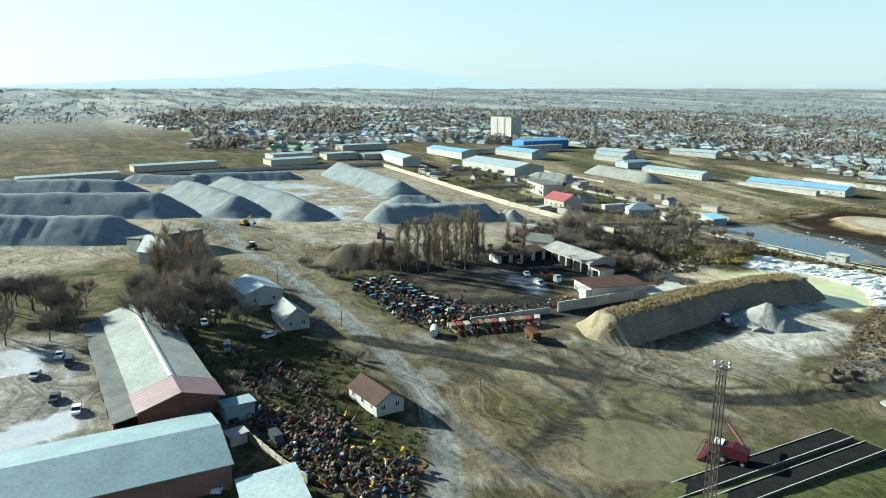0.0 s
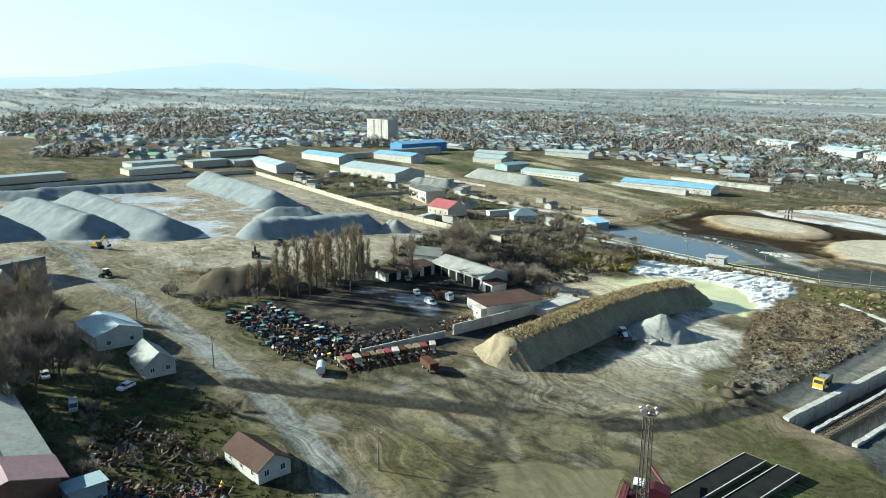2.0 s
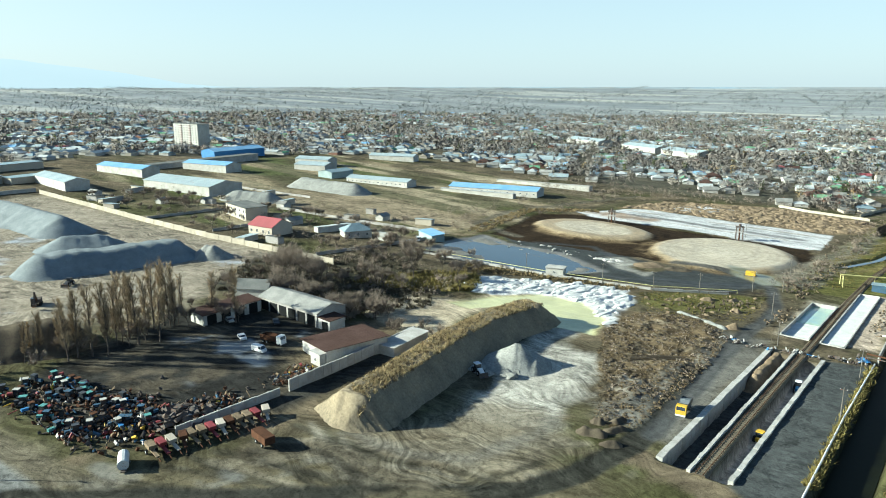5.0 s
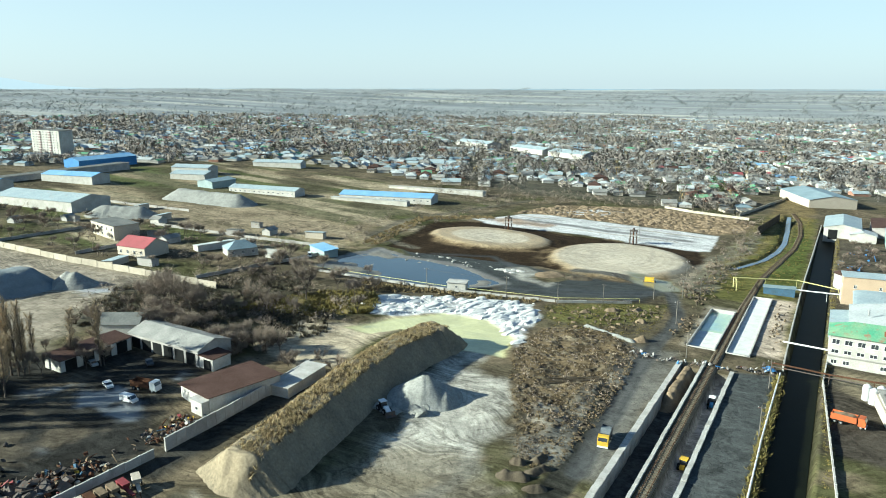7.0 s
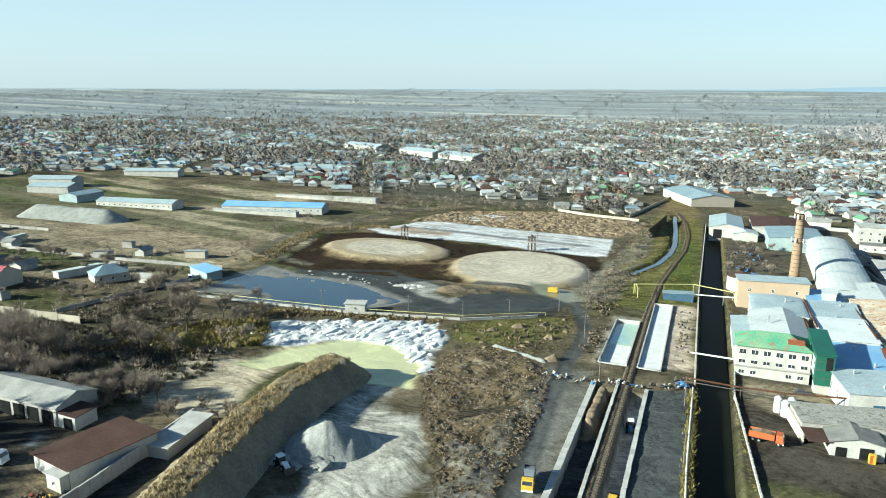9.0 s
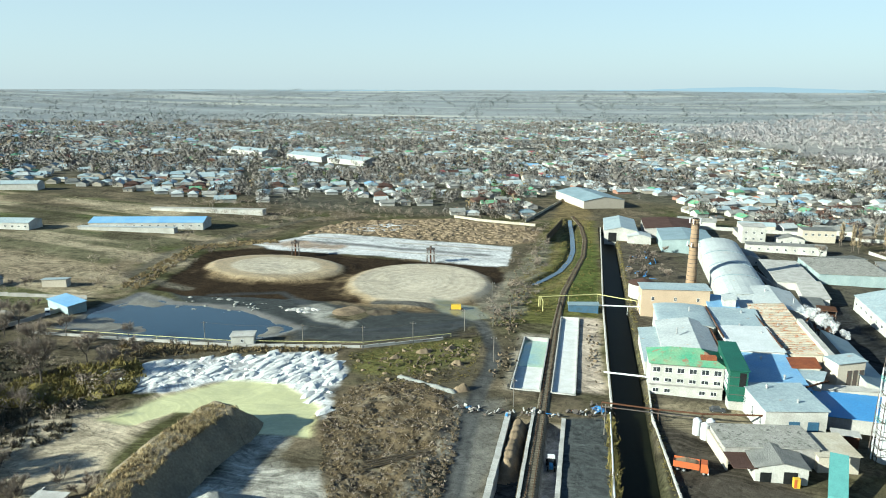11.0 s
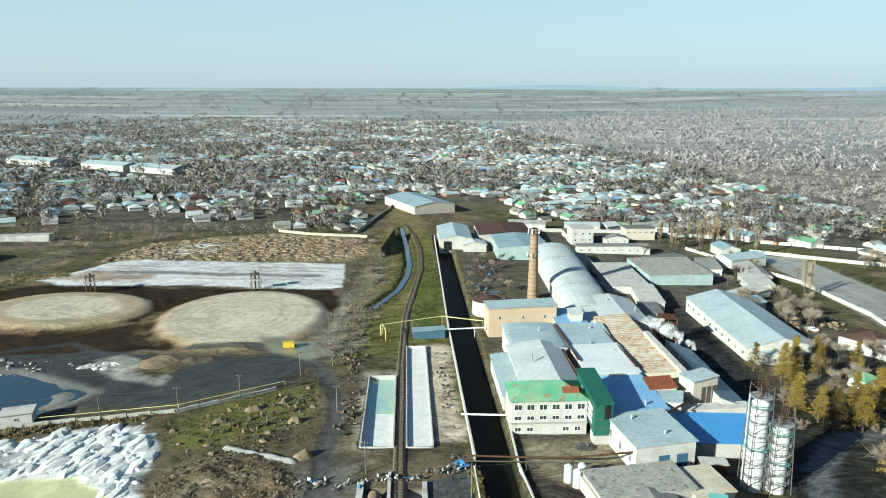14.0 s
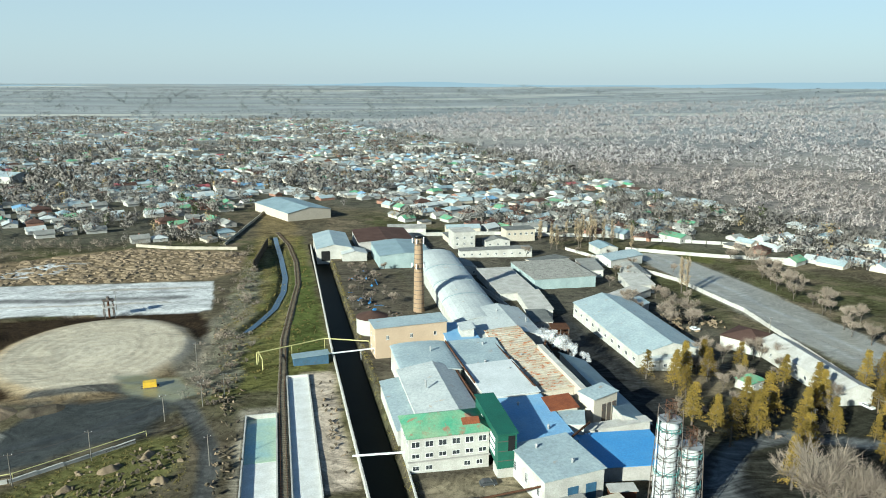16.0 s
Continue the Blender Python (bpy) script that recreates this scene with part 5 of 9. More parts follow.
for yy in (-3, 1, 5):
    part("leg", rod(bmesh.new(), (0.9, yy, -1), (0.9, yy, 2.8 + yy * 0.37), 0.12, None, 6), M["dark_steel"], CV)
for x, y in ((13.8, -20.5), (12.2, -18.2), (15.6, -17.6)):
    tk = thing("pressure_tank", x, y, 0, "small upright white steel tank", "tank", "upright tanks")
    part("shell", rod(bmesh.new(), (0, 0, 0), (0, 0, 4.0), 1.1, 1.1, 16), M["tank_white"], tk)
    part("dome", rod(bmesh.new(), (0, 0, 4.0), (0, 0, 4.6), 1.1, 0.3, 16), M["tank_white"], tk)


# ---- heaps, berm, walls ----
def heap(name, x, y, w, l, h, rot, material, label, seed, round_=0.6, crest=0.12, res=44, group="", rough=0.12):
    """A tipped heap: a ridge l long, w wide, h high, its sides at rest and grooved."""
    bm = bmesh.new()
    nu, nv = res, max(14, int(res * w / l))
    r = np.random.RandomState(seed)
    U, V = np.meshgrid(np.linspace(-0.55, 0.55, nu), np.linspace(-0.55, 0.55, nv), indexing="ij")
    px, py = U * l, V * w
    half = w / 2
    ex = np.maximum(np.abs(px) - (l / 2 - half), 0) if l > w else np.abs(px) * w / l
    dist = np.hypot(ex, py) / half
    wob = (fbm(px + 100 * seed, py, w * 0.45, seed) - 0.5) * 0.35
    groove = (fbm(px * 3.0 + 31 * seed, py * 0.25 + ex * 0.2, 6, seed + 3) - 0.5) * rough
    z = np.clip(1 - dist + wob * 0.5, 0, 1)
    z = np.minimum(z / (1 - crest), 1) ** 0.95 + groove * (z > 0.03) * np.minimum(1, z * 3)
    z = h * z * (1 + (fbm(px, py * 0 + 3, l * 0.18, seed + 7) - 0.5) * round_) - 0.35
    c, s = math.cos(radians(rot)), math.sin(radians(rot))
    wx, wy = x + px * c - py * s, y + px * s + py * c
    z = z + H(wx, wy) - hz(x, y)
    vs = [[bm.verts.new((px[i, j], py[i, j], z[i, j])) for j in range(nv)] for i in range(nu)]
    for i in range(nu - 1):
        for j in range(nv - 1):
            f = bm.faces.new((vs[i][j], vs[i + 1][j], vs[i + 1][j + 1], vs[i][j + 1]))
            f.smooth = True
    return single(name, bm, M[material], x, y, rot, label, "heap", group)


heap("gravel_mound", -350, -203, 34, 100, 9, 13, "gravel_grey", "long ridge of dark grey tipped gravel", 1, 0.2, 0.1, 60, "gravel heaps")
heap("gravel_mound", -346, -176, 34, 132, 9, 10, "gravel_grey", "long ridge of dark grey tipped gravel", 2, 0.2, 0.1, 70, "gravel heaps")
heap("gravel_mound", -395, -93, 30, 128, 9, 2, "gravel_grey", "long ridge of dark grey tipped gravel", 3, 0.2, 0.1, 70, "gravel heaps")
heap("gravel_mound", -271, -106, 26, 74, 7.5, 80, "gravel_grey", "broad bank of grey gravel with flat top", 4, 0.2, 0.3, 50, "gravel heaps")
heap("gravel_mound", -308, -100, 26, 40, 6, 70, "gravel_grey", "short grey gravel heap", 5, 0.2, 0.1, 40, "gravel heaps")
heap("gravel_mound", -255, -70, 17, 20, 5.5, 20, "gravel_pale", "pale grey gravel cone", 6, 0.2, 0.05, 30, "gravel heaps")
heap("gravel_mound", -288, -280, 36, 84, 9, 70, "gravel_grey", "long ridge of dark grey tipped gravel", 7, 0.2, 0.12, 60, "gravel heaps")
heap("gravel_mound", -348, -275, 40, 130, 10, 70, "gravel_grey", "long ridge of dark grey tipped gravel", 8, 0.2, 0.12, 60, "gravel heaps")
heap("gravel_mound", -410, -280, 40, 110, 9, 70, "gravel_grey", "long ridge of dark grey tipped gravel", 9, 0.2, 0.12, 60, "gravel heaps")
heap("gravel_mound", -440, -215, 22, 60, 5, 60, "gravel_grey", "low dark gravel ridge", 10, 0.2, 0.12, 50, "gravel heaps")
heap("gravel_mound", -440, -165, 22, 80, 5, 80, "gravel_grey", "low dark gravel ridge", 11, 0.2, 0.12, 50, "gravel heaps")
heap("gravel_mound", -372, 109, 26, 74, 7, 6, "gravel_pale", "long pale grey gravel ridge in a field", 12, 0.2, 0.12, 60, "field heaps")
heap("gravel_mound", -368, 38, 22, 44, 6, 30, "gravel_pale", "long pale grey gravel ridge in a field", 13, 0.2, 0.12, 50, "field heaps")
heap("earth_mound", -198, -170, 24, 40, 7.5, 62, "dark_soil", "dark earth mound ringed by scrub", 14, 0.3, 0.2, 36)


CREST = [(-96.8, -145), (-97.8, -138), (-101.4, -116), (-106, -92.5), (-108, -67.7), (-106.4, -50), (-101, -39)]


def berm():
    """The tall earth bank along the quarry."""
    bm = bmesh.new()
    crest = CREST
    n, m = 190, 38
    seg = np.linspace(0, len(crest) - 1, n)
    cxs = np.interp(seg, range(len(crest)), [c[0] for c in crest])
    cys = np.interp(seg, range(len(crest)), [c[1] for c in crest])
    for _ in range(6):                                   # ease the bends
        cxs[1:-1] = (cxs[:-2] + cxs[1:-1] * 2 + cxs[2:]) / 4
    vs = []
    for i in range(n):
        a, b = max(i - 1, 0), min(i + 1, n - 1)
        tx, ty = cxs[b] - cxs[a], cys[b] - cys[a]
        k = math.hypot(tx, ty)
        nxx, nyy = ty / k, -tx / k
        end = min(1, i / 24, (n - 1 - i) / 24) ** 0.75
        wave = float(fbm(np.array([i * 0.5]), np.array([3.0]), 9, 5)[0]) - 0.5
        row = []
        for j in range(m):
            o = -15 + 27 * j / (m - 1)
            top = 3.3 + wave * 1.6
            side = max(0.0, 1 - max(0, abs(o) - top) / (6.6 if o > 0 else 8.6))
            side = side ** (0.9 if o > 0 else 1.1)
            w = o * (0.3 + 0.7 * max(end, 0.05))
            x, y = cxs[i] + nxx * w, cys[i] + nyy * w
            z = 7.0 * side * end * (1 + 0.16 * wave)
            z += (float(fbm(np.array([x * 1.0]), np.array([y * 1.0]), 2.4, 9)[0]) - 0.5) * 1.3 * (side > 0.05)
            rill = abs(float(vnoise(np.array([i * 0.8]), np.array([o * 0.05]), 15)[0]) - 0.5) + 0.5 * abs(float(vnoise(np.array([i * 1.9]), np.array([o * 0.08]), 16)[0]) - 0.5)
            z -= rill * 3.4 * side * (1 - side) * 2 * end * (o > 0)
            row.append(bm.verts.new((x, y, hz(x, y) + z - 0.4)))
        vs.append(row)
    for i in range(n - 1):
        for j in range(m - 1):
            f = bm.faces.new((vs[i][j], vs[i + 1][j], vs[i + 1][j + 1], vs[i][j + 1]))
            f.smooth = True
    tidy(bm)
    e = tagged(new("earth_berm"), "high bank of brown earth with dry grass on its crest", "embankment")
    part("bank", bm, M["berm_soil"], e)
    return e


BERM = berm()
heap("earth_mound", -33.9, -35, 6.4, 27, 4.6, 88, "rubble_tan", "tipped bank of tan earth in the pit's end", 77, 0.4, 0.25, 40, "", 0.4).location.z -= 3.3
heap("earth_mound", -109, 60, 13, 17, 1.1, 60, "rubble_tan", "low mound of tan sludge crust on the mud", 79, 0.5, 0.3, 34, "", 0.5)
heap("earth_mound", -96, 62, 10, 15, 0.9, 20, "dark_soil", "low mound of dark sludge on the mud", 80, 0.5, 0.3, 30, "", 0.5)
heap("rubble_ridge", -63, -5, 3.2, 22, 1.0, -22, "gravel_pale", "low ridge of pale broken concrete on rough soil", 71, 0.8, 0.2, 40, "", 0.6)
for k, (x, y, w, l, h, rot) in enumerate(((-53, -108, 4.5, 8, 1.9, 20), (-49.5, -103, 4, 7, 1.6, 60), (-54.5, -102, 4, 5, 1.5, 10), (-47.5, -110, 3.5, 6, 1.3, 40), (-51, -98, 3.5, 6, 1.4, 80),
                                          (-70, 22, 4, 6, 1.6, 30), (-62, 28, 3.5, 6, 1.5, 70), (-57, 14, 4, 5, 1.8, 10), (-78, 14, 3.5, 5, 1.4, 50), (-52, -6, 4.5, 6, 2.0, 30))):
    heap("earth_mound", x, y, w, l, h, rot, "dark_soil" if k < 5 else "rubble_tan", "small tipped heap of dark earth" if k < 5 else "small tipped heap of tan earth and broken concrete", 50 + k, 0.4, 0.05, 22, "tipped heaps", 0.5)
heap("gravel_mound", -88.5, -83.5, 19, 21, 6.0, 30, "gravel_pale", "pale steep gravel cone with slumped side", 20, 0.3, 0.02, 46, rough=0.18)


def fence(name, pts, h, th, mat_name, label, panel=3.0, cap=False):
    """A run of separate concrete panels with a post between each."""
    e = new(name)
    e.matrix_basis = pose(pts[0][0], pts[0][1], hz(*pts[0]))
    tagged(e, label, "fence")
    pm = bmesh.new()
    bx(pm, 0.0, -th / 2, -0.6, panel - 0.16, th / 2, h)
    bx(pm, 0.0, -th / 2 - 0.05, h * 0.82, panel - 0.16, -th / 2, h)
    qm = bmesh.new()
    bx(qm, -0.14, -th / 2 - 0.06, -0.8, 0.0, th / 2 + 0.06, h + 0.12)
    p0 = q0 = None
    for (ax, ay), (cx, cy) in zip(pts[:-1], pts[1:]):
        d = math.hypot(cx - ax, cy - ay)
        k = max(1, round(d / panel))
        ang = math.degrees(math.atan2(cy - ay, cx - ax))
        for i in range(k):
            x, y = ax + (cx - ax) * i / k, ay + (cy - ay) * i / k
            m = pose(x - pts[0][0], y - pts[0][1], hz(x, y) - hz(*pts[0]) + random.uniform(-0.06, 0.06), 0, random.uniform(-0.8, 0.8), ang)
            if p0 is None:
                p0 = part("panel", pm, M[mat_name], e)
                q0 = part("post", qm, M[mat_name], e)
                p0.matrix_basis, q0.matrix_basis = m, m
            else:
                again(p0, m)
                again(q0, m)
    return e


fence("concrete_wall", [(-478, -46), (-355, -49), (-290, -48.5), (-207, -42)], 2.6, 0.25, "pale_fence", "long pale concrete panel wall round the gravel yard", 9.0)
fence("concrete_wall", [(-440, -330), (-472, -230), (-484, -150), (-488, -44)], 2.4, 0.25, "concrete", "grey concrete panel wall closing the gravel yard", 12.0)
fence("concrete_wall", [(-121, -170), (-120.4, -142)], 2.0, 0.3, "white_concrete", "low whitewashed concrete wall before the scrap yard", 3.5)
fence("concrete_wall", [(-120.5, -139), (-122, -112), (-124.5, -86)], 3.2, 0.3, "white_concrete", "whitewashed panel wall beside the earth bank", 3.0)
fence("concrete_wall", [(-203, 2), (-160, 6), (-134, 9), (-91, 20), (-66, 36)], 0.9, 0.4, "concrete", "low concrete kerb wall along the pond", 6.0)
fence("canal_wall", [(-9.2, -8), (-9.5, 32), (-9.7, 100), (-8.9, 180), (-8, 290)], 2.2, 0.35, "white_concrete", "white concrete panel wall along the canal", 4.0)
fence("pipe_wall", [(2.3, 12), (1.6, -12), (5.5, -72), (8, -110)], 1.0, 0.3, "white_concrete", "low white kerb wall along the canal's far bank", 4.0)
fence("board_fence", [(-78, -243.5), (-66, -240.5), (-59, -238)], 2.0, 0.12, "pale_fence", "pale grey board fence beside the scrap heap", 2.5)
fence("yard_wall", [(188, 255), (236, 226), (285, 205)], 2.2, 0.3, "concrete", "white wall round a grassy yard", 8.0)
fence("yard_wall", [(150, 262), (178, 178), (178, 120), (166, 60), (158, 20)], 2.0, 0.3, "concrete", "white wall beside a concrete road", 8.0)
fence("yard_wall", [(210, 285), (262, 262), (320, 235), (420, 215)], 2.2, 0.3, "concrete", "white wall before village gardens", 9.0)
fence("yard_wall", [(-112, 306), (-90, 296), (-52, 290)], 1.8, 0.3, "pale_fence", "pale wall at the edge of the rubble field", 4.0)
fence("yard_wall", [(-41, 232), (-34, 300)], 5.0, 0.4, "dark_soil", "tall dark board screen", 8.0)


def pit_walls():
    for x, label, w, z, y0, y1 in ((-36.8, "crumbling white concrete edge of a loading pit", 1.5, 0.6, -109, -21), (-30.2, "white concrete edge of the rail causeway", 0.8, 0.6, -110, -16),
                                   (-22.0, "broad broken white concrete edge of a loading pit", 1.1, 0.6, -109, -19)):
        e = new("pit_edge")
        e.matrix_basis = pose(x, y0, hz(x, y0))
        tagged(e, label, "retaining wall")
        b0 = None
        y = y0
        r = random.Random(int(-x))
        while y < y1:
            m = pose(0, y - y0, hz(x, y) - hz(x, y0) + r.uniform(-0.12, 0.12), r.uniform(-1, 1), r.uniform(-2, 2), r.uniform(-1.5, 1.5))
            if b0 is None:
                bm = bmesh.new()
                bx(bm, -w / 2, 0.03, -3.6, w / 2, 2.9, z)
                b0 = part("slab", bm, M["white_concrete"], e)
                b0.matrix_basis = m
            else:
                again(b0, m)
            y += 3.0


pit_walls()


def rails(name, pts, label, gauge=1.52):
    """A track: two rails on ties."""
    e = new(name)
    e.matrix_basis = pose(pts[0][0], pts[0][1], hz(*pts[0]))
    tagged(e, label, "railway track", kind="structure")
    ox, oy, oz = e.matrix_basis.translation
    tie, bed = bmesh.new(), bmesh.new()
    rl = [bmesh.new(), bmesh.new()]
    prev = None
    for (ax, ay), (cx, cy) in zip(pts[:-1], pts[1:]):
        d = math.hypot(cx - ax, cy - ay)
        nx_, ny_ = -(cy - ay) / d, (cx - ax) / d
        k = max(1, int(d / 4))
        for i in range(k):
            p = [(ax + (cx - ax) * s, ay + (cy - ay) * s) for s in (i / k, (i + 1) / k)]
            for side, bmr in ((-1, rl[0]), (1, rl[1])):
                q = [(x + nx_ * side * gauge / 2 - ox, y + ny_ * side * gauge / 2 - oy, hz(x, y) + 0.42 - oz) for x, y in p]
                rod(bmr, q[0], q[1], 0.09, None, 4)
            q = [[bed.verts.new((x + nx_ * o - ox, y + ny_ * o - oy, hz(x, y) + zz - oz)) for o, zz in ((-1.7, -0.1), (-1.2, 0.22), (1.2, 0.22), (1.7, -0.1))] for x, y in p]
            for a in range(3):
                bed.faces.new((q[0][a], q[0][a + 1], q[1][a + 1], q[1][a]))
        for i in range(int(d / 1.2)):
            s = i * 1.2 / d
            x, y = ax + (cx - ax) * s, ay + (cy - ay) * s
            a = Vector((x + nx_ * 1.3 - ox, y + ny_ * 1.3 - oy, hz(x, y) + 0.27 - oz))
            b = Vector((x - nx_ * 1.3 - ox, y - ny_ * 1.3 - oy, hz(x, y) + 0.27 - oz))
            rod(tie, a, b, 0.13, None, 4)
    part("ballast", tidy(bed), M["ballast"], e)
    part("ties", tie, M["dark_soil"], e)
    part("rail", rl[0], M["rusty"], e)
    part("rail", rl[1], M["rusty"], e)


rails("railway", [(-28, -110), (-28, 60), (-26.6, 115), (-22, 165), (-18.6, 200), (-18, 250), (-21, 300), (-28, 345)], "single railway track on dark ballast")

# settling basins by the track
def basin_(x0, x1, y0, y1, left, label, deep=-0.85):
    e = thing("settling_basin", (x0 + x1) / 2, (y0 + y1) / 2, 0, label, "basin", "settling basins")
    w, l = (x1 - x0) / 2, (y1 - y0) / 2
    tilt = math.atan(-SLOPE * UY)
    part("floor", box(-w, -l, -1.6, w, l, deep), M["lime"], e, "white lime deposit")
    part("wall", box(-w - 0.4, -l, -1.6, -w, l, 0.6), M["white_concrete"], e)
    part("wall", box(w, -l, -1.6, w + 0.4, l, 0.6), M["white_concrete"], e)
    part("wall", box(-w - 0.4, l, -1.6, w + 0.4, l + 0.4, 0.6), M["white_concrete"], e)
    part("wall", box(-w - 0.4, -l - 0.4, -1.6, w + 0.4, -l, 0.3), M["white_concrete"], e)
    if left:
        part("liquid", box(-w, -l * 0.1, -0.84, w * 0.98, l, -0.78), M["pool_water"], e, "pale green standing water")
    e.rotation_euler = (tilt, 0, 0)


M["pool_water"] = mat("pool_water", (0.42, 0.52, 0.36), (0.3, 0.45, 0.45), 0.15, 0.08, 2, 0.05)
basin_(-38, -29.8, -1, 47, True, "concrete settling basin of pale green water and lime")
basin_(-26, -19.5, -1, 76, False, "long concrete settling basin filled with white lime", -0.2)


# ---- west yard: houses, garages, sheds ----
A = building("workshop_hall", -126, -256, 16, 66, 3.9, -87, "gable", 2.3, "brick_wall", "roof_dull", "long workshop with pale metal gable roof", "workshop")
part("end_roof", prism(bmesh.new(), [(-8.6, 3.8), (0, 6.42), (8.6, 3.8), (8.6, 4.0), (0, 6.62), (-8.6, 4.0)], 26.5, 36.5), M["roof_pink"], A, "faded pink sheet roof end")
part("ridge_cap", prism(bmesh.new(), [(-0.6, 6.2), (0, 6.4), (0.6, 6.2), (0.6, 6.35), (0, 6.55), (-0.6, 6.35)], -33, 26), M["roof_white"], A, "white ridge flashing")
part("lean_to", prism(bmesh.new(), [(13.0, 2.5), (8.1, 3.3), (8.1, 3.5), (13.0, 2.7)], -32, 36), M["roof_tar"], A, "low tarred lean-to roof")
part("lean_to_wall", box(12.3, -32, -2, 12.7, 35, 2.5), M["brick_wall"], A)
for i in range(7):
    part("doorway", box(12.72, -28 + i * 8.5, -0.4, 12.8, -24.5 + i * 8.5, 2.1), M["dark_opening"], A)
building("shed", -74, -275, 22, 50, 4.0, 0, "gable", 2.3, "brick_wall", "roof_steel", "large shed with grey-blue metal roof", "shed")
building("shed", -52, -245.5, 9.5, 16, 3.4, 86, "shed", 0.8, "white_wall", "roof_light", "small outbuilding with pale blue roof", "shed")
building("hut", -79, -246, 2.6, 3.4, 2.2, 10, "flat", 0, "white_wall", "white_concrete", "white container hut by the sheds", "hut")
building("hut", -90, -243.5, 5, 6, 3.0, 3, "shed", 0.6, "teal_wall", "roof_steel", "small teal site hut", "hut")
for x, y, w, l, h, rot, kind, rh, rf, lab, g in (
        (-84, -215, 6.8, 12, 2.7, -82, "gable", 2.1, "roof_brown", "small white cottage with worn brown roof", "white cottages"),
        (-142, -217.5, 7.4, 12, 3.2, -88, "gable", 2.8, "roof_dull", "small white cottage with pale gable roof", "white cottages"),
        (-169, -221, 12, 16, 4.0, -84, "gable", 2.0, "roof_light", "white house with pale blue metal roof", "white cottages"),
        (-226, -243, 9, 11, 5.0, -50, "gable", 5.0, "roof_white", "white house with steep pale gable", "white cottages")):
    building("cottage", x, y, w, l, h, rot, kind, rh, "white_wall", rf, lab, "house", g, wins=(("n", 2, 1.1, 1.1, 1.3), ("e", 3, 1.1, 1.0, 1.3), ("s", 2, 1.1, 1.1, 1.3)))
building("dark_shed", -248, -238, 12, 26, 5.5, 20, "shed", 1.4, "roof_tar", "roof_tar", "dark tarred shed beside pale ground", "shed")
building("garage_row", -181.5, -114, 7, 22, 4.2, 0, "shed", -0.7, "white_wall", "roof_brown", "white garage row with four dark doors", "garage",
         doors=tuple(("e", -8 + i * 5.3, 3.4, 3.2, "dark_opening") for i in range(4)))
building("open_garage", -166, -95.5, 12, 30, 4.6, -92, "gable", 2.0, "grey_wall", "roof_slate", "long open machine shed with grey slate roof", "garage",
         doors=tuple(("e", -12 + i * 4.8, 3.8, 3.6, "dark_opening") for i in range(6)))
building("store", -190, -96, 8, 12, 5.0, -60, "gable", 2.4, "white_wall", "roof_tar", "small white store with dark roof", "store")
building("small_garage", -148.5, -98.5, 5.5, 6.5, 3.8, 0, "shed", -0.4, "white_wall", "roof_brown", "small white garage with flat brown roof", "garage", doors=(("s", 0.5, 2.6, 2.8, "dark_opening"),))
building("canteen", -130.5, -110, 14, 20, 4.0, -14, "shed", 0.5, "white_wall", "roof_brown", "low white building with wide dark red-brown roof", "building", over=0.6)
building("hut", -128.5, -120.5, 4.4, 5, 3.6, -8, "flat", 0, "white_wall", "white_concrete", "white plastered cube hut", "hut", wins=(("s", 1, 1.2, 0.9, 1.0),))
building("long_roof", -120.5, -96, 6, 17, 3.0, 5, "flat", 0, "white_wall", "white_concrete", "flat white roof beside the panel wall", "store")
building("pump_house", -130.8, 13.5, 7.5, 5, 3.3, 16, "flat", 0, "white_wall", "white_concrete", "white cube pump house by the pond", "hut", wins=(("s", 1, 1.2, 1.0, 1.0),))
building("site_hut", -17.8, 88.5, 12, 4, 3.0, 4, "shed", 0.4, "faded_blue", "roof_steel", "blue and teal site hut beside the track", "hut")
tk = thing("fuel_tank", -68.5, 75, 8, "bright yellow box tank on the mud", "tank")
part("body", box(-2.0, -1.0, 0.3, 2.0, 1.0, 2.1), M["yellow_paint"], tk)
part("skid", box(-2.7, -1.0, -0.2, 2.7, -0.7, 0.3), M["dark_steel"], tk)
part("skid", box(-2.7, 0.7, -0.2, 2.7, 1.0, 0.3), M["dark_steel"], tk)
# field and estate buildings
building("brick_house", -278, -19, 14, 17, 4.6, -86, "gable", 3.4, "cream_wall", "roof_red", "cream house with red metal gable roof", "house", wins=(("s", 3, 1.3, 1.3, 1.6), ("e", 4, 1.3, 1.3, 1.6)))
building("block_house", -323, 0, 26, 13, 7.0, -12, "flat", 0, "cream_wall", "roof_tar", "two-storey cream ruin with flat roof", "building", wins=(("s", 5, 4.2, 1.4, 1.6), ("s", 5, 1.2, 1.4, 1.6)))
building("cottage", -243, 7, 10, 14, 3.6, -30, "hip", 3.2, "white_wall", "roof_steel", "white cottage with blue-grey hip roof", "house", "white cottages", wins=(("s", 3, 1.1, 1.1, 1.4), ("e", 3, 1.1, 1.1, 1.4)))
building("shed", -261, 8, 5, 19, 2.6, -18, "shed", 0.5, "white_wall", "roof_white", "long low white-roofed shed by cottages", "shed")
building("shed", -212, 30, 7, 16, 3.4, 64, "shed", 0.5, "teal_wall", "roof_blue", "low shed with blue roof", "shed")
building("barn", -432, 36, 28, 70, 6.0, -85, "gable", 3.0, "white_wall", "roof_light", "wide barn with pale blue-grey roof", "barn", "field barns")
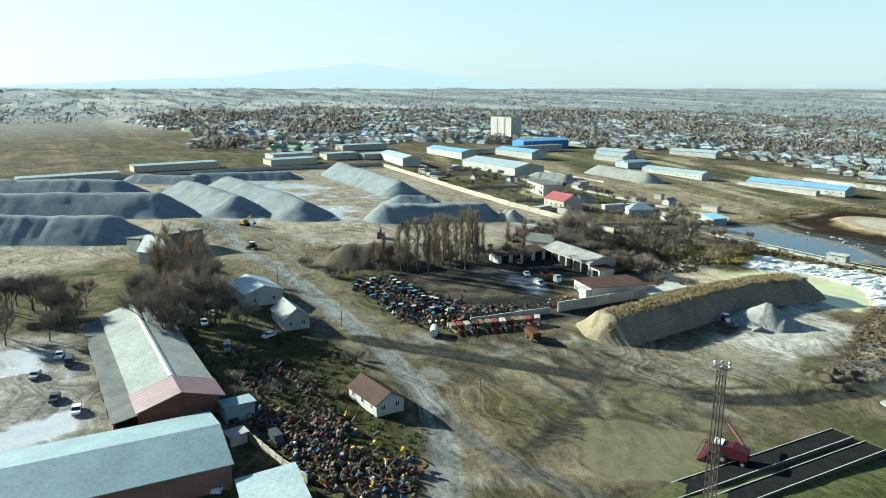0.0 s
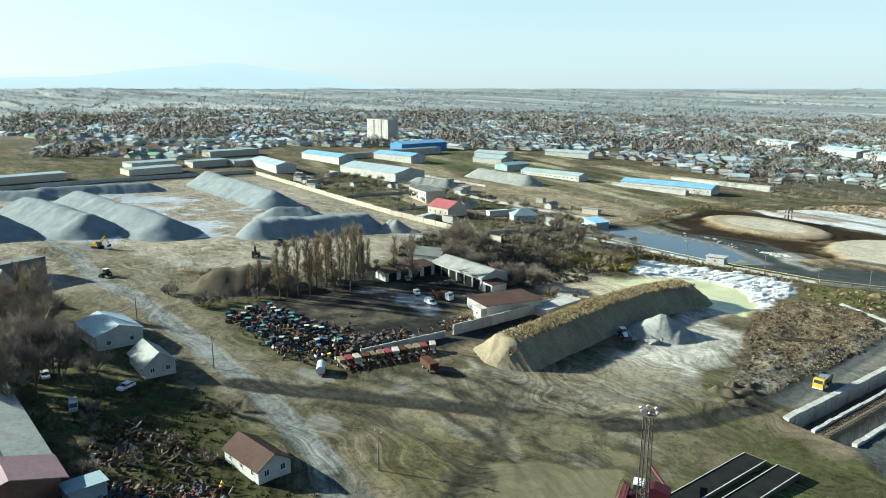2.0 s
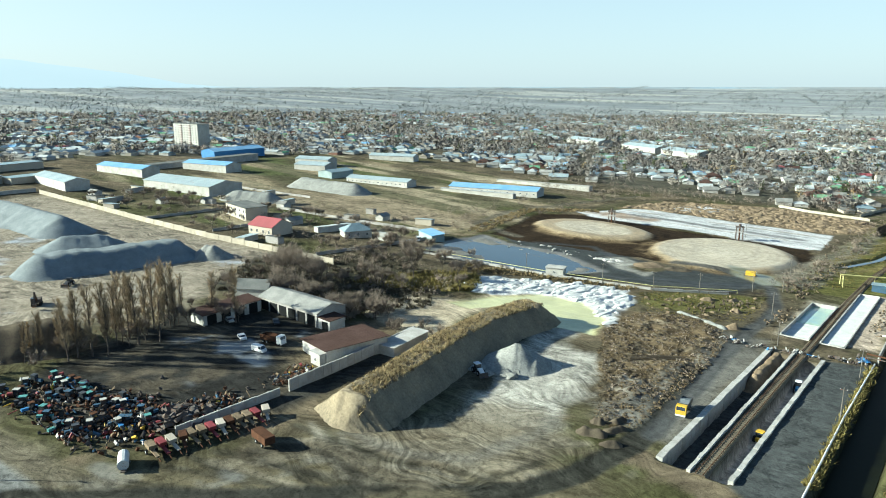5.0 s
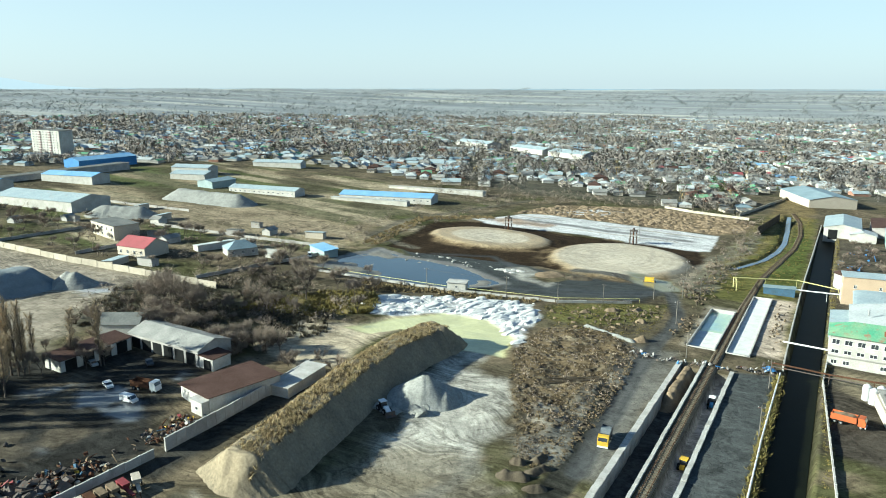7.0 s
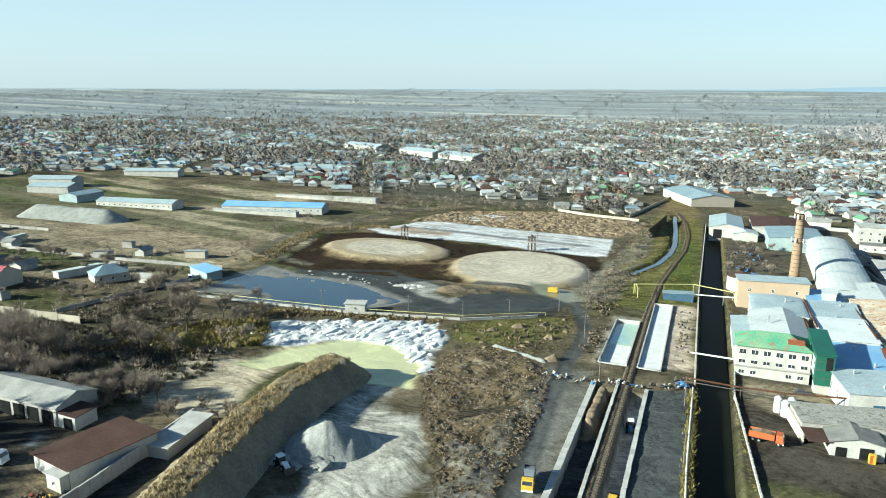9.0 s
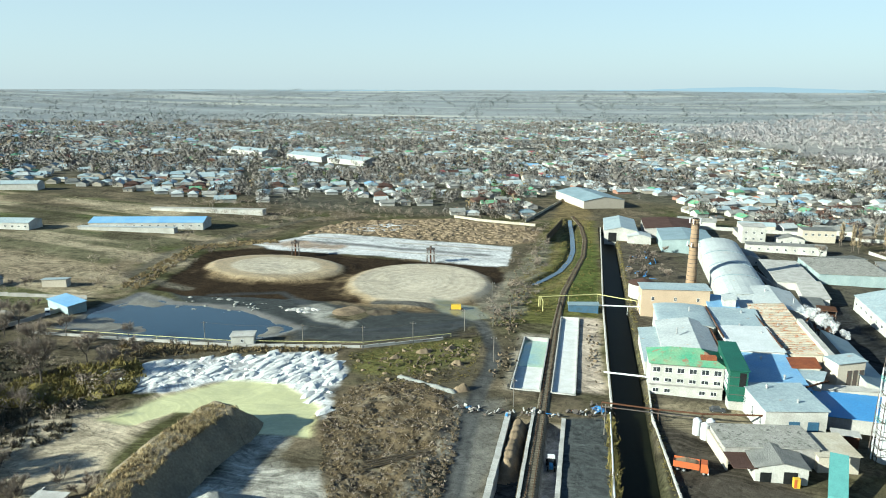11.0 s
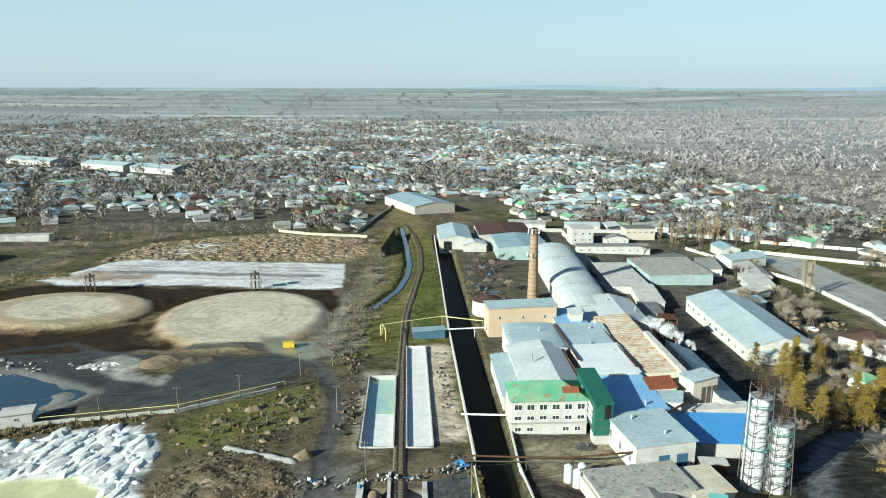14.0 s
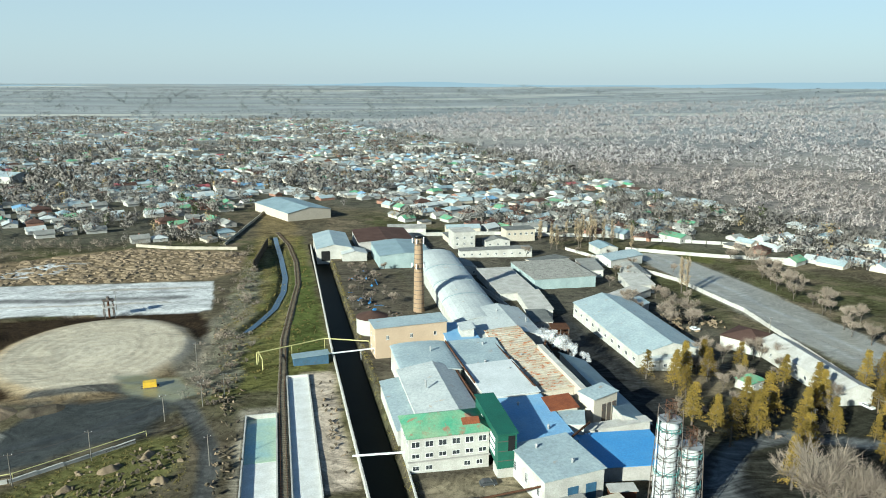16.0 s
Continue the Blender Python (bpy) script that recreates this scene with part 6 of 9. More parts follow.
building("barn", -371, 163, 13, 58, 3.8, -83, "gable", 1.8, "white_wall", "roof_light", "long white cattle barn with pale roof", "barn", "field barns", wins=(("e", 14, 1.2, 1.5, 1.0),))
building("barn", -286, 198, 17, 70, 3.8, -77.4, "gable", 2.2, "white_wall", "roof_blue", "long white barn with blue metal roof", "barn", "field barns", wins=(("e", 14, 1.2, 1.5, 1.0), ("s", 2, 1.2, 1.5, 1.0)))
building("shed", -289, 178.5, 5, 60, 2.4, -83, "shed", 0.4, "white_wall", "roof_white", "long low white shed before a barn", "shed", "field sheds")
building("shed", -282, 261, 7, 82, 2.6, -84, "shed", 0.5, "white_wall", "white_concrete", "long low pale shed by the fields", "shed", "field sheds")
building("barn", -472, 186, 20, 32, 5.0, -75, "gable", 2.0, "white_wall", "roof_light", "white barn with a pale roof", "barn", "field barns")
building("barn", -500, 212, 16, 36, 6.0, -75, "gable", 2.0, "white_wall", "roof_light", "tall white barn with pale blue roof", "barn", "field barns")
building("barn", -488, 308, 14, 50, 5.0, -72, "gable", 2.0, "white_wall", "roof_light", "white barn at the town edge", "barn", "field barns")
building("barn", -424, 165, 16, 24, 5.0, 0, "gable", 1.5, "teal_wall", "roof_steel", "teal clad store with a grey roof", "barn", "field barns")
building("barn", -520, 112, 18, 50, 6.0, -80, "gable", 2.2, "white_wall", "roof_blue", "hall with a bright blue roof", "barn", "blue halls")
building("barn", -540, 48, 16, 60, 6.0, -85, "gable", 2.2, "white_wall", "roof_blue", "long hall with blue roof", "barn", "blue halls")
building("barn", -604, 195, 22, 60, 7.5, 0, "gable", 2.4, "blue_paint", "roof_blue", "tall bright blue hall among trees", "barn", "blue halls")
building("barn", -562, 132, 12, 120, 5.0, 5, "flat", 0, "grey_wall", "roof_tar", "long low dark depot building", "barn", "blue halls")
building("barn", -505, -20, 16, 60, 6.0, 85, "gable", 2.2, "white_wall", "roof_light", "long pale depot building", "barn", "depots")
for x, y, w, l, h in ((-520, -110, 16, 40, 6), (-545, -60, 14, 30, 7), (-560, -100, 18, 36, 6), (-510, -200, 14, 60, 6), (-470, -270, 12, 60, 5), (-540, -30, 14, 26, 6), (-620, -10, 16, 50, 7)):
    building("depot", x, y, w, l, h * 0.75, 8, "flat", 0, "cream_wall", "roof_steel", "long pale depot building with flat blue-grey roof", "depot", "depots")
for x, y, w, l, rot in ((-485, 745, 26, 80, 62), (-380, 705, 26, 70, 62), (-312, 678, 30, 66, 62)):
    building("barn", x, y, w, l, 7, rot, "gable", 3, "white_wall", "roof_light", "very long pale industrial shed in the town", "barn", "town sheds")
building("school", 205, 1006, 52, 18, 9, 0, "flat", 0, "white_wall", "white_concrete", "two-storey white school block", "school", wins=(("s", 12, 5.5, 2.2, 1.8), ("s", 12, 1.8, 2.2, 1.8)))


def apartments():
    e = building("apartment_block", -740, 236, 46, 16, 25, 2, "flat", 0, "white_wall", "roof_tar", "nine-storey white apartment block with pink balconies", "apartment block")
    first = b = None
    for fl in range(9):
        for i in range(8):
            m = pose(-19.2 + i * 5.5, -8.0, 0.8 + fl * 2.7)
            if i in (2, 5):
                b = part("balcony", box(-1.6, -1.2, 0, 1.6, 0, 1.1), M["roof_pink"], e, "pink balcony") if b is None else again(b, m)
                b.matrix_basis = m
            elif first is None:
                first = window(e, 1.8, 1.5, m)
            else:
                copy_part(first, m)


apartments()


# ---- pipes, poles, mast ----
def lattice_mast(x, y, h):
    e = thing("lattice_mast", x, y, 10, "slender steel lattice floodlight mast", "mast")
    for sx, sy in ((-1, -1), (1, -1), (1, 1), (-1, 1)):
        part("leg", rod(bmesh.new(), (sx * 0.75, sy * 0.75, -0.5), (sx * 0.5, sy * 0.5, h), 0.11, 0.09, 5), M["dark_steel"], e)
    bm = bmesh.new()
    n = 16
    for i in range(n):
        z0, z1 = h * i / n, h * (i + 1) / n
        a = 0.75 - 0.25 * i / n
        c = ((-a, -a), (a, -a), (a, a), (-a, a))
        for k in range(4):
            p, q = c[k], c[(k + 1) % 4]
            rod(bm, (*p, z0), (*q, z1), 0.055, None, 4)
            rod(bm, (*p, z1), (*q, z1), 0.055, None, 4)
    part("bracing", bm, M["dark_steel"], e)
    part("platform", box(-1.2, -1.2, h, 1.2, 1.2, h + 0.1), M["dark_steel"], e)
    for k in range(6):
        a = k * 1.05
        d = part("floodlight", rod(bmesh.new(), (0, 0, 0), (0.35, 0, -0.12), 0.2, 0.3, 8), M["steel"], e, "round grey floodlight")
        d.matrix_basis = pose(1.1 * math.cos(a), 1.1 * math.sin(a), h + 0.8, 0, 20, math.degrees(a))
    return e


lattice_mast(-24.0, -179.0, 25.5)


def pole(x, y, h=8.0, arm=True):
    e = thing("utility_pole", x, y, random.uniform(-20, 20), "weathered concrete utility pole with crossarm", "pole", "utility poles")
    part("shaft", rod(bmesh.new(), (0, 0, -0.5), (0, 0, h), 0.15, 0.1, 6), M["pole_grey"], e)
    if arm:
        part("crossarm", box(-0.9, -0.06, h - 0.7, 0.9, 0.06, h - 0.58), M["dark_steel"], e)
        for u in (-0.8, 0, 0.8):
            part("insulator", rod(bmesh.new(), (u, 0, h - 0.58), (u, 0, h - 0.35), 0.06, 0.04, 6), M["white_paint"], e)


for x, y in ((-90, 18.5), (-142, 8), (-60.4, 48), (-51, 57), (-46, 20), (-45, 62), (-11.5, -25), (-10.6, -60), (-75, 28), (-110, 15), (-36, -14), (-56, 92), (150, 120), (168, 90),
             (172, 30), (-134, -205), (-176, -212), (-70, -197), (-96, 166), (120, 8), (105, 12)):
    pole(x, y, 8.5 if x < 0 else 7.5)


def pipe_run(name, pts, r, material, label, legs=6.0, posts=True):
    e = new(name)
    x0, y0 = pts[0][:2]
    e.matrix_basis = pose(x0, y0, hz(x0, y0))
    tagged(e, label, "pipe")
    loc = [Vector((x - x0, y - y0, hz(x, y) + z - hz(x0, y0))) for x, y, z in pts]
    for a, b in zip(loc[:-1], loc[1:]):
        part("pipe", rod(bmesh.new(), a, b, r, None, 8), M[material], e)
    if posts:
        for (x, y, z), p in zip(pts, loc):
            part("post", rod(bmesh.new(), p - Vector((0, 0, z + 0.6)), p, 0.09, None, 5), M[material], e)
    return e


pipe_run("pipe_bridge", [(-11, 13.6, 2.6), (-3, 13.3, 2.6), (4.5, 13.0, 2.6)], 0.28, "white_paint", "white pipe crossing the canal", posts=False)
pipe_run("pipe_bridge", [(-12, -11, 3.0), (3, -12, 3.0), (14, -14, 4.0), (30, -13, 5.0)], 0.25, "rusty", "rust-red pipe crossing the canal on posts")
pipe_run("pipe_bridge", [(-12, -13, 2.6), (3, -13.5, 2.6), (13, -14.5, 3.0)], 0.16, "dark_steel", "dark pipe crossing the canal")
pipe_run("gas_pipe", [(-36, 90, 0.0), (-36, 90, 4.2), (-24, 96, 4.2), (-12, 102, 4.2), (4, 98, 3.6)], 0.2, "yellow_pipe", "yellow gas pipe frame over the track")
pipe_run("gas_pipe", [(-34, 84, 0.0), (-34, 84, 4.0), (-35.5, 92, 4.0)], 0.16, "yellow_pipe", "yellow gas pipe riser")
pipe_run("gas_pipe", [(-12, 88, 3.2), (0, 90, 3.2), (5, 91, 3.2)], 0.28, "white_paint", "white pipe from the site hut to the factory", posts=True)
pipe_run("pond_pipe", [(-203, 4, 1.4), (-160, 8, 1.4), (-134, 11, 1.4), (-91, 22, 1.4), (-64, 40, 1.4)], 0.12, "yellow_pipe", "thin yellow pipe along the pond on posts")
pipe_run("track_pipe", [(-9.6, -12, 0.6), (-9.9, -60, 0.6), (-9.4, -110, 0.6)], 0.22, "white_paint", "white pipe along the canal bank")
pipe_run("basin_pipe", [(-72, 30, 1.2), (-55, 44, 1.2)], 0.1, "dark_steel", "thin rail on posts")


def wire(name, a, b, sag, label):
    bm = bmesh.new()
    pa, pb = Vector((a[0], a[1], hz(a[0], a[1]) + a[2])), Vector((b[0], b[1], hz(b[0], b[1]) + b[2]))
    prev = pa
    for i in range(1, 11):
        s = i / 10
        p = pa.lerp(pb, s) - Vector((0, 0, sag * 4 * s * (1 - s)))
        rod(bm, prev, p, 0.03, None, 4)
        prev = p
    tagged(part(name, bm, M["dark_steel"], None), label, "wire")


for a, b in (((-142, 8, 8), (-110, 15, 8)), ((-110, 15, 8), (-90, 18.5, 8)), ((-90, 18.5, 8), (-75, 28, 8)), ((-75, 28, 8), (-60.4, 48, 8)), ((-60.4, 48, 8), (-51, 57, 8)), ((-51, 57, 8), (-56, 92, 8)),
             ((-46, 20, 8), (-45, 62, 8)), ((-11.5, -25, 8), (-10.6, -60, 8)), ((-11.5, -25, 8), (13, -14, 5)), ((150, 120, 7), (168, 90, 7)), ((168, 90, 7), (172, 30, 7))):
    wire("overhead_wire", a, b, 0.8, "thin sagging overhead wire")


def mixer(x, y):
    e = thing("slurry_mixer", x, y, 20, "dark timber pump stage with gantry on the basin edge", "machine", "pump stages")
    for sx in (-1.6, 1.6):
        for sy in (-1.6, 1.6):
            part("leg", rod(bmesh.new(), (sx * 1.2, sy * 1.2, -1), (sx, sy, 7), 0.2, 0.16, 6), M["dark_steel"], e)
    part("deck", box(-2.4, -2.4, 4.4, 2.4, 2.4, 4.7), M["concrete"], e)
    part("deck", box(-2.2, -2.2, 7, 2.2, 2.2, 7.25), M["dark_steel"], e)
    part("motor", rod(bmesh.new(), (0, 0, 7.2), (0, 0, 8.6), 0.8, 0.6, 10), M["dark_steel"], e)
    part("shaft", rod(bmesh.new(), (0, 0, -0.5), (0, 0, 7), 0.4, None, 8), M["rusty"], e)


mixer(-137 * 1.23, 148)
mixer(-97, 157)

# long narrow open-topped bunkers south of the pits
for x0, x1, y0, y1 in ((-33.0, -28.6, -190, -133), (-26.6, -22.4, -190, -132)):
    e = thing("bunker", (x0 + x1) / 2, (y0 + y1) / 2, 0, "long narrow open concrete bunker, a black sheet as its shaded inside", "bunker", "loading bunkers")
    w, l = (x1 - x0) / 2, (y1 - y0) / 2
    # black sheet painted as the shaded depth of the open trench
    part("cover", prism(bmesh.new(), [(-w, 0.12), (w, 0.3), (w, 0.4), (-w, 0.22)], -l, l), M["dark_opening"], e)
    part("wall", box(-w - 0.12, -l, -1.5, -w, l, 0.32), M["dark_steel"], e)
    part("wall", box(w, -l, -1.5, w + 0.12, l, 0.5), M["dark_steel"], e)
    part("end", box(-w, l, -1.5, w, l + 0.1, 0.45), M["dark_steel"], e)
    for sx, zt in ((-1, 0.33), (1, 0.51)):
        part("rim", box(sx * (w + 0.06) - 0.09, -l, zt, sx * (w + 0.06) + 0.09, l, zt + 0.06), M["concrete"], e, "thin pale concrete rim")


# ---- vehicles ----
def wheels(e, spots, r, w, twin=False):
    first = None
    for x, y in spots:
        m = pose(x, y, r)
        if first is None:
            first = part("wheel", rod(bmesh.new(), (-w / 2, 0, 0), (w / 2, 0, 0), r, None, 14), M["rubber"], e)
            first.matrix_basis = m
            part("rim", rod(bmesh.new(), (-w / 2 - 0.02, 0, 0), (w / 2 + 0.02, 0, 0), r * 0.5, None, 10), M["steel"], first)
        else:
            copy_part(first, m)


def dump_truck(x, y, rot, cab, bed, label, load="gravel_grey", tilt=0.0):
    e = thing("dump_truck", x, y, rot, label, "truck")
    part("chassis", box(-0.5, -3.6, 0.8, 0.5, 3.6, 1.1), M["dark_steel"], e)
    c = bmesh.new()
    prism(c, [(-3.9, 0.75), (-2.2, 0.75), (-2.2, 2.9), (-3.55, 2.9), (-3.9, 1.9)], -1.22, 1.22, "x")
    cabin = part("cab", c, M[cab], e)
    part("windscreen", prism(bmesh.new(), [(-3.93, 1.92), (-3.6, 2.75), (-3.58, 2.75), (-3.9, 1.92)], -1.05, 1.05, "x"), M["dark_glass"], cabin)
    part("bumper", box(-1.22, -4.02, 0.45, 1.22, -3.8, 0.8), M["white_paint"], cabin)
    b = bmesh.new()
    bx(b, -1.25, -1.9, 1.15, 1.25, 3.9, 1.3)
    bx(b, -1.25, -1.9, 1.3, -1.15, 3.9, 2.7)
    bx(b, 1.15, -1.9, 1.3, 1.25, 3.9, 2.7)
    bx(b, -1.15, -1.9, 1.3, 1.15, -1.8, 2.9)
    bx(b, -1.15, 3.8, 1.3, 1.15, 3.9, 2.4)
    part("bed", b, M[bed], e)
    if load:
        part("load", prism(bmesh.new(), [(-1.8, 1.31), (3.8, 1.31), (3.8, 2.1), (1.2, 2.75), (-1.0, 2.6), (-1.8, 2.3)], -1.14, 1.14, "x"), M[load], e)
    wheels(e, [(sx * 1.0, yy) for sx in (-1, 1) for yy in (-2.9, 1.5, 2.9)], 0.52, 0.4)
    return e


def car(x, y, rot, colour, label, van=False):
    e = thing("car", x, y, rot, label, "car", "parked cars")
    prof = [(-2.1, 0.35), (2.1, 0.35), (2.1, 0.95), (1.75, 1.0), (1.25, 1.45), (-0.5, 1.45), (-1.1, 0.98), (-2.1, 0.85)] if not van else \
        [(-2.3, 0.35), (2.3, 0.35), (2.3, 2.0), (-1.3, 2.0), (-1.8, 1.15), (-2.3, 1.0)]
    part("body", prism(bmesh.new(), prof, -0.85, 0.85, "x"), M[colour], e)
    g = [(-1.0, 1.0), (1.6, 1.0), (1.2, 1.38), (-0.5, 1.38)] if not van else [(-1.7, 1.2), (-0.6, 1.2), (-0.6, 1.85), (-1.3, 1.85)]
    part("side_window", prism(bmesh.new(), g, -0.87, 0.87, "x"), M["dark_glass"], e)
    part("windscreen", prism(bmesh.new(), [(-1.12, 1.0), (-0.54, 1.43), (-0.52, 1.40), (-1.08, 0.98)] if not van else [(-1.82, 1.2), (-1.34, 1.95), (-1.3, 1.93), (-1.78, 1.18)], -0.75, 0.75, "x"), M["dark_glass"], e)
    wheels(e, [(sx * 0.75, yy) for sx in (-1, 1) for yy in (-1.3, 1.3)], 0.32, 0.22)
    return e


def tractor(x, y, rot, colour, label, category="tractor", bucket=False, group="", roof="white_paint", size=1.0):
    e = thing("tractor" if not bucket else "wheel_loader", x, y, rot, label, category, group)
    e.scale = (size, size, size)
    part("hood", box(-0.45, -2.2, 0.8, 0.45, -0.3, 1.6), M[colour], e)
    c = part("cab", prism(bmesh.new(), [(-0.3, 0.9), (1.4, 0.9), (1.3, 2.7), (-0.1, 2.7)], -0.75, 0.75, "x"), M["dark_glass"], e)
    part("roof", box(-0.85, -0.3, 2.7, 0.85, 1.5, 2.85), M[colour if bucket else roof], c)
    part("rear", box(-0.5, 1.2, 0.7, 0.5, 2.2, 1.5), M[colour], e)
    wheels(e, [(-0.95, 1.2), (0.95, 1.2)], 0.8, 0.45)
    wheels(e, [(-0.85, -1.6), (0.85, -1.6)], 0.5 if not bucket else 0.75, 0.35)
    if bucket:
        part("arm", prism(bmesh.new(), [(-3.4, 0.6), (-1.2, 1.7), (-1.2, 2.0), (-3.4, 0.9)], -0.6, 0.6, "x"), M[colour], e)
        part("bucket", prism(bmesh.new(), [(-4.3, 0.2), (-3.3, 0.2), (-3.2, 1.3), (-3.5, 1.3), (-3.6, 0.5), (-4.3, 0.35)], -1.3, 1.3, "x"), M["dark_steel"], e)
    return e


dump_truck(-41.3, -82, 8, "yellow_paint", "dark_paint", "yellow-cabbed dump truck on the black road")
dump_truck(8, -39, 80, "orange_paint", "orange_paint", "orange dump truck in the factory yard", "rubble_tan")
dump_truck(-150.5, -120, 100, "white_paint", "rusty", "truck with white cab and rust-orange bed in the yard", None)
tractor(-24, -78.5, 175, "yellow_paint", "yellow wheel loader in the loading pit", "loader", True).location.z -= 3.2
tractor(-24.2, -40, 5, "blue_paint", "blue tractor in the loading pit", "tractor").location.z -= 3.2
tractor(-92.5, -97, 60, "white_paint", "dusty white wheel loader by the gravel cone", "loader", True)
cc = ["white_paint", "dark_paint", "red_paint", "blue_paint", "steel"]
car(-160, -124, 70, "white_paint", "white saloon car parked in the yard")
car(-148, -127, 95, "white_paint", "white van parked in the yard", True)
car(-164, -108, 60, "dark_paint", "dark saloon car parked by the garages")
car(-176, -117, 75, "steel", "grey saloon car parked by the garages")
for i, (x, y, r, c) in enumerate(((-139, -276, 80, "white_paint"), (-133, -274, 85, "dark_paint"), (-128, -281, 75, "steel"), (-113, -277, 80, "dark_paint"), (-105, -273, 85, "white_paint"),
                                  (-76, -239, 95, "dark_paint"), (-64, -252, 60, "white_paint"), (-150, -240, 90, "white_paint"), (-157, -236, 85, "steel"), (-97, -300, 20, "white_paint"),
                                  (-99, -306, 30, "dark_paint"), (-101, -295, 15, "steel"), (-133, -226, 30, "white_paint"), (-128, -238, 80, "steel"), (150, 20, 10, "white_paint"),
                                  (140, 100, 60, "white_paint"), (20, -2, 90, "dark_paint"), (-214, 22, 40, "white_paint"))):
    car(x, y, r, c, {"white_paint": "white", "dark_paint": "dark", "steel": "silver-grey"}[c] + " car parked on the bare ground", i % 4 == 1)


def combine(x, y, rot):
    e = thing("combine_harvester", x, y, rot, "dark red combine harvester with white cab roof and long auger", "combine harvester")
    part("body", prism(bmesh.new(), [(-1.2, 1.0), (3.6, 1.4), (3.6, 3.0), (0.8, 3.6), (-1.2, 3.4)], -1.4, 1.4, "x"), M["red_paint"], e)
    c = part("cab", prism(bmesh.new(), [(-2.9, 1.7), (-1.2, 1.7), (-1.2, 3.5), (-2.6, 3.5)], -1.0, 1.0, "x"), M["dark_glass"], e)
    part("roof", box(-1.15, -2.8, 3.5, 1.15, -1.0, 3.75), M["white_paint"], c)
    part("auger", rod(bmesh.new(), (-1.4, 2.6, 3.0), (-7.0, -1.5, 4.4), 0.28, None, 8), M["red_paint"], e)
    part("header", prism(bmesh.new(), [(-5.2, 0.2), (-3.6, 0.2), (-3.6, 1.2), (-4.2, 1.0)], -3.2, 3.2, "x"), M["red_paint"], e)
    part("feeder", prism(bmesh.new(), [(-3.7, 0.4), (-1.2, 1.2), (-1.2, 1.9), (-3.7, 1.0)], -0.7, 0.7, "x"), M["red_paint"], e)
    wheels(e, [(-1.5, -0.8), (1.5, -0.8)], 0.9, 0.6)
    wheels(e, [(-1.2, 2.8), (1.2, 2.8)], 0.6, 0.4)
    bm = bmesh.new()
    for k in range(9):
        a = 2 * math.pi * k / 9
        rod(bm, (-3, -4.6, 1.2), (-3, -4.6 + math.cos(a) * 0.9, 1.2 + math.sin(a) * 0.9), 0.05, None, 4)
        rod(bm, (-3, -4.6 + math.cos(a) * 0.9, 1.2 + math.sin(a) * 0.9), (3, -4.6 + math.cos(a) * 0.9, 1.2 + math.sin(a) * 0.9), 0.05, None, 4)
    part("reel", bm, M["rusty"], e)


combine(-34, -163, -60)


def excavator(x, y, rot, colour, label):
    e = thing("excavator", x, y, rot, label, "excavator", "excavators")
    for sx in (-1.2, 1.2):
        part("track", prism(bmesh.new(), [(-2.0, 0.2), (-1.6, 0), (1.6, 0), (2.0, 0.2), (2.0, 0.7), (1.6, 0.9), (-1.6, 0.9), (-2.0, 0.7)], sx - 0.35, sx + 0.35, "x"), M["rubber"], e)
    part("body", box(-1.4, -1.2, 0.95, 1.4, 2.2, 2.2), M[colour], e)
    part("cab", box(-1.4, -2.2, 0.95, -0.3, -0.6, 2.9), M["dark_glass"], e)
    part("boom", prism(bmesh.new(), [(-1.2, 1.8), (-4.5, 5.2), (-4.2, 5.6), (-0.8, 2.4)], 0.0, 0.5, "x"), M[colour], e)
    part("stick", prism(bmesh.new(), [(-4.3, 5.2), (-6.6, 2.0), (-6.3, 1.9), (-4.0, 5.5)], 0.0, 0.4, "x"), M[colour], e)
    part("bucket", prism(bmesh.new(), [(-6.8, 2.0), (-6.0, 1.9), (-5.6, 0.9), (-6.6, 1.0)], -0.5, 0.9, "x"), M["dark_steel"], e)


excavator(-284, -199, 120, "yellow_paint", "yellow excavator beside a gravel ridge")
excavator(-236, -150, 60, "dark_steel", "dark excavator on the pale yard")
tractor(-252, -132, 40, "dark_paint", "dark loader on the pale yard", "loader", True)
tractor(-236, -207, 30, "dark_paint", "dark tractor on the track", "tractor")

# scrap-yard rows of old farm machines
r = random.Random(5)
k = 0
for i in range(46):
    s, v = r.random(), r.random()
    x = -170 + 38 * s + r.uniform(-2, 2)
    y = -178 + 4 * s + (v - 0.5) * 18 - 3
    c = ["faded_blue", "blue_paint", "rusty", "red_bright", "faded_blue", "dark_steel", "teal_paint", "dark_paint"][i % 8]
    tractor(x, y, r.uniform(0, 360), c, {"faded_blue": "derelict faded blue tractor in the scrap yard", "dark_paint": "derelict dark tractor in the scrap yard", "rusty": "rust-brown derelict tractor in the scrap yard",
            "red_bright": "derelict red tractor in the scrap yard", "blue_paint": "derelict blue tractor in the scrap yard", "teal_paint": "derelict teal tractor in the scrap yard", "dark_steel": "derelict grey tractor in the scrap yard"}[c], group="derelict tractors", size=0.8, roof="white_wall" if i % 5 == 0 else ["dark_paint", "rusty", "faded_blue", "teal_paint"][i % 4])


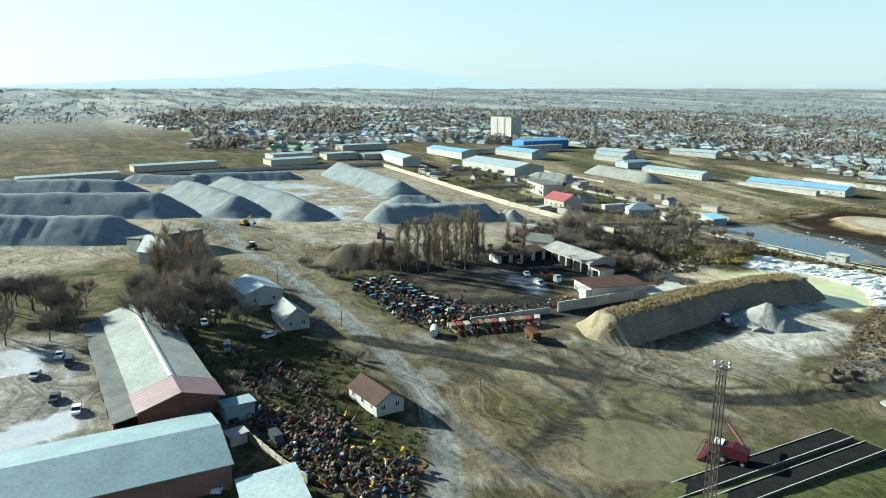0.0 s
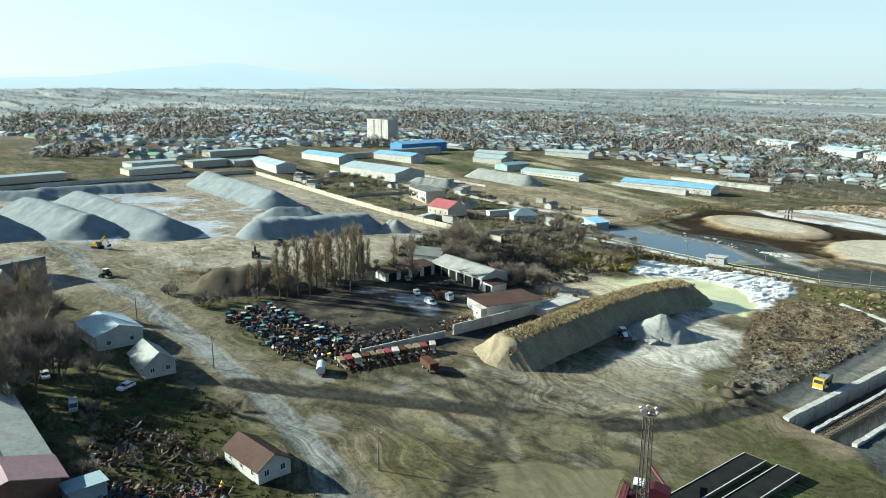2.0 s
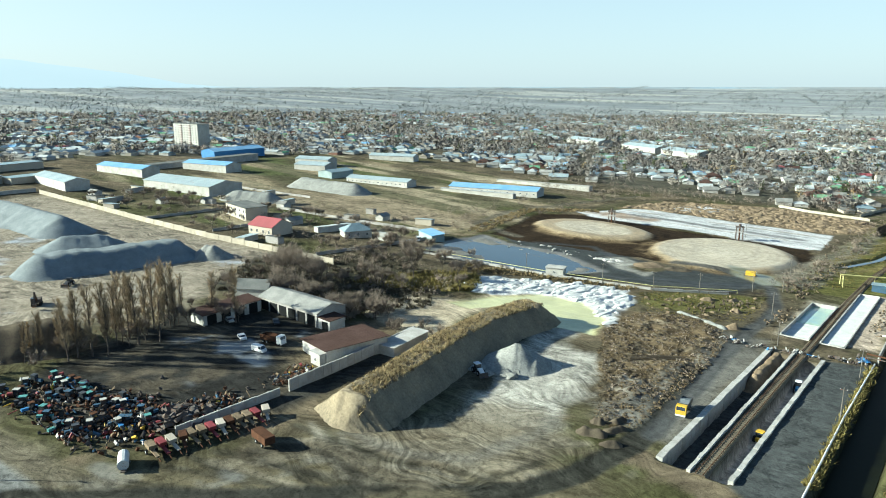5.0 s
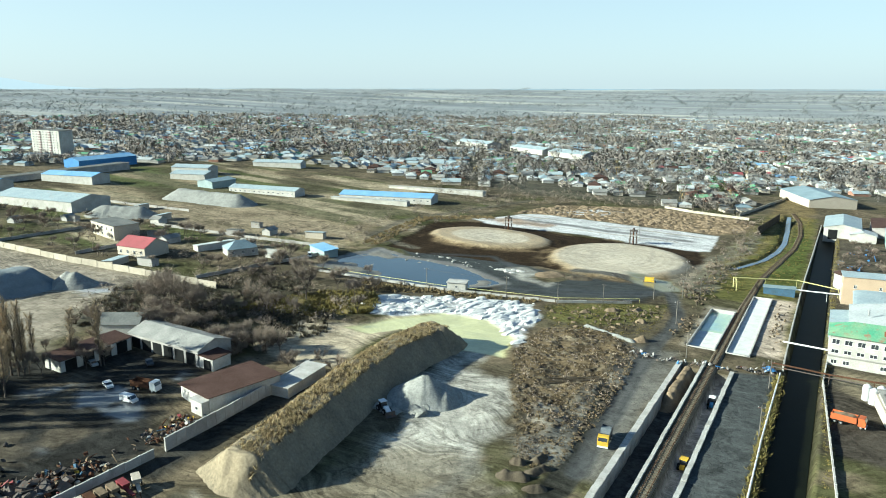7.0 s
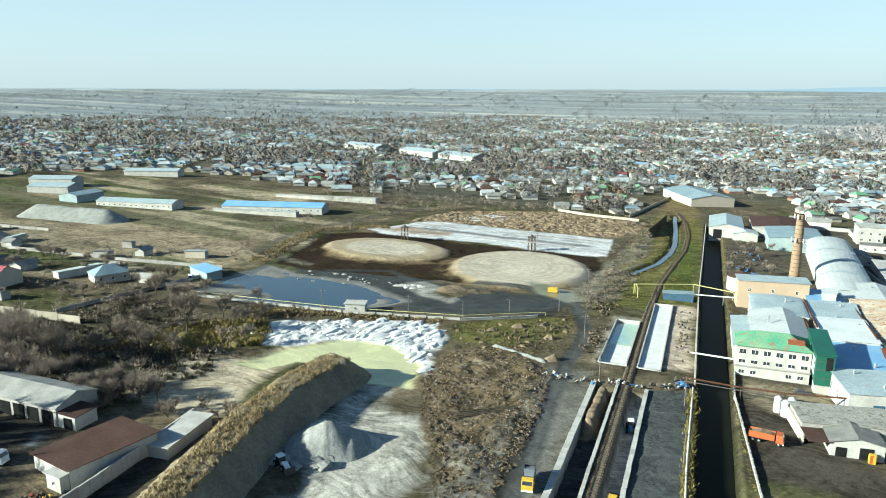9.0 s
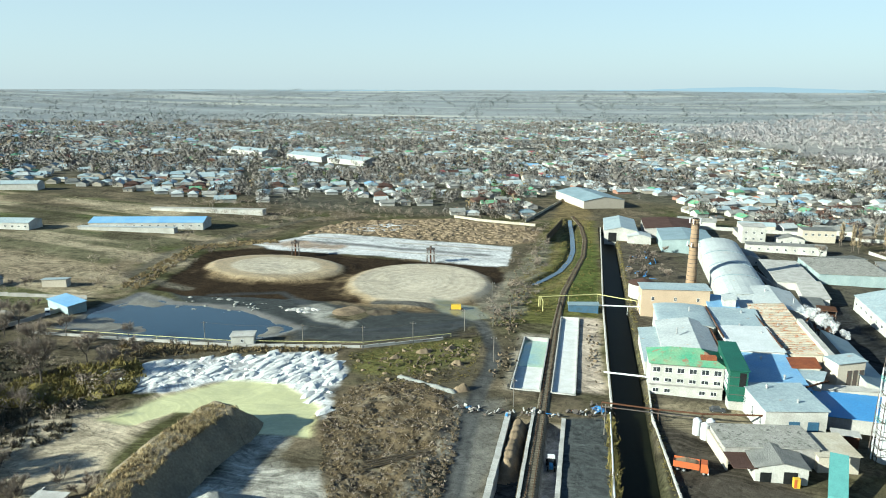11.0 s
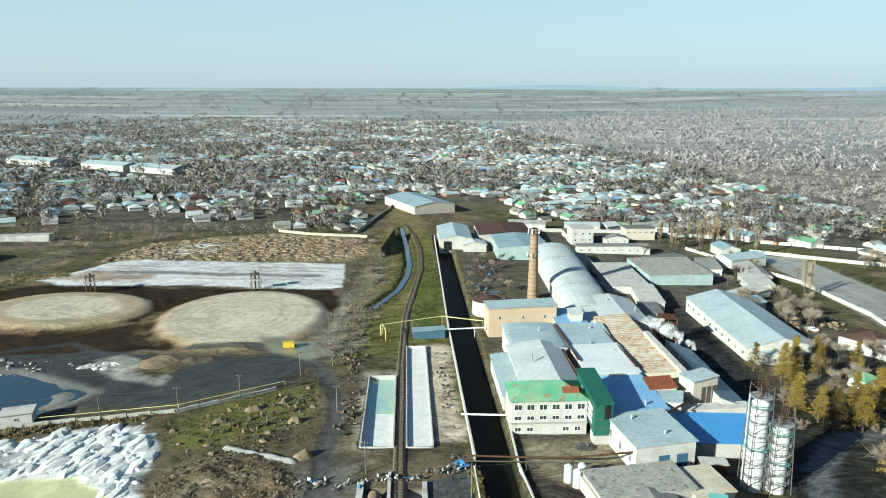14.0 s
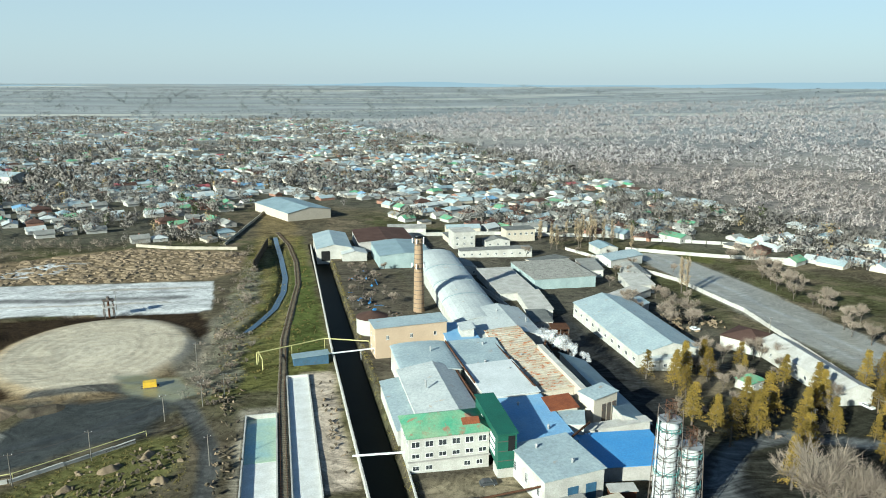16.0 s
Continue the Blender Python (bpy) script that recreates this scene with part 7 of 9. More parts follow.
def implement(x, y, rot, colour, label):
    e = thing("farm_implement", x, y, rot, label, "farm implement", "implements by the wall")
    part("beam", prism(bmesh.new(), [(-2.6, 0.6), (2.4, 1.1), (2.4, 1.5), (-2.6, 0.9)], -0.35, 0.35, "x"), M[colour], e)
    part("drawbar", rod(bmesh.new(), (0, -2.5, 0.75), (0, -4.0, 0.3), 0.1, None, 6), M["rusty"], e)
    part("hopper", prism(bmesh.new(), [(0.2, 1.3), (2.2, 1.5), (2.6, 2.4), (-0.1, 2.2)], -0.8, 0.8, "x"), M[colour], e)
    wheels(e, [(-0.9, 1.4), (0.9, 1.4)], 0.55, 0.25)


for i in range(13):
    s = i / 12
    implement(-116.5 + 3.5 * s, -178 + 26 * s, 75 + r.uniform(-15, 15), ["rubble_tan", "red_bright", "cream_wall", "rusty", "rubble_tan"][i % 5],
              ["tan weathered seed drill by the white wall", "red-painted implement by the white wall", "cream implement by the white wall", "brown rusted implement by the white wall", "tan weathered seed drill by the white wall"][i % 5])
tb = thing("tank_trailer", -117, -184, 60, "white cylindrical tank trailer on the ground", "trailer")
part("barrel", rod(bmesh.new(), (0, -2.4, 1.4), (0, 2.4, 1.4), 1.1, None, 14), M["tank_white"], tb)
part("frame", box(-0.5, -3.2, 0.3, 0.5, 2.4, 0.5), M["dark_steel"], tb)
wheels(tb, [(-1.0, 0.6), (1.0, 0.6)], 0.5, 0.3)
bl = thing("box_trailer", -104, -160, 80, "dark box trailer near the white wall", "trailer")
part("box", box(-1.2, -3, 0.9, 1.2, 3, 2.6), M["rusty"], bl)
wheels(bl, [(-1.1, 1.2), (1.1, 1.2), (-1.1, -1.4), (1.1, -1.4)], 0.5, 0.3)


def scrap(name, spots, material, n, seed, label, big=1.0):
    """Loose bent bits of metal and board strewn about."""
    bm = bmesh.new()
    q = random.Random(seed)
    x0, y0 = spots[0][0], spots[0][1]
    for i in range(n):
        cx, cy, rx, ry = q.choice(spots)
        x, y = cx + q.gauss(0, 0.5) * rx, cy + q.gauss(0, 0.5) * ry
        z = hz(x, y) - hz(x0, y0)
        kind = q.random()
        m = Matrix.Translation((x - x0, y - y0, z + q.uniform(0.1, 0.9))) @ Euler((q.uniform(-0.7, 0.7), q.uniform(-0.7, 0.7), q.uniform(0, 6.3))).to_matrix().to_4x4()
        start = len(bm.verts)
        if kind < 0.45:
            v = bx(bm, -q.uniform(0.3, 1.3) * big, -q.uniform(0.2, 0.7) * big, -0.2, q.uniform(0.3, 1.3) * big, q.uniform(0.2, 0.6) * big, q.uniform(0.1, 0.7))
        elif kind < 0.8:
            v = bx(bm, -q.uniform(0.8, 2.2) * big, -0.12, -0.1, q.uniform(0.8, 2.2) * big, 0.12, 0.12)
        else:
            v = bx(bm, -0.5 * big, -0.5 * big, -0.4, 0.5 * big, 0.5 * big, 0.5)
        for w in v:
            w.co = m @ (w.co * q.uniform(0.6, 1.25))
    return single(name, bm, M[material], x0, y0, 0, label, "scrap", kind="stuff")


S1 = [(-85, -238, 8, 6), (-75, -234, 9, 7), (-64, -231, 9, 8), (-55, -226, 7, 8), (-78, -228, 7, 4)]
S2 = [(-160, -180, 10, 8), (-148, -174, 12, 8), (-137, -170, 8, 8), (-128, -158, 5, 10), (-130, -176, 8, 8), (-127, -132, 4, 8), (-140, -184, 12, 4)]
S3 = [(-103, -236, 8, 4), (-98, -226, 10, 3), (-110, -231, 6, 3)]
for i, (mt, n, lab) in enumerate((("dark_steel", 430, "heaped dark scrap metal"), ("rusty", 280, "heaped rust-brown scrap metal"), ("white_wall", 55, "scattered white scrap panels"), ("yellow_paint", 26, "scattered yellow scrap parts"),
                                  ("red_bright", 44, "scattered red scrap parts"), ("faded_blue", 60, "scattered blue scrap parts"), ("rubble_tan", 130, "scattered pale timber and boards"))):
    scrap("scrap_metal", S1, mt, n, 10 + i, lab, 0.62)
    scrap("scrap_metal", S2, mt, n, 30 + i, lab + " in the machine yard", 0.62)
    if i in (0, 1, 2, 6):
        scrap("scrap_metal", S3, mt, n // 5, 50 + i, lab + " by the long workshop", 0.62)
scrap("pipe_stack", [(-127, -166, 4, 6)], "dark_steel", 60, 70, "stack of long dark pipes and beams", 2.4)
RB = [(-48, -20, 5, 2), (-38, -19, 6, 2), (-28, -17, 6, 2), (-18, -14, 5, 2), (-13, -10, 3, 5)]
scrap("rubble", RB, "concrete", 46, 80, "broken white concrete slabs and rubble across the track", 0.42)
scrap("rubble", RB, "dark_steel", 60, 81, "dark scrap strewn across the track", 0.6)
scrap("rubble", RB, "blue_paint", 3, 82, "bits of bright blue sheet in the rubble")
RC = [(-48, 70, 5, 10), (-44, 100, 5, 20), (-50, 130, 5, 20), (-44, 60, 4, 14), (-42, 20, 3, 20), (-14, 40, 3, 30), (-70, 8, 14, 8), (-60, 25, 10, 10)]
scrap("rubble", RC, "rubble_tan", 110, 83, "broken tan concrete lumps along the basins", 0.45)
scrap("rubble", RC, "dark_soil", 200, 84, "dark earth clods along the basins", 0.6)
scrap("rubble", [(142, 118, 9, 9), (150, 108, 8, 8), (135, 110, 6, 10)], "rubble_tan", 120, 85, "piles of tan timber and stone", 1.1)
scrap("rubble", [(12, 170, 8, 30), (16, 210, 8, 20), (20, 130, 6, 14)], "dark_steel", 120, 86, "dark junk strewn behind the factory", 0.9)
scrap("rubble", [(12, 170, 8, 30), (16, 210, 8, 20)], "blue_paint", 14, 87, "bits of blue sheet behind the factory", 1.2)


# ---- lumps: lime, rubble, clods ----
def lumps(name, outline, n, size, material, label, seed, flat=0.55, along=None):
    q = np.random.RandomState(seed)
    p = np.array(outline, float)
    lo, hi = p.min(0), p.max(0)
    vs, fs, k = [], [], 0
    made = 0
    while made < n:
        x, y = q.uniform(lo[0], hi[0]), q.uniform(lo[1], hi[1])
        odd = False
        for (ax, ay), (cx, cy) in zip(p, np.roll(p, -1, 0)):
            if (ay > y) != (cy > y) and x < ax + (y - ay) / (cy - ay) * (cx - ax):
                odd = not odd
        if not odd:
            continue
        s = size * q.uniform(0.35, 1.45)
        z0 = float(gz(x, y)) - 0.15 * s
        rings = ((1.0, 0.0), (0.85, 0.35), (0.5, 0.75))
        a0 = q.uniform(0, 6.3)
        st = q.uniform(0.75, 1.5) if along is None else q.uniform(1.5, 2.4)
        ca, sa = (1.0, 0.0) if along is None else (math.cos(along), math.sin(along))
        for rr, zz in rings:
            for i in range(7):
                a = a0 + i * 2 * math.pi / 7
                d = s * rr * q.uniform(0.65, 1.3)
                du, dv = d * math.cos(a) * st, d * math.sin(a)
                vs.append((x + du * ca - dv * sa, y + du * sa + dv * ca, z0 + zz * s * flat * 1.3 * q.uniform(0.85, 1.15)))
        vs.append((x, y, z0 + s * flat * 1.15))
        for b in range(2):
            for i in range(7):
                j = (i + 1) % 7
                fs.append((k + b * 7 + i, k + b * 7 + j, k + b * 7 + 7 + j, k + b * 7 + 7 + i))
        for i in range(7):
            fs.append((k + 14 + i, k + 14 + (i + 1) % 7, k + 21))
        k += 22
        made += 1
    me = bpy.data.meshes.new(name)
    me.from_pydata(vs, [], fs)
    me.materials.append(M[material])
    return tagged(new(name, me), label, "lumps", kind="stuff")


WF = [(-157, -22), (-144, -8), (-115, 9), (-96, 13), (-88, -9), (-84, -37), (-90, -28), (-101, -14), (-120, -14), (-131, -27), (-142, -32)]
lumps("lime_lumps", WF, 135, 1.75, "lime", "tipped ridges of white lime in rows", 1, 0.42, 1.15)
lumps("lime_lumps", WF, 110, 0.8, "lime", "small lumps of white lime", 2)
lumps("rubble_lumps", [(-189, 210), (-178, 262), (-112, 300), (-49, 280), (-49, 236), (-64, 218), (-120, 216), (-168, 218)], 900, 1.9, "rubble_tan", "field of tipped tan earth and straw heaps", 3, 0.42)
lumps("earth_clods", [(-84, -37), (-84, -13), (-65, 2), (-50, -17), (-47, -45), (-46, -77), (-47, -97), (-55, -103), (-62, -82), (-74, -60)], 520, 0.62, "dark_soil", "scattered dark earth clods and brush", 4)
lumps("earth_clods", [(-94, 12), (-73, 31), (-55, 41), (-54, 10), (-65, 0), (-84, -6)], 30, 0.55, "dark_soil", "dark grassy clods along the kerb", 6)
lumps("earth_clods", [(-90, 10), (-73, 31), (-55, 41), (-52, 10), (-62, -8), (-80, -8)], 24, 0.7, "rubble_tan", "broken tan concrete and earth", 16, 0.7)
lumps("earth_clods", [(-178, 44), (-150, 44), (-135, 56), (-150, 66), (-180, 60)], 30, 0.9, "gravel_pale", "pale mud heaps beside the pond", 7)
lumps("stones", [(-133, 52), (-131, 58), (-122, 58), (-122, 53)], 16, 1.5, "concrete", "pile of pale broken slabs on the mud", 11, 0.4)
lumps("stones", [(-97, -92), (-92, -98), (-84, -96), (-82, -90), (-90, -88)], 16, 2.3, "gravel_pale", "slumped pale gravel lumps at the cone's foot", 8)
lumps("straw_lumps", [(-180, -54), (-170, -24), (-152, -14), (-142, -34), (-156, -46)], 130, 1.7, "scrub", "hummocks of dry yellow grass", 9)


# ---- trees ----
def limb(bm, p, q, r0, r1):
    """A thin three-sided branch without ends."""
    d = (q - p).normalized()
    u = d.orthogonal().normalized()
    w = d.cross(u)
    ring = [(u, 0.0), (u * -0.5 + w * 0.87, 0.0), (u * -0.5 - w * 0.87, 0.0)]
    a = [bm.verts.new(p + o * r0) for o, _ in ring]
    b = [bm.verts.new(q + o * r1) for o, _ in ring]
    for i in range(3):
        bm.faces.new((a[i], a[(i + 1) % 3], b[(i + 1) % 3], b[i]))


def branching(bm, p, d, length, r, depth, q, tips, split=3, spread=0.55, up=0.12):
    e = p + d * length
    limb(bm, p, e, r, r * 0.62)
    if depth == 0:
        tips.append((e, d, length))
        return
    for i in range(split + (q.random() < 0.4)):
        nd = (d + Vector((q.uniform(-1, 1), q.uniform(-1, 1), q.uniform(-0.4, 0.7))) * spread + Vector((0, 0, up))).normalized()
        s = q.uniform(0.45, 1.0) if i else 1.0
        branching(bm, p + d * length * s, nd, length * q.uniform(0.58, 0.8), r * 0.55, depth - 1, q, tips, split, spread, up)


def twig_mesh(tips, n, reach, width, q, droop=0.0):
    vs, fs = [], []
    for e, d, l in tips:
        for i in range(n):
            a = e - d * q.uniform(0, l)
            w = (d + Vector((q.gauss(0, 0.6), q.gauss(0, 0.6), q.gauss(0.1 - droop, 0.5)))).normalized()
            b = a + w * reach * q.uniform(0.5, 1.3)
            s = w.orthogonal().normalized()
            s.rotate(Matrix.Rotation(q.uniform(0, 3.14), 3, w))
            k = len(vs)
            vs += [a - s * width, a + s * width, b]
            fs.append((k, k + 1, k + 2))
    me = bpy.data.meshes.new("crown")
    me.from_pydata([tuple(v) for v in vs], [], fs)
    return me


def tree_proto(name, kind, seed, label):
    q = random.Random(seed)
    e = new(name)
    tagged(e, label, "tree")
    bm = bmesh.new()
    tips = []
    if kind == "poplar":
        rod(bm, (0, 0, -0.5), (0, 0, 9), 0.3, 0.2, 7)
        rod(bm, (0, 0, 9), (0.2, 0, 19), 0.2, 0.05, 6)
        for i in range(46):
            z = 3 + 15 * i / 46
            a = q.uniform(0, 6.3)
            d = Vector((math.cos(a) * 0.42, math.sin(a) * 0.42, 1)).normalized()
            branching(bm, Vector((0, 0, z)), d, q.uniform(1.6, 2.6), 0.06, 1, q, tips, 2, 0.25, 0.3)
        crown = twig_mesh(tips, 15, 1.6, 0.045, q)
    elif kind == "bare":
        rod(bm, (0, 0, -0.5), (0.1, 0, 2.6), 0.2, 0.15, 7)
        for i in range(4):
            a = i * 1.57 + q.uniform(-0.5, 0.5)
            branching(bm, Vector((0.1, 0, q.uniform(1.8, 2.6))), Vector((math.cos(a) * 0.5, math.sin(a) * 0.5, 1)).normalized(), q.uniform(2.4, 3.2), 0.1, 2, q, tips, 3, 0.6)
        crown = twig_mesh(tips, 42, 1.9, 0.026, q)
    elif kind == "bush":
        for i in range(9):
            a = q.uniform(0, 6.3)
            branching(bm, Vector((math.cos(a) * 0.4, math.sin(a) * 0.4, -0.2)), Vector((math.cos(a) * 0.7, math.sin(a) * 0.7, 1)).normalized(), q.uniform(1.0, 1.5), 0.05, 2, q, tips, 2, 0.6)
        crown = twig_mesh(tips, 14, 0.9, 0.03, q)
    elif kind == "pine":
        rod(bm, (0, 0, -0.5), (0, 0, 13), 0.28, 0.04, 7)
        vs, fs = [], []
        for i in range(26):
            z = 2.5 + 10 * i / 26
            for j in range(5):
                a = q.uniform(0, 6.3)
                ln = (1 - i / 27) * q.uniform(2.0, 3.4) + 0.4
                d = Vector((math.cos(a), math.sin(a), q.uniform(-0.15, 0.25)))
                p0 = Vector((0, 0, z))
                limb(bm, p0, p0 + d * ln, 0.04, 0.015)
                for t in range(20):
                    c = p0 + d * ln * q.uniform(0.3, 1.05) + Vector((q.gauss(0, 0.25), q.gauss(0, 0.25), q.gauss(0, 0.18)))
                    u = Vector((q.gauss(0, 1), q.gauss(0, 1), q.gauss(0, 0.5))).normalized() * q.uniform(0.12, 0.34)
                    v = u.orthogonal().normalized() * q.uniform(0.06, 0.14)
                    k = len(vs)
                    vs += [tuple(c - u - v), tuple(c + u), tuple(c - u + v)]
                    fs.append((k, k + 1, k + 2))
        crown = bpy.data.meshes.new("crown")
        crown.from_pydata(vs, [], fs)
    trunk = part("trunk", bm, M["bark"], e)
    crown.materials.append(M[{"poplar": "twigs_poplar", "bare": "twigs", "bush": "twigs", "pine": "leaf_gold"}[kind]])
    c = new("crown", crown)
    c.parent = e
    return e


PROTO = {"poplar": [tree_proto("poplar_tree", "poplar", s, "tall bare poplar in a row") for s in (1, 2)],
         "bare": [tree_proto("bare_tree", "bare", s, "leafless broad tree with grey-brown twigs") for s in (3, 4, 5)],
         "bush": [tree_proto("bare_bush", "bush", s, "leafless brown scrub bush") for s in (6, 7)],
         "pine": [tree_proto("larch_tree", "pine", s, "golden-brown larch with thin conical crown") for s in (8, 9)]}
USED = set()


def plant(kind, x, y, size, group="", q=random):
    p = PROTO[kind][q.randrange(len(PROTO[kind]))]
    m = pose(x, y, hz(x, y) - 0.1, q.uniform(-3, 3), q.uniform(-3, 3), q.uniform(0, 360)) @ Matrix.Diagonal((size * q.uniform(0.85, 1.15), size * q.uniform(0.85, 1.15), size, 1))
    if p.name not in USED:
        USED.add(p.name)
        p.matrix_basis = m
        o = p
    else:
        o = copy_thing(p, Matrix.Identity(4))
        o.matrix_basis = m
    if group:
        o["group"] = group
    return o


q = random.Random(11)
for x, y in ((-180, -163), (-178, -160), (-175, -157), (-181, -154), (-184, -146), (-183, -141), (-186, -137), (-182, -151), (-187, -133), (-179, -166), (-188, -129), (-177, -147)):
    plant("poplar", x, y, q.uniform(0.85, 1.05), "poplar row", q)
for i in range(34):                                  # grove beside the long workshop
    plant("bare", q.uniform(-205, -132), -247 + q.uniform(-9, 11) + (5 if i % 3 else 0), q.uniform(1.0, 1.9), "western grove", q)
for i in range(8):
    plant("poplar", q.uniform(-200, -140), q.uniform(-250, -236), q.uniform(0.8, 1.1), "western grove", q)
for i in range(18):
    plant("bare", q.uniform(-190, -150), q.uniform(-292, -268), q.uniform(0.8, 1.4), "western grove", q)
for i in range(26):                                  # bare trees between the poplars and the garages
    plant("bare" if i % 3 else "poplar", q.uniform(-197, -172), q.uniform(-150, -112), q.uniform(0.5, 0.95), "yard trees", q)
for i in range(22):                                  # behind the machine shed
    plant("bare", q.uniform(-192, -140), -84 + q.uniform(-5, 5), q.uniform(0.6, 1.0), "yard trees", q)
for i in range(12):
    plant("poplar", q.uniform(-205, -186), q.uniform(-176, -120), q.uniform(0.4, 0.7), "yard trees", q)
for i in range(16):
    plant("bush", -196 + q.uniform(-14, 14), -180 + q.uniform(-16, 22), q.uniform(1.0, 2.0), "mound scrub", q)
for i in range(52):                                  # scrub belt between the gravel yard and the pond
    s = q.random()
    plant("bare" if q.random() < 0.45 else "bush", -212 + 66 * s + q.uniform(-8, 8), -100 + 88 * s + q.uniform(-26, 26), q.uniform(0.5, 1.0) if i % 2 else q.uniform(0.9, 1.7), "scrub belt", q)
for i in range(26):
    plant("bush", q.uniform(-168, -118), -84 + q.uniform(-7, 8), q.uniform(0.7, 1.5), "scrub belt", q)
for i in range(28):
    plant("bush" if i % 3 else "bare", q.uniform(-225, -165), q.uniform(-20, 10), q.uniform(0.6, 1.2), "pond scrub", q)
for i in range(30):                                  # gardens round the red-roofed house
    plant("bare", q.uniform(-330, -215), q.uniform(-36, 24), q.uniform(0.5, 0.95), "estate trees", q)
for i in range(22):
    plant("bare", q.uniform(-450, -330), q.uniform(-36, 10), q.uniform(0.5, 0.9), "estate trees", q)
for x, y in ((91, 5), (88, 19), (92, 14), (101.5, 8), (112, 3), (113, 18), (104, 14), (118, 10), (127, 16), (135, 22), (140, 30), (107, 55), (104, 50), (112, 48), (118, 60), (97, 44), (125, 6), (158, 30),
             (162, 24), (168, 34), (92, -18), (100, -12), (150, 16), (94, 32), (108, 22)):
    plant("pine", x, y, q.uniform(0.8, 1.3), "factory larches", q)
for i in range(16):
    plant("pine" if i % 3 else "bare", q.uniform(84, 160), q.uniform(-30, 66), q.uniform(0.5, 1.0), "factory larches", q)
for i in range(16):                                  # tall bare trees south of the silo yard
    plant("bare", q.uniform(80, 140), q.uniform(-62, -30), q.uniform(1.6, 2.2), "factory trees", q)
for i in range(16):
    plant("bare", q.uniform(110, 150), q.uniform(38, 75), q.uniform(0.6, 1.0), "factory trees", q)
for i in range(12):
    plant("bare", q.uniform(120, 150), q.uniform(100, 140), q.uniform(0.8, 1.2), "factory trees", q)
for i in range(46):
    s = q.random()
    plant("bare", 200 + 46 * s + q.uniform(-6, 12), 60 + 170 * s + q.uniform(-8, 8), q.uniform(0.7, 1.1), "roadside trees", q)
for i in range(16):
    plant("poplar", q.uniform(140, 190), q.uniform(262, 300), q.uniform(0.6, 0.9), "factory poplars", q)
for i in range(26):
    plant("bare", q.uniform(112, 190), q.uniform(110, 310), q.uniform(0.5, 0.9), "factory trees", q)
for x, y in ((167, 155), (168, 152), (187, 245)):
    plant("poplar", x, y, 0.9, "factory poplars", q)
for i in range(16):
    plant("bush", q.uniform(84, 160), q.uniform(-45, 30), q.uniform(1.0, 2.0), "factory trees", q)
for i in range(44):
    plant("bush", q.uniform(-58, -38), q.uniform(56, 280), q.uniform(0.4, 1.2), "track scrub", q)
for i in range(14):
    plant("bare", q.uniform(4, 30), q.uniform(150, 235), q.uniform(0.4, 0.7), "factory trees", q)
for i in range(16):
    plant("bush", q.uniform(-130, -90), q.uniform(-246, -210), q.uniform(0.6, 1.2), "cottage scrub", q)


# ---- hummock grass and dry brush, scattered ----
def tufts(name, outline, n, size, material, label, seed, blades=14, tall=1.0):
    q = np.random.RandomState(seed)
    p = np.array(outline, float)
    lo, hi = p.min(0), p.max(0)
    pts = []
    while len(pts) < n:
        x, y = q.uniform(lo[0], hi[0]), q.uniform(lo[1], hi[1])
        odd = False
        for (ax, ay), (cx, cy) in zip(p, np.roll(p, -1, 0)):
            if (ay > y) != (cy > y) and x < ax + (y - ay) / (cy - ay) * (cx - ax):
                odd = not odd
        if odd:
            pts.append((x, y))
    pts = np.array(pts)
    c = np.repeat(np.c_[pts, gz(pts[:, 0], pts[:, 1])], blades, 0)
    s = np.repeat(size * q.uniform(0.5, 1.4, n), blades)
    base = c + np.c_[q.normal(0, 0.35, (len(c), 2)) * s[:, None], np.zeros(len(c)) - 0.05]
    tip = base + np.c_[q.normal(0, 0.45, (len(c), 2)) * s[:, None], s * tall * q.uniform(0.5, 1.1, len(c))]
    side = np.c_[q.normal(0, 0.12, (len(c), 2)) * s[:, None], np.zeros(len(c))]
    v = np.stack([base - side, base + side, tip], 1).reshape(-1, 3)
    me = bpy.data.meshes.new(name)
    me.from_pydata(v.tolist(), [], np.arange(len(v)).reshape(-1, 3).tolist())
    me.materials.append(M[material])
    return tagged(new(name, me), label, "grass", kind="stuff")


def crest_grass(n, seed, material, fine):
    """Dry grass along the top of the earth bank."""
    q = np.random.RandomState(seed)
    s = q.uniform(0.5, 5.2, n)
    mid = np.interp(s, range(7), [c[0] for c in CREST])
    off_ = np.clip(q.normal(-0.6, 2.6, n), -7, 3.6)
    cx, cy = mid + off_, np.interp(s, range(7), [c[1] for c in CREST])
    z = H(cx, cy) + 7.0 * np.clip(s / 1.0, 0.45, 1) - np.maximum(-off_ - 3.0, 0) * 0.8
    c = np.repeat(np.c_[cx, cy, z], 12, 0)
    tip = c + np.c_[q.normal(0, 0.42, (len(c), 2)), q.uniform(0.0, 0.5, len(c))]
    side = np.c_[q.normal(0, fine, (len(c), 2)), np.zeros(len(c))]
    base = c + np.c_[q.normal(0, 0.4, (len(c), 2)), np.full(len(c), -0.7)]
    v = np.stack([base - side, base + side, tip], 1).reshape(-1, 3)
    me = bpy.data.meshes.new("dry_grass")
    me.from_pydata(v.tolist(), [], np.arange(len(v)).reshape(-1, 3).tolist())
    me.materials.append(M[material])
    g = new("crest_grass", me)
    g.parent = BERM


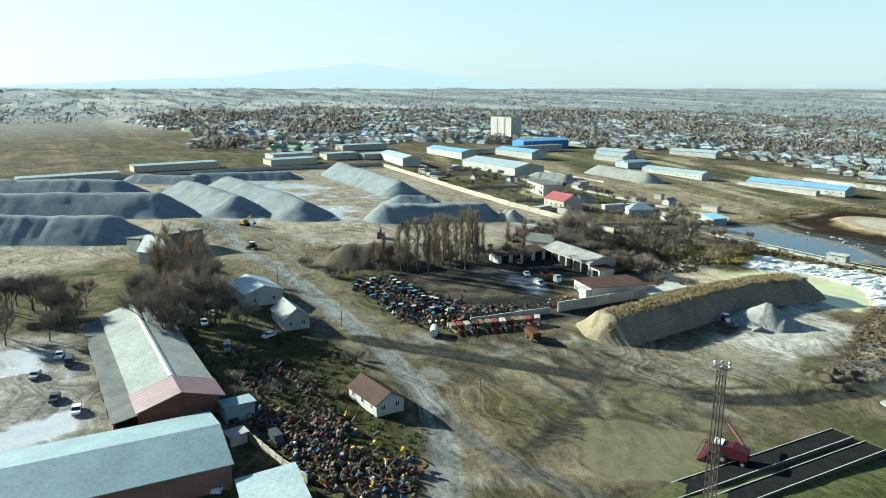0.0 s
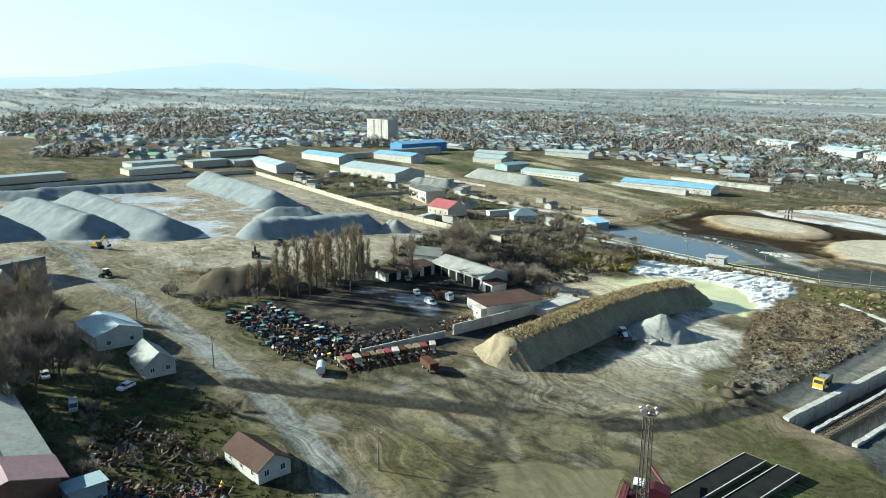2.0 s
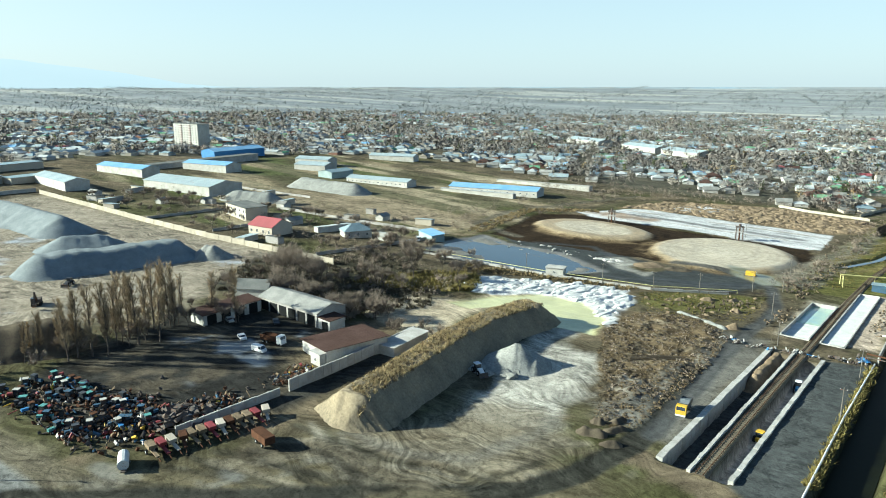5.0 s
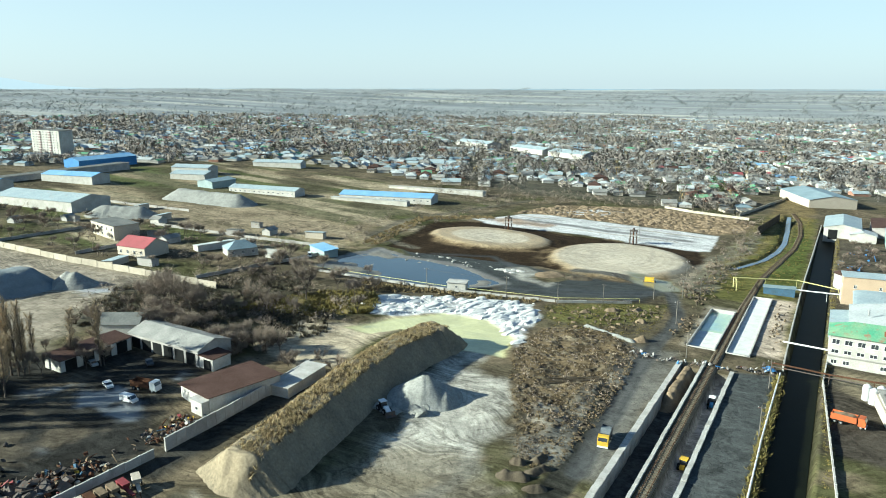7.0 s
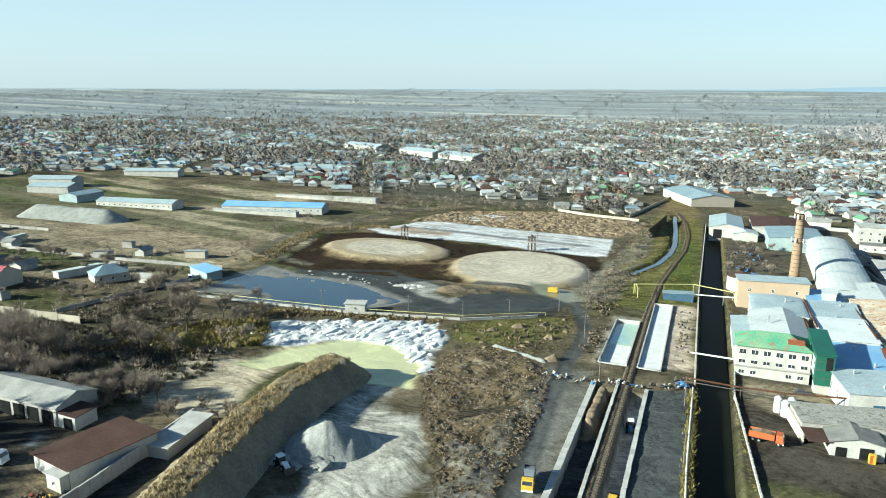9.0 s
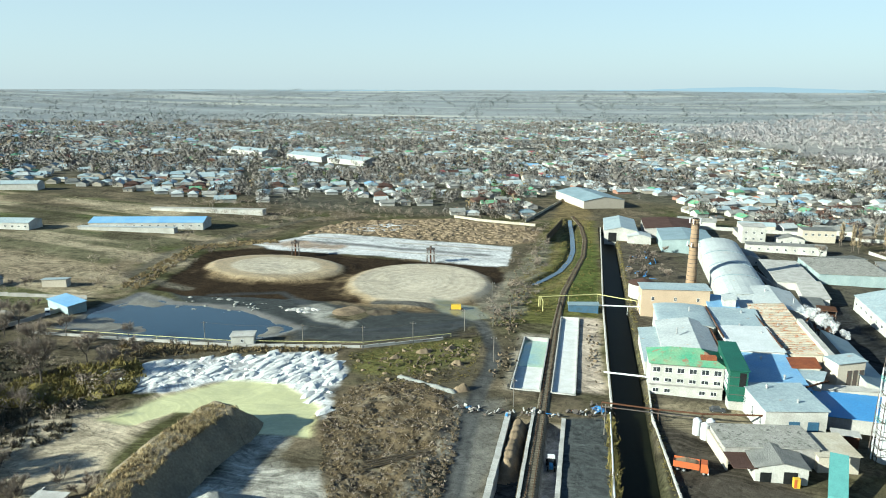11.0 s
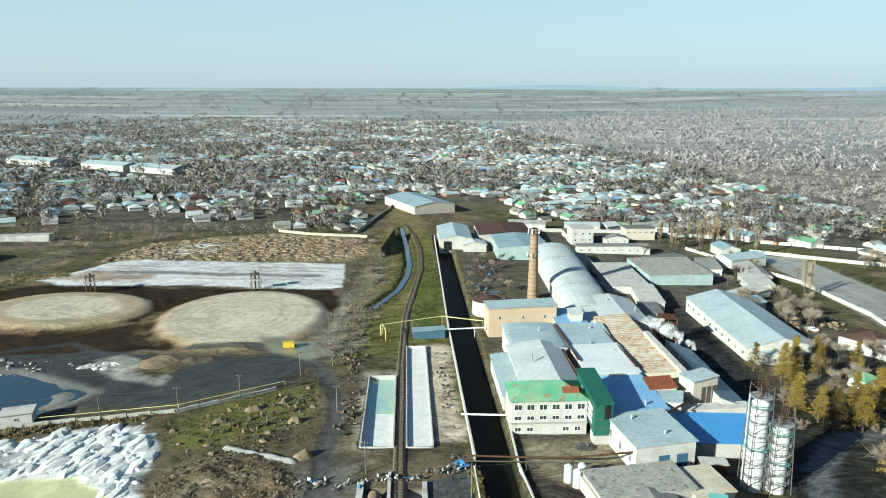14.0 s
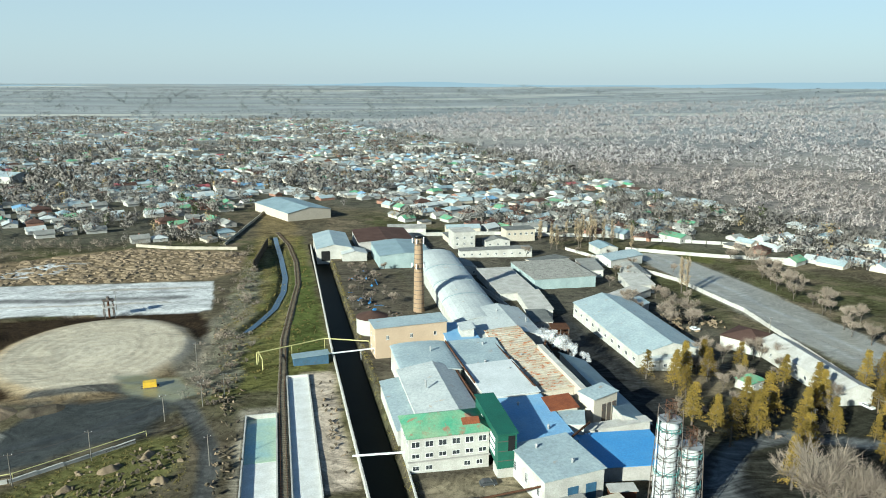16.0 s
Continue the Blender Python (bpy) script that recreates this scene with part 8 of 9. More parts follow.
crest_grass(1500, 31, "straw", 0.09)
crest_grass(420, 32, "dry_weed", 0.1)
tufts("yellow_scrub", [(-182, -56), (-172, -22), (-152, -10), (-141, -32), (-156, -48)], 420, 1.5, "scrub", "low yellow-green scrub", 2, 24)
tufts("yellow_scrub", [(-150, -30), (-160, -10), (-130, 4), (-100, 14), (-96, 18), (-130, 9), (-170, 2)], 260, 1.0, "leaf_dry", "dry brown scrub along the pond kerb", 3, 20)
tufts("dry_grass", [(-204, 64), (-222, 145), (-190, 178), (-198, 184), (-232, 150), (-214, 62)], 500, 1.0, "leaf_dry", "dry reeds on the sludge bank", 4, 18)
tufts("dry_grass", [(-50, 60), (-46, 240), (-32, 330), (-14, 330), (-12, 90), (-26, 90)], 900, 0.6, "scrub", "rough olive grass beside the track", 5, 14)
tufts("dry_grass", [(-136, -240), (-133, -214), (-108, -210), (-89, -212), (-66, -210), (-52, -223), (-60, -243)], 700, 0.6, "leaf_green", "rank dark green grass and weeds", 6, 14)
tufts("dry_grass", [(-240, -60), (-215, -100), (-150, -80), (-140, -60), (-170, -20), (-205, -10)], 1100, 1.2, "undergrowth", "brown tangled undergrowth, darkened for the shade in it", 7, 20)
tufts("dry_grass", [(-84, -37), (-84, -13), (-65, 2), (-50, -17), (-47, -45), (-46, -77), (-55, -103), (-62, -82), (-74, -60)], 700, 0.5, "twigs", "low brown weeds on rough soil", 8, 12)
tufts("dry_grass", [(-84, -37), (-84, -13), (-65, 2), (-50, -17), (-47, -45), (-46, -77), (-47, -100), (-55, -105), (-63, -84), (-75, -60)], 2600, 0.75, "dry_weed", "tangled brown weeds on rough soil", 18, 9, 0.5)
tufts("dry_grass", [(-94, 14), (-73, 33), (-53, 43), (-50, 8), (-60, -8), (-83, -8)], 900, 0.6, "scrub", "olive grass on rough ground by the kerb", 19, 9, 0.6)
tufts("dry_grass", [(1.4, -120), (5.5, -60), (3.0, -14), (3.4, 12), (3.2, 250), (1.2, 250), (1.2, 10), (1.2, -14), (3.4, -70)], 900, 0.6, "scrub", "olive weeds on the canal's far bank", 29, 9, 0.6)
tufts("dry_grass", [(-10.4, -100), (-8.6, -100), (-8.6, -14), (-10.4, -14)], 700, 0.9, "scrub", "olive weeds on the canal bank", 9, 12)


# ---- the town ----
TOWN = [(-1150, -190), (-860, -130), (-640, -170), (-600, -62), (-700, 76), (-580, 250), (-545, 345), (-440, 348), (-330, 315), (-240, 298), (-168, 322), (-100, 312), (-60, 312), (-50, 560), (10, 480), (54, 445), (70, 368), (121, 332), (178, 325), (206, 290), (246, 262),
        (262, 215), (289, 180), (400, 170), (390, 280), (360, 412), (352, 566), (340, 804), (280, 1250), (100, 2000), (-600, 2100), (-1250, 1500), (-1500, 700), (-1700, 250), (-1500, -60)]


def in_poly(x, y, pts):
    p = np.array(pts, float)
    odd = np.zeros(len(x), bool)
    for (ax, ay), (cx, cy) in zip(p, np.roll(p, -1, 0)):
        if ay != cy:
            odd ^= ((ay > y) != (cy > y)) & (x < ax + (y - ay) / (cy - ay) * (cx - ax))
    return odd


HR = np.random.RandomState(4)
ga, gb = np.meshgrid(np.arange(-1800, 560, 14.0), np.arange(-260, 2200, 16.5), indexing="ij")
ang = radians(24)
hx = (ga * math.cos(ang) - gb * math.sin(ang)).ravel() + 300
hy = (ga * math.sin(ang) + gb * math.cos(ang)).ravel() + 300
col_i, row_i = np.meshgrid(np.arange(ga.shape[0]), np.arange(ga.shape[1]), indexing="ij")
street = ((row_i % 4 == 0) | (col_i % 13 == 0)).ravel()
hx = hx + HR.uniform(-3, 3, len(hx))
hy = hy + HR.uniform(-3, 3, len(hy))
dist = np.hypot(hx + 20, hy + 200)
keep = in_poly(hx, hy, TOWN) & ~street & (HR.rand(len(hx)) < np.clip(1.2 - dist / 2600, 0.35, 0.95)) & (fbm(hx, hy, 120, 66) > 0.3)
for bx0, by0, br in ((-485, 745, 60), (-380, 705, 55), (-312, 678, 55), (205, 1006, 45), (-740, 236, 42), (-562, 132, 62), (-540, 48, 40), (-604, 195, 40), (-488, 308, 34), (-16, 425, 50), (-620, -10, 40)):
    keep &= np.hypot(hx - bx0, hy - by0) > br
hx, hy, dist = hx[keep], hy[keep], dist[keep]
order = np.argsort(dist)
hx, hy, dist = hx[order], hy[order], dist[order]
hrot = np.where(HR.rand(len(hx)) < 0.5, 24, 114) + HR.uniform(-7, 7, len(hx))
hkind = HR.randint(0, 9, len(hx))
HOUSES = [(7, 10, 3.2, "gable", 2.4, "white_wall", "roof_slate", "small white village house with grey slate roof"),
          (8, 9, 3.2, "hip", 2.6, "white_wall", "roof_white", "small white village house with pale metal hip roof"),
          (8, 12, 3.4, "gable", 2.8, "cream_wall", "roof_light", "cream village house with light metal roof"),
          (9, 10, 3.4, "hip", 2.8, "white_wall", "roof_steel", "white village house with blue-grey hip roof"),
          (7, 11, 3.0, "gable", 2.2, "grey_wall", "roof_slate", "grey village house with weathered slate roof"),
          (8, 10, 3.2, "gable", 2.6, "white_wall", "roof_green", "white village house with green metal roof"),
          (6, 9, 2.8, "shed", 0.8, "cream_wall", "roof_tar", "low cream outbuilding with dark felt roof"),
          (8, 11, 3.3, "gable", 2.6, "white_wall", "roof_white", "white village house with bleached roof"),
          (9, 11, 3.4, "hip", 3.0, "brick_wall", "roof_brown", "brick village house with brown hip roof")]


def house_proto(w, l, h, kind, rh, wall, roof, label):
    e = building("village_house", 0, 0, w, l, h, 0, kind, rh, wall, roof, label, "house", "village houses", wins=(("s", 1, 1.0, 1.1, 1.3), ("e", 1, 1.0, 1.1, 1.3)))
    part("chimney", box(w * 0.15, -0.4, h, w * 0.15 + 0.6, 0.4, h + rh + 0.7), M["brick_wall"], e)
    return e


protos = [house_proto(*p) for p in HOUSES]
put = set()
NEAR_HOUSES = 272
for i in range(min(NEAR_HOUSES, len(hx))):
    k = int(hkind[i])
    m = pose(hx[i], hy[i], hz(hx[i], hy[i]), 0, 0, hrot[i]) @ Matrix.Diagonal((HR.uniform(0.9, 1.3), HR.uniform(0.9, 1.35), HR.uniform(0.68, 0.9), 1))
    if k not in put:
        put.add(k)
        protos[k].matrix_basis = m
    else:
        o = copy_thing(protos[k], Matrix.Identity(4))
        o.matrix_basis = m
# the rest of the town, too far and too many to count
WALLS, ROOFS = ["white_wall", "cream_wall", "grey_wall", "brick_wall"], ["roof_slate", "roof_white", "roof_light", "roof_steel", "roof_green", "roof_tar", "roof_brown", "roof_blue", "roof_red"]
vs, fs, mi = [], [], []
for i in range(NEAR_HOUSES, len(hx)):
    w, l, h = HR.uniform(7, 12) / 2, HR.uniform(9, 15) / 2, HR.uniform(2.2, 3.1)
    rh = HR.uniform(1.2, 2.3)
    c, s = math.cos(radians(hrot[i])), math.sin(radians(hrot[i]))
    x0, y0, z0 = hx[i], hy[i], hz(hx[i], hy[i])
    hip = l * 0.45 if HR.rand() < 0.4 else 0.0
    P = [(-w, -l, -1), (w, -l, -1), (w, l, -1), (-w, l, -1), (-w, -l, h), (w, -l, h), (w, l, h), (-w, l, h),
         (-w - .4, -l - .4, h - .2), (w + .4, -l - .4, h - .2), (w + .4, l + .4, h - .2), (-w - .4, l + .4, h - .2), (0, -l - .4 + hip, h + rh), (0, l + .4 - hip, h + rh)]
    k = len(vs)
    vs += [(x0 + a * c - b * s, y0 + a * s + b * c, z0 + z) for a, b, z in P]
    fs += [tuple(k + j for j in f) for f in ((0, 1, 5, 4), (1, 2, 6, 5), (2, 3, 7, 6), (3, 0, 4, 7), (8, 12, 13, 11), (9, 10, 13, 12), (8, 9, 12), (10, 11, 13))]
    wm, rm = int(HR.choice(4, p=[0.6, 0.2, 0.12, 0.08])), 4 + int(HR.choice(9, p=[0.28, 0.15, 0.2, 0.18, 0.06, 0.06, 0.03, 0.03, 0.01]))
    mi += [wm] * 4 + [rm] * 2 + [wm if not hip else rm] * 2
    if HR.rand() < 0.5:                              # a shed or garden wall beside it
        ax, ay = HR.uniform(-9, 9), HR.uniform(-9, 9)
        a, b, t = HR.uniform(1.5, 3.5), HR.uniform(2, 5), HR.uniform(1.8, 2.6)
        P = [(ax - a, ay - b, -1), (ax + a, ay - b, -1), (ax + a, ay + b, -1), (ax - a, ay + b, -1), (ax - a, ay - b, t), (ax + a, ay - b, t + .6), (ax + a, ay + b, t + .6), (ax - a, ay + b, t)]
        k = len(vs)
        vs += [(x0 + u * c - v * s, y0 + u * s + v * c, z0 + z) for u, v, z in P]
        fs += [tuple(k + j for j in f) for f in ((0, 1, 5, 4), (1, 2, 6, 5), (2, 3, 7, 6), (3, 0, 4, 7), (4, 5, 6, 7))]
        mi += [1] * 4 + [4 + int(HR.choice(4))]
me = bpy.data.meshes.new("far_houses")
me.from_pydata(vs, [], fs)
for nm in WALLS + ROOFS:
    me.materials.append(M[nm])
me.polygons.foreach_set("material_index", mi)
tagged(new("far_houses", me), "distant mass of low town houses with pale roofs", "houses", kind="stuff")


# ---- woods of the town, the river plain and the far belts ----
def woods(name, x, y, size, tris, material, label, seed, flat=0.8, tri=0.16, soft=0.7):
    q = np.random.RandomState(seed)
    n = len(x)
    z = H(x, y)
    c = np.repeat(np.c_[x, y, z + size * 0.62], tris, 0)
    s = np.repeat(size, tris)
    u = q.normal(0, 1, (n * tris, 3))
    u /= np.linalg.norm(u, axis=1)[:, None]
    rad = q.rand(n * tris) ** 0.4
    p = c + u * rad[:, None] * np.c_[s * 0.5 * flat, s * 0.5 * flat, s * 0.48]
    d1, d2 = q.normal(0, 1, (n * tris, 3)), q.normal(0, 1, (n * tris, 3))
    d1[:, 2] *= 1.2
    k = (s * tri)[:, None]
    face = np.cross(d1, d2)
    out = u + np.array([-0.3, -0.3, 1.0]) * soft + q.normal(0, 0.15, (n * tris, 3))     # bare twigs scatter light evenly
    out /= np.linalg.norm(out, axis=1)[:, None]
    d2[(face * out).sum(1) < 0] *= -1
    v = np.stack([p - d1 * k * 0.5, p + d1 * k * 0.5 + d2 * k * 0.35, p + d2 * k * 0.7], 1).reshape(-1, 3)
    # a stem for each
    me = bpy.data.meshes.new(name)
    t0 = np.c_[x, y, z - 0.3]
    w = np.maximum(size * 0.01, 0.06)[:, None] * np.array([[1, 0, 0]])
    stem = np.stack([t0 - w, t0 + w, t0 + np.c_[np.zeros(n), np.zeros(n), size * 0.7]], 1).reshape(-1, 3)
    allv = np.concatenate([v, stem])
    m = len(allv)
    me.vertices.add(m)
    me.vertices.foreach_set("co", allv.ravel())
    me.loops.add(m)
    me.loops.foreach_set("vertex_index", np.arange(m))
    me.polygons.add(m // 3)
    me.polygons.foreach_set("loop_start", np.arange(0, m, 3))
    me.update(calc_edges=True)
    me.polygons.foreach_set("use_smooth", np.ones(m // 3, bool))
    me.normals_split_custom_set_from_vertices(np.concatenate([np.repeat(out, 3, 0), np.tile((0.3, 0.3, 0.9), (3 * n, 1))]).tolist())
    me.materials.append(M[material])
    return tagged(new(name, me), label, "woods", kind="stuff")


WR = np.random.RandomState(9)
tx, ty = WR.uniform(-1700, 480, 90000), WR.uniform(-260, 2150, 90000)
ok = in_poly(tx, ty, TOWN) & (WR.rand(90000) < np.clip(1.1 - np.hypot(tx, ty) / 2800, 0.35, 1) * np.clip((fbm(tx, ty, 75, 91) - 0.44) * 6, 0.04, 1))
tx, ty = tx[ok], ty[ok]
dn = np.hypot(tx + 20, ty + 200) < 820
thin_ = dn & (WR.rand(len(tx)) < 0.75)
woods("town_trees", tx[thin_], ty[thin_], WR.uniform(4.5, 11.5, thin_.sum()), 84, "twigs_grey", "bare grey-brown trees among the houses", 1, 0.95, 0.115)
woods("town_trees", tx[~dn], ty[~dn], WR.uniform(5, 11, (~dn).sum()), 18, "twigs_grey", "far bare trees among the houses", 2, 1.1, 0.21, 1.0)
pick = WR.rand(len(tx)) < 0.03
woods("town_trees", tx[pick] + 6, ty[pick] + 5, WR.uniform(6, 11, pick.sum()), 60, "leaf_green", "dark evergreens among the houses", 3, 0.6, 0.12)
pick = WR.rand(len(tx)) < 0.03
woods("town_trees", tx[pick] - 6, ty[pick] + 5, WR.uniform(6, 10, pick.sum()), 60, "leaf_dry", "trees still in rust-yellow leaf", 4, 0.8, 0.12)
SCRUB = [[(-250, 226), (-196, 240), (-178, 266), (-110, 306), (-60, 298), (-60, 318), (-170, 326), (-330, 305)], [(-215, 62), (-236, 140), (-224, 190), (-250, 190), (-262, 120), (-240, 60)],
         [(-225, -96), (-160, -84), (-132, -62), (-150, -30), (-178, -14), (-215, -6), (-250, -50)], [(-350, -40), (-214, -36), (-210, 30), (-260, 60), (-450, 66), (-455, -36)],
         [(-58, 60), (-52, 150), (-46, 290), (-36, 290), (-40, 150), (-42, 62)]]
sx, sy = WR.uniform(-455, 0, 9000), WR.uniform(-100, 330, 9000)
ok = np.zeros(9000, bool)
for poly_, share in zip(SCRUB, (0.5, 0.4, 0.45, 0.12, 0.35)):
    ok |= in_poly(sx, sy, poly_) & (WR.rand(9000) < share)
sx, sy = sx[ok], sy[ok]
woods("field_scrub", sx, sy, WR.uniform(1.6, 4.8, len(sx)), 90, "twigs", "brown leafless scrub about the field edges", 21, 1.3, 0.08)
PLAIN = [(405, 165), (395, 280), (365, 412), (357, 566), (345, 804), (300, 1250), (200, 1700), (900, 2600), (2600, 2600), (2600, 200), (900, 60)]
fx, fy = WR.uniform(200, 2600, 42000), WR.uniform(60, 2600, 42000)
ok = in_poly(fx, fy, PLAIN) & (WR.rand(42000) < np.clip((fbm(fx, fy, 220, 93) - 0.2) * 2.6, 0.1, 1) * np.clip(1.15 - np.hypot(fx, fy) / 3400, 0.2, 1))
fx, fy = fx[ok], fy[ok]
close = np.hypot(fx + 20, fy + 200) < 1050
woods("river_wood", fx[close], fy[close], WR.uniform(6, 12, close.sum()), 56, "twigs_near", "bare mauve-grey riverside woodland", 15, 1.2, 0.125)
ok = ~close
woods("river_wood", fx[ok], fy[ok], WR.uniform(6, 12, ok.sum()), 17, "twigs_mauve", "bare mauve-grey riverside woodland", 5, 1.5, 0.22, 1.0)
# tree belts along the far field edges, and copses
lx, ly, lz = [], [], []
for i in range(600):
    rr, aa = math.sqrt(WR.uniform(1300 ** 2, 4250 ** 2)), radians(WR.uniform(-50, 118))
    cx, cy = -math.sin(aa) * rr, math.cos(aa) * rr - 150
    run, tilt_ = WR.uniform(150, 800), (0.1 if WR.rand() < 0.72 else 1.67) + WR.normal(0, 0.12)
    copse = WR.rand() < 0.16
    k = int(run / (8 if copse else 15))
    w = WR.uniform(-0.5, 0.5, k) * run
    side = WR.normal(0, 40 if copse else 4, k)
    lx.append(cx + w * math.cos(tilt_) - side * math.sin(tilt_))
    ly.append(cy + w * math.sin(tilt_) + side * math.cos(tilt_))
    lz.append(WR.uniform(6, 12.5, k))
lx, ly, lz = np.concatenate(lx), np.concatenate(ly), np.concatenate(lz)
ok = ~in_poly(lx, ly, TOWN) & ~in_poly(lx, ly, PLAIN) & (np.hypot(lx, ly) > 1000)
woods("far_wood", lx[ok], ly[ok], lz[ok], 10, "twigs_hazed", "distant bare tree belts between fields", 6, 2.2, 0.25, 2.0)


# ---- distant hills closing the plain ----
def hills():
    n = 240
    vs, fs = [], []
    for i in range(n + 1):
        az = radians(-100 + 230 * i / n)           # to the left of north
        d = math.degrees(az)
        peak = 125 * math.exp(-((d - 69.5) / 6.5) ** 2) + 60 * math.exp(-((d - 80) / 12) ** 2) + 34 * math.exp(-((d - 62) / 4) ** 2)
        peak += 22 * math.exp(-((d + 11) / 6) ** 2) + 34 * math.exp(-((d + 48) / 16) ** 2)
        h = 58 + peak * (0.9 + 0.2 * float(vnoise(np.array([i * 0.35]), np.array([0.0]), 97)[0])) + 5 * float(vnoise(np.array([i * 1.1]), np.array([4.0]), 98)[0])
        for r_, z in ((4350, -30), (4450, h * 0.55), (4600, h), (4800, h * 0.9)):
            vs.append((-math.sin(az) * r_, math.cos(az) * r_ - 180, z))
    for i in range(n):
        for j in range(3):
            k = i * 4 + j
            fs.append((k, k + 4, k + 5, k + 1))
    me = bpy.data.meshes.new("backdrop")
    me.from_pydata(vs, [], fs)
    me.polygons.foreach_set("use_smooth", [True] * len(fs))
    me.materials.append(M["hazy_hill_glow"])
    tagged(new("backdrop", me), "distant hills on the horizon, coloured by glowing pale blue haze", "hills", kind="structure")


def hill_material():
    m = bpy.data.materials.new("hazy_hill_glow")
    m.use_nodes = True
    n, l = m.node_tree.nodes, m.node_tree.links
    b = n["Principled BSDF"]
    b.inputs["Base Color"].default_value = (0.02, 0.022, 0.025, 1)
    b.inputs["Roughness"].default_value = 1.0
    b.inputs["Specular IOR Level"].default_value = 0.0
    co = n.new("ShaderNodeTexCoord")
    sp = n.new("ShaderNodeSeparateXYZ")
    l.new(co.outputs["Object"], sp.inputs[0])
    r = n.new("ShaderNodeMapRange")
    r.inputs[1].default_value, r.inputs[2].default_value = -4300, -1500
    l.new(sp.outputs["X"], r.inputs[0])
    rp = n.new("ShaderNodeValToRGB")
    # haze over the hills given as emission colour, whiter towards the west
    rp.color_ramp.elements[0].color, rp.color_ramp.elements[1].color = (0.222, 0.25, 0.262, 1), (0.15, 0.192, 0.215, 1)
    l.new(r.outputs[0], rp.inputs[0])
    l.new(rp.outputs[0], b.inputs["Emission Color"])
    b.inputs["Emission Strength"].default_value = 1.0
    return m


M["hazy_hill_glow"] = hill_material()
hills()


# ---- gardens and sheds between the yard wall and the fields ----
q = random.Random(21)
gs = None
for i in range(34):
    x, y = q.uniform(-455, -215), q.uniform(-40, 62)
    if abs(x + 278) < 16 and abs(y + 19) < 16 or abs(x + 323) < 20 and abs(y) < 14 or abs(x + 432) < 42 and abs(y - 36) < 22 or abs(x + 243) < 12 and abs(y - 7) < 12 or abs(x + 368) < 26 and abs(y - 38) < 18:
        continue
    k = i % 3
    building("garden_shed", x, y, q.uniform(3.5, 6), q.uniform(5, 10), q.uniform(2.2, 3.0), q.choice((-80, 10)) + q.uniform(-8, 8), ("gable", "shed", "shed")[k], (1.4, 0.6, 0.5)[k],
             ("white_wall", "grey_wall", "cream_wall")[k], ("roof_slate", "roof_tar", "roof_light")[k],
             ("small white garden shed with slate roof", "grey garden shed with felt roof", "cream garden shed with pale tin roof")[k], "shed", "garden sheds")
for pts in ([(-330, 30), (-262, 36), (-214, 44)], [(-455, 62), (-400, 66), (-350, 72)], [(-300, -38), (-298, 20)], [(-225, -36), (-212, 26)], [(-352, -44), (-350, 24)]):
    fence("garden_fence", pts, 1.4, 0.12, "grey_wall", "weathered grey board garden fence", 8.0)
for i in range(40):
    plant("bush", q.uniform(-450, -210), q.uniform(-40, 62), q.uniform(0.6, 1.3), "estate scrub", q)
for i in range(22):
    plant("bush", -212 + q.uniform(-4, 4) - i * 0.3, 60 + i * 9 + q.uniform(-4, 4), q.uniform(0.4, 0.8), "bank scrub", q)

# low houses and sheds crowding the far side of the factory
for i, (x, y, w, l, h, rot, kind, wall, roof) in enumerate((
        (70, 215, 12, 18, 4, 0, "gable", "white_wall", "roof_slate"), (122, 222, 12, 22, 4, -70, "shed", "cream_wall", "roof_tar"), (140, 205, 10, 26, 4, -12, "shed", "white_wall", "roof_slate"),
        (150, 170, 12, 24, 4, -12, "shed", "white_wall", "white_concrete"), (136, 150, 9, 24, 3.6, -60, "flat", "white_wall", "white_concrete"), (160, 190, 10, 24, 4, -12, "gable", "grey_wall", "roof_slate"),
        (166, 222, 14, 26, 5, -70, "gable", "white_wall", "roof_light"), (170, 250, 12, 16, 5, 0, "gable", "white_wall", "roof_steel"), (60, 330, 12, 26, 5, 80, "gable", "white_wall", "roof_slate"),
        (100, 330, 10, 24, 4, 85, "gable", "cream_wall", "roof_light"), (150, 330, 12, 24, 4, 80, "gable", "white_wall", "roof_slate"), (84, 140, 10, 30, 4, -8, "shed", "white_wall", "white_concrete"),
        (78, 118, 8, 16, 4, -8, "flat", "grey_wall", "roof_tar"), (124, 128, 10, 18, 4, -60, "gable", "white_wall", "roof_light"), (86, 300, 10, 20, 4, 0, "shed", "cream_wall", "roof_tar"),
        (110, 282, 16, 9, 4, 0, "gable", "white_wall", "roof_slate"), (206, 300, 12, 20, 4, 20, "gable", "white_wall", "roof_steel"), (238, 280, 12, 18, 4, 20, "gable", "white_wall", "roof_green"))):
    building("outbuilding", x, y, w, l, h, rot, kind, 0.7 if kind == "shed" else 1.8, wall, roof,
             {"roof_slate": "low outbuilding with grey slate roof", "roof_tar": "low outbuilding with dark felt roof", "white_concrete": "low white flat-roofed outbuilding", "roof_light": "low outbuilding with pale tin roof",
              "roof_steel": "low outbuilding with blue-grey tin roof", "roof_green": "low outbuilding with green tin roof"}[roof], "shed", "factory outbuildings", wins=(("s", 3, 1.3, 1.2, 1.2),))
fence("yard_wall", [(40, 322), (120, 318), (200, 296)], 2.4, 0.3, "white_concrete", "white wall between factory and village", 8.0)
fence("yard_wall", [(-60, 305), (-40, 420), (-30, 480)], 1.8, 0.3, "pale_fence", "pale wall along a village lane", 8.0)
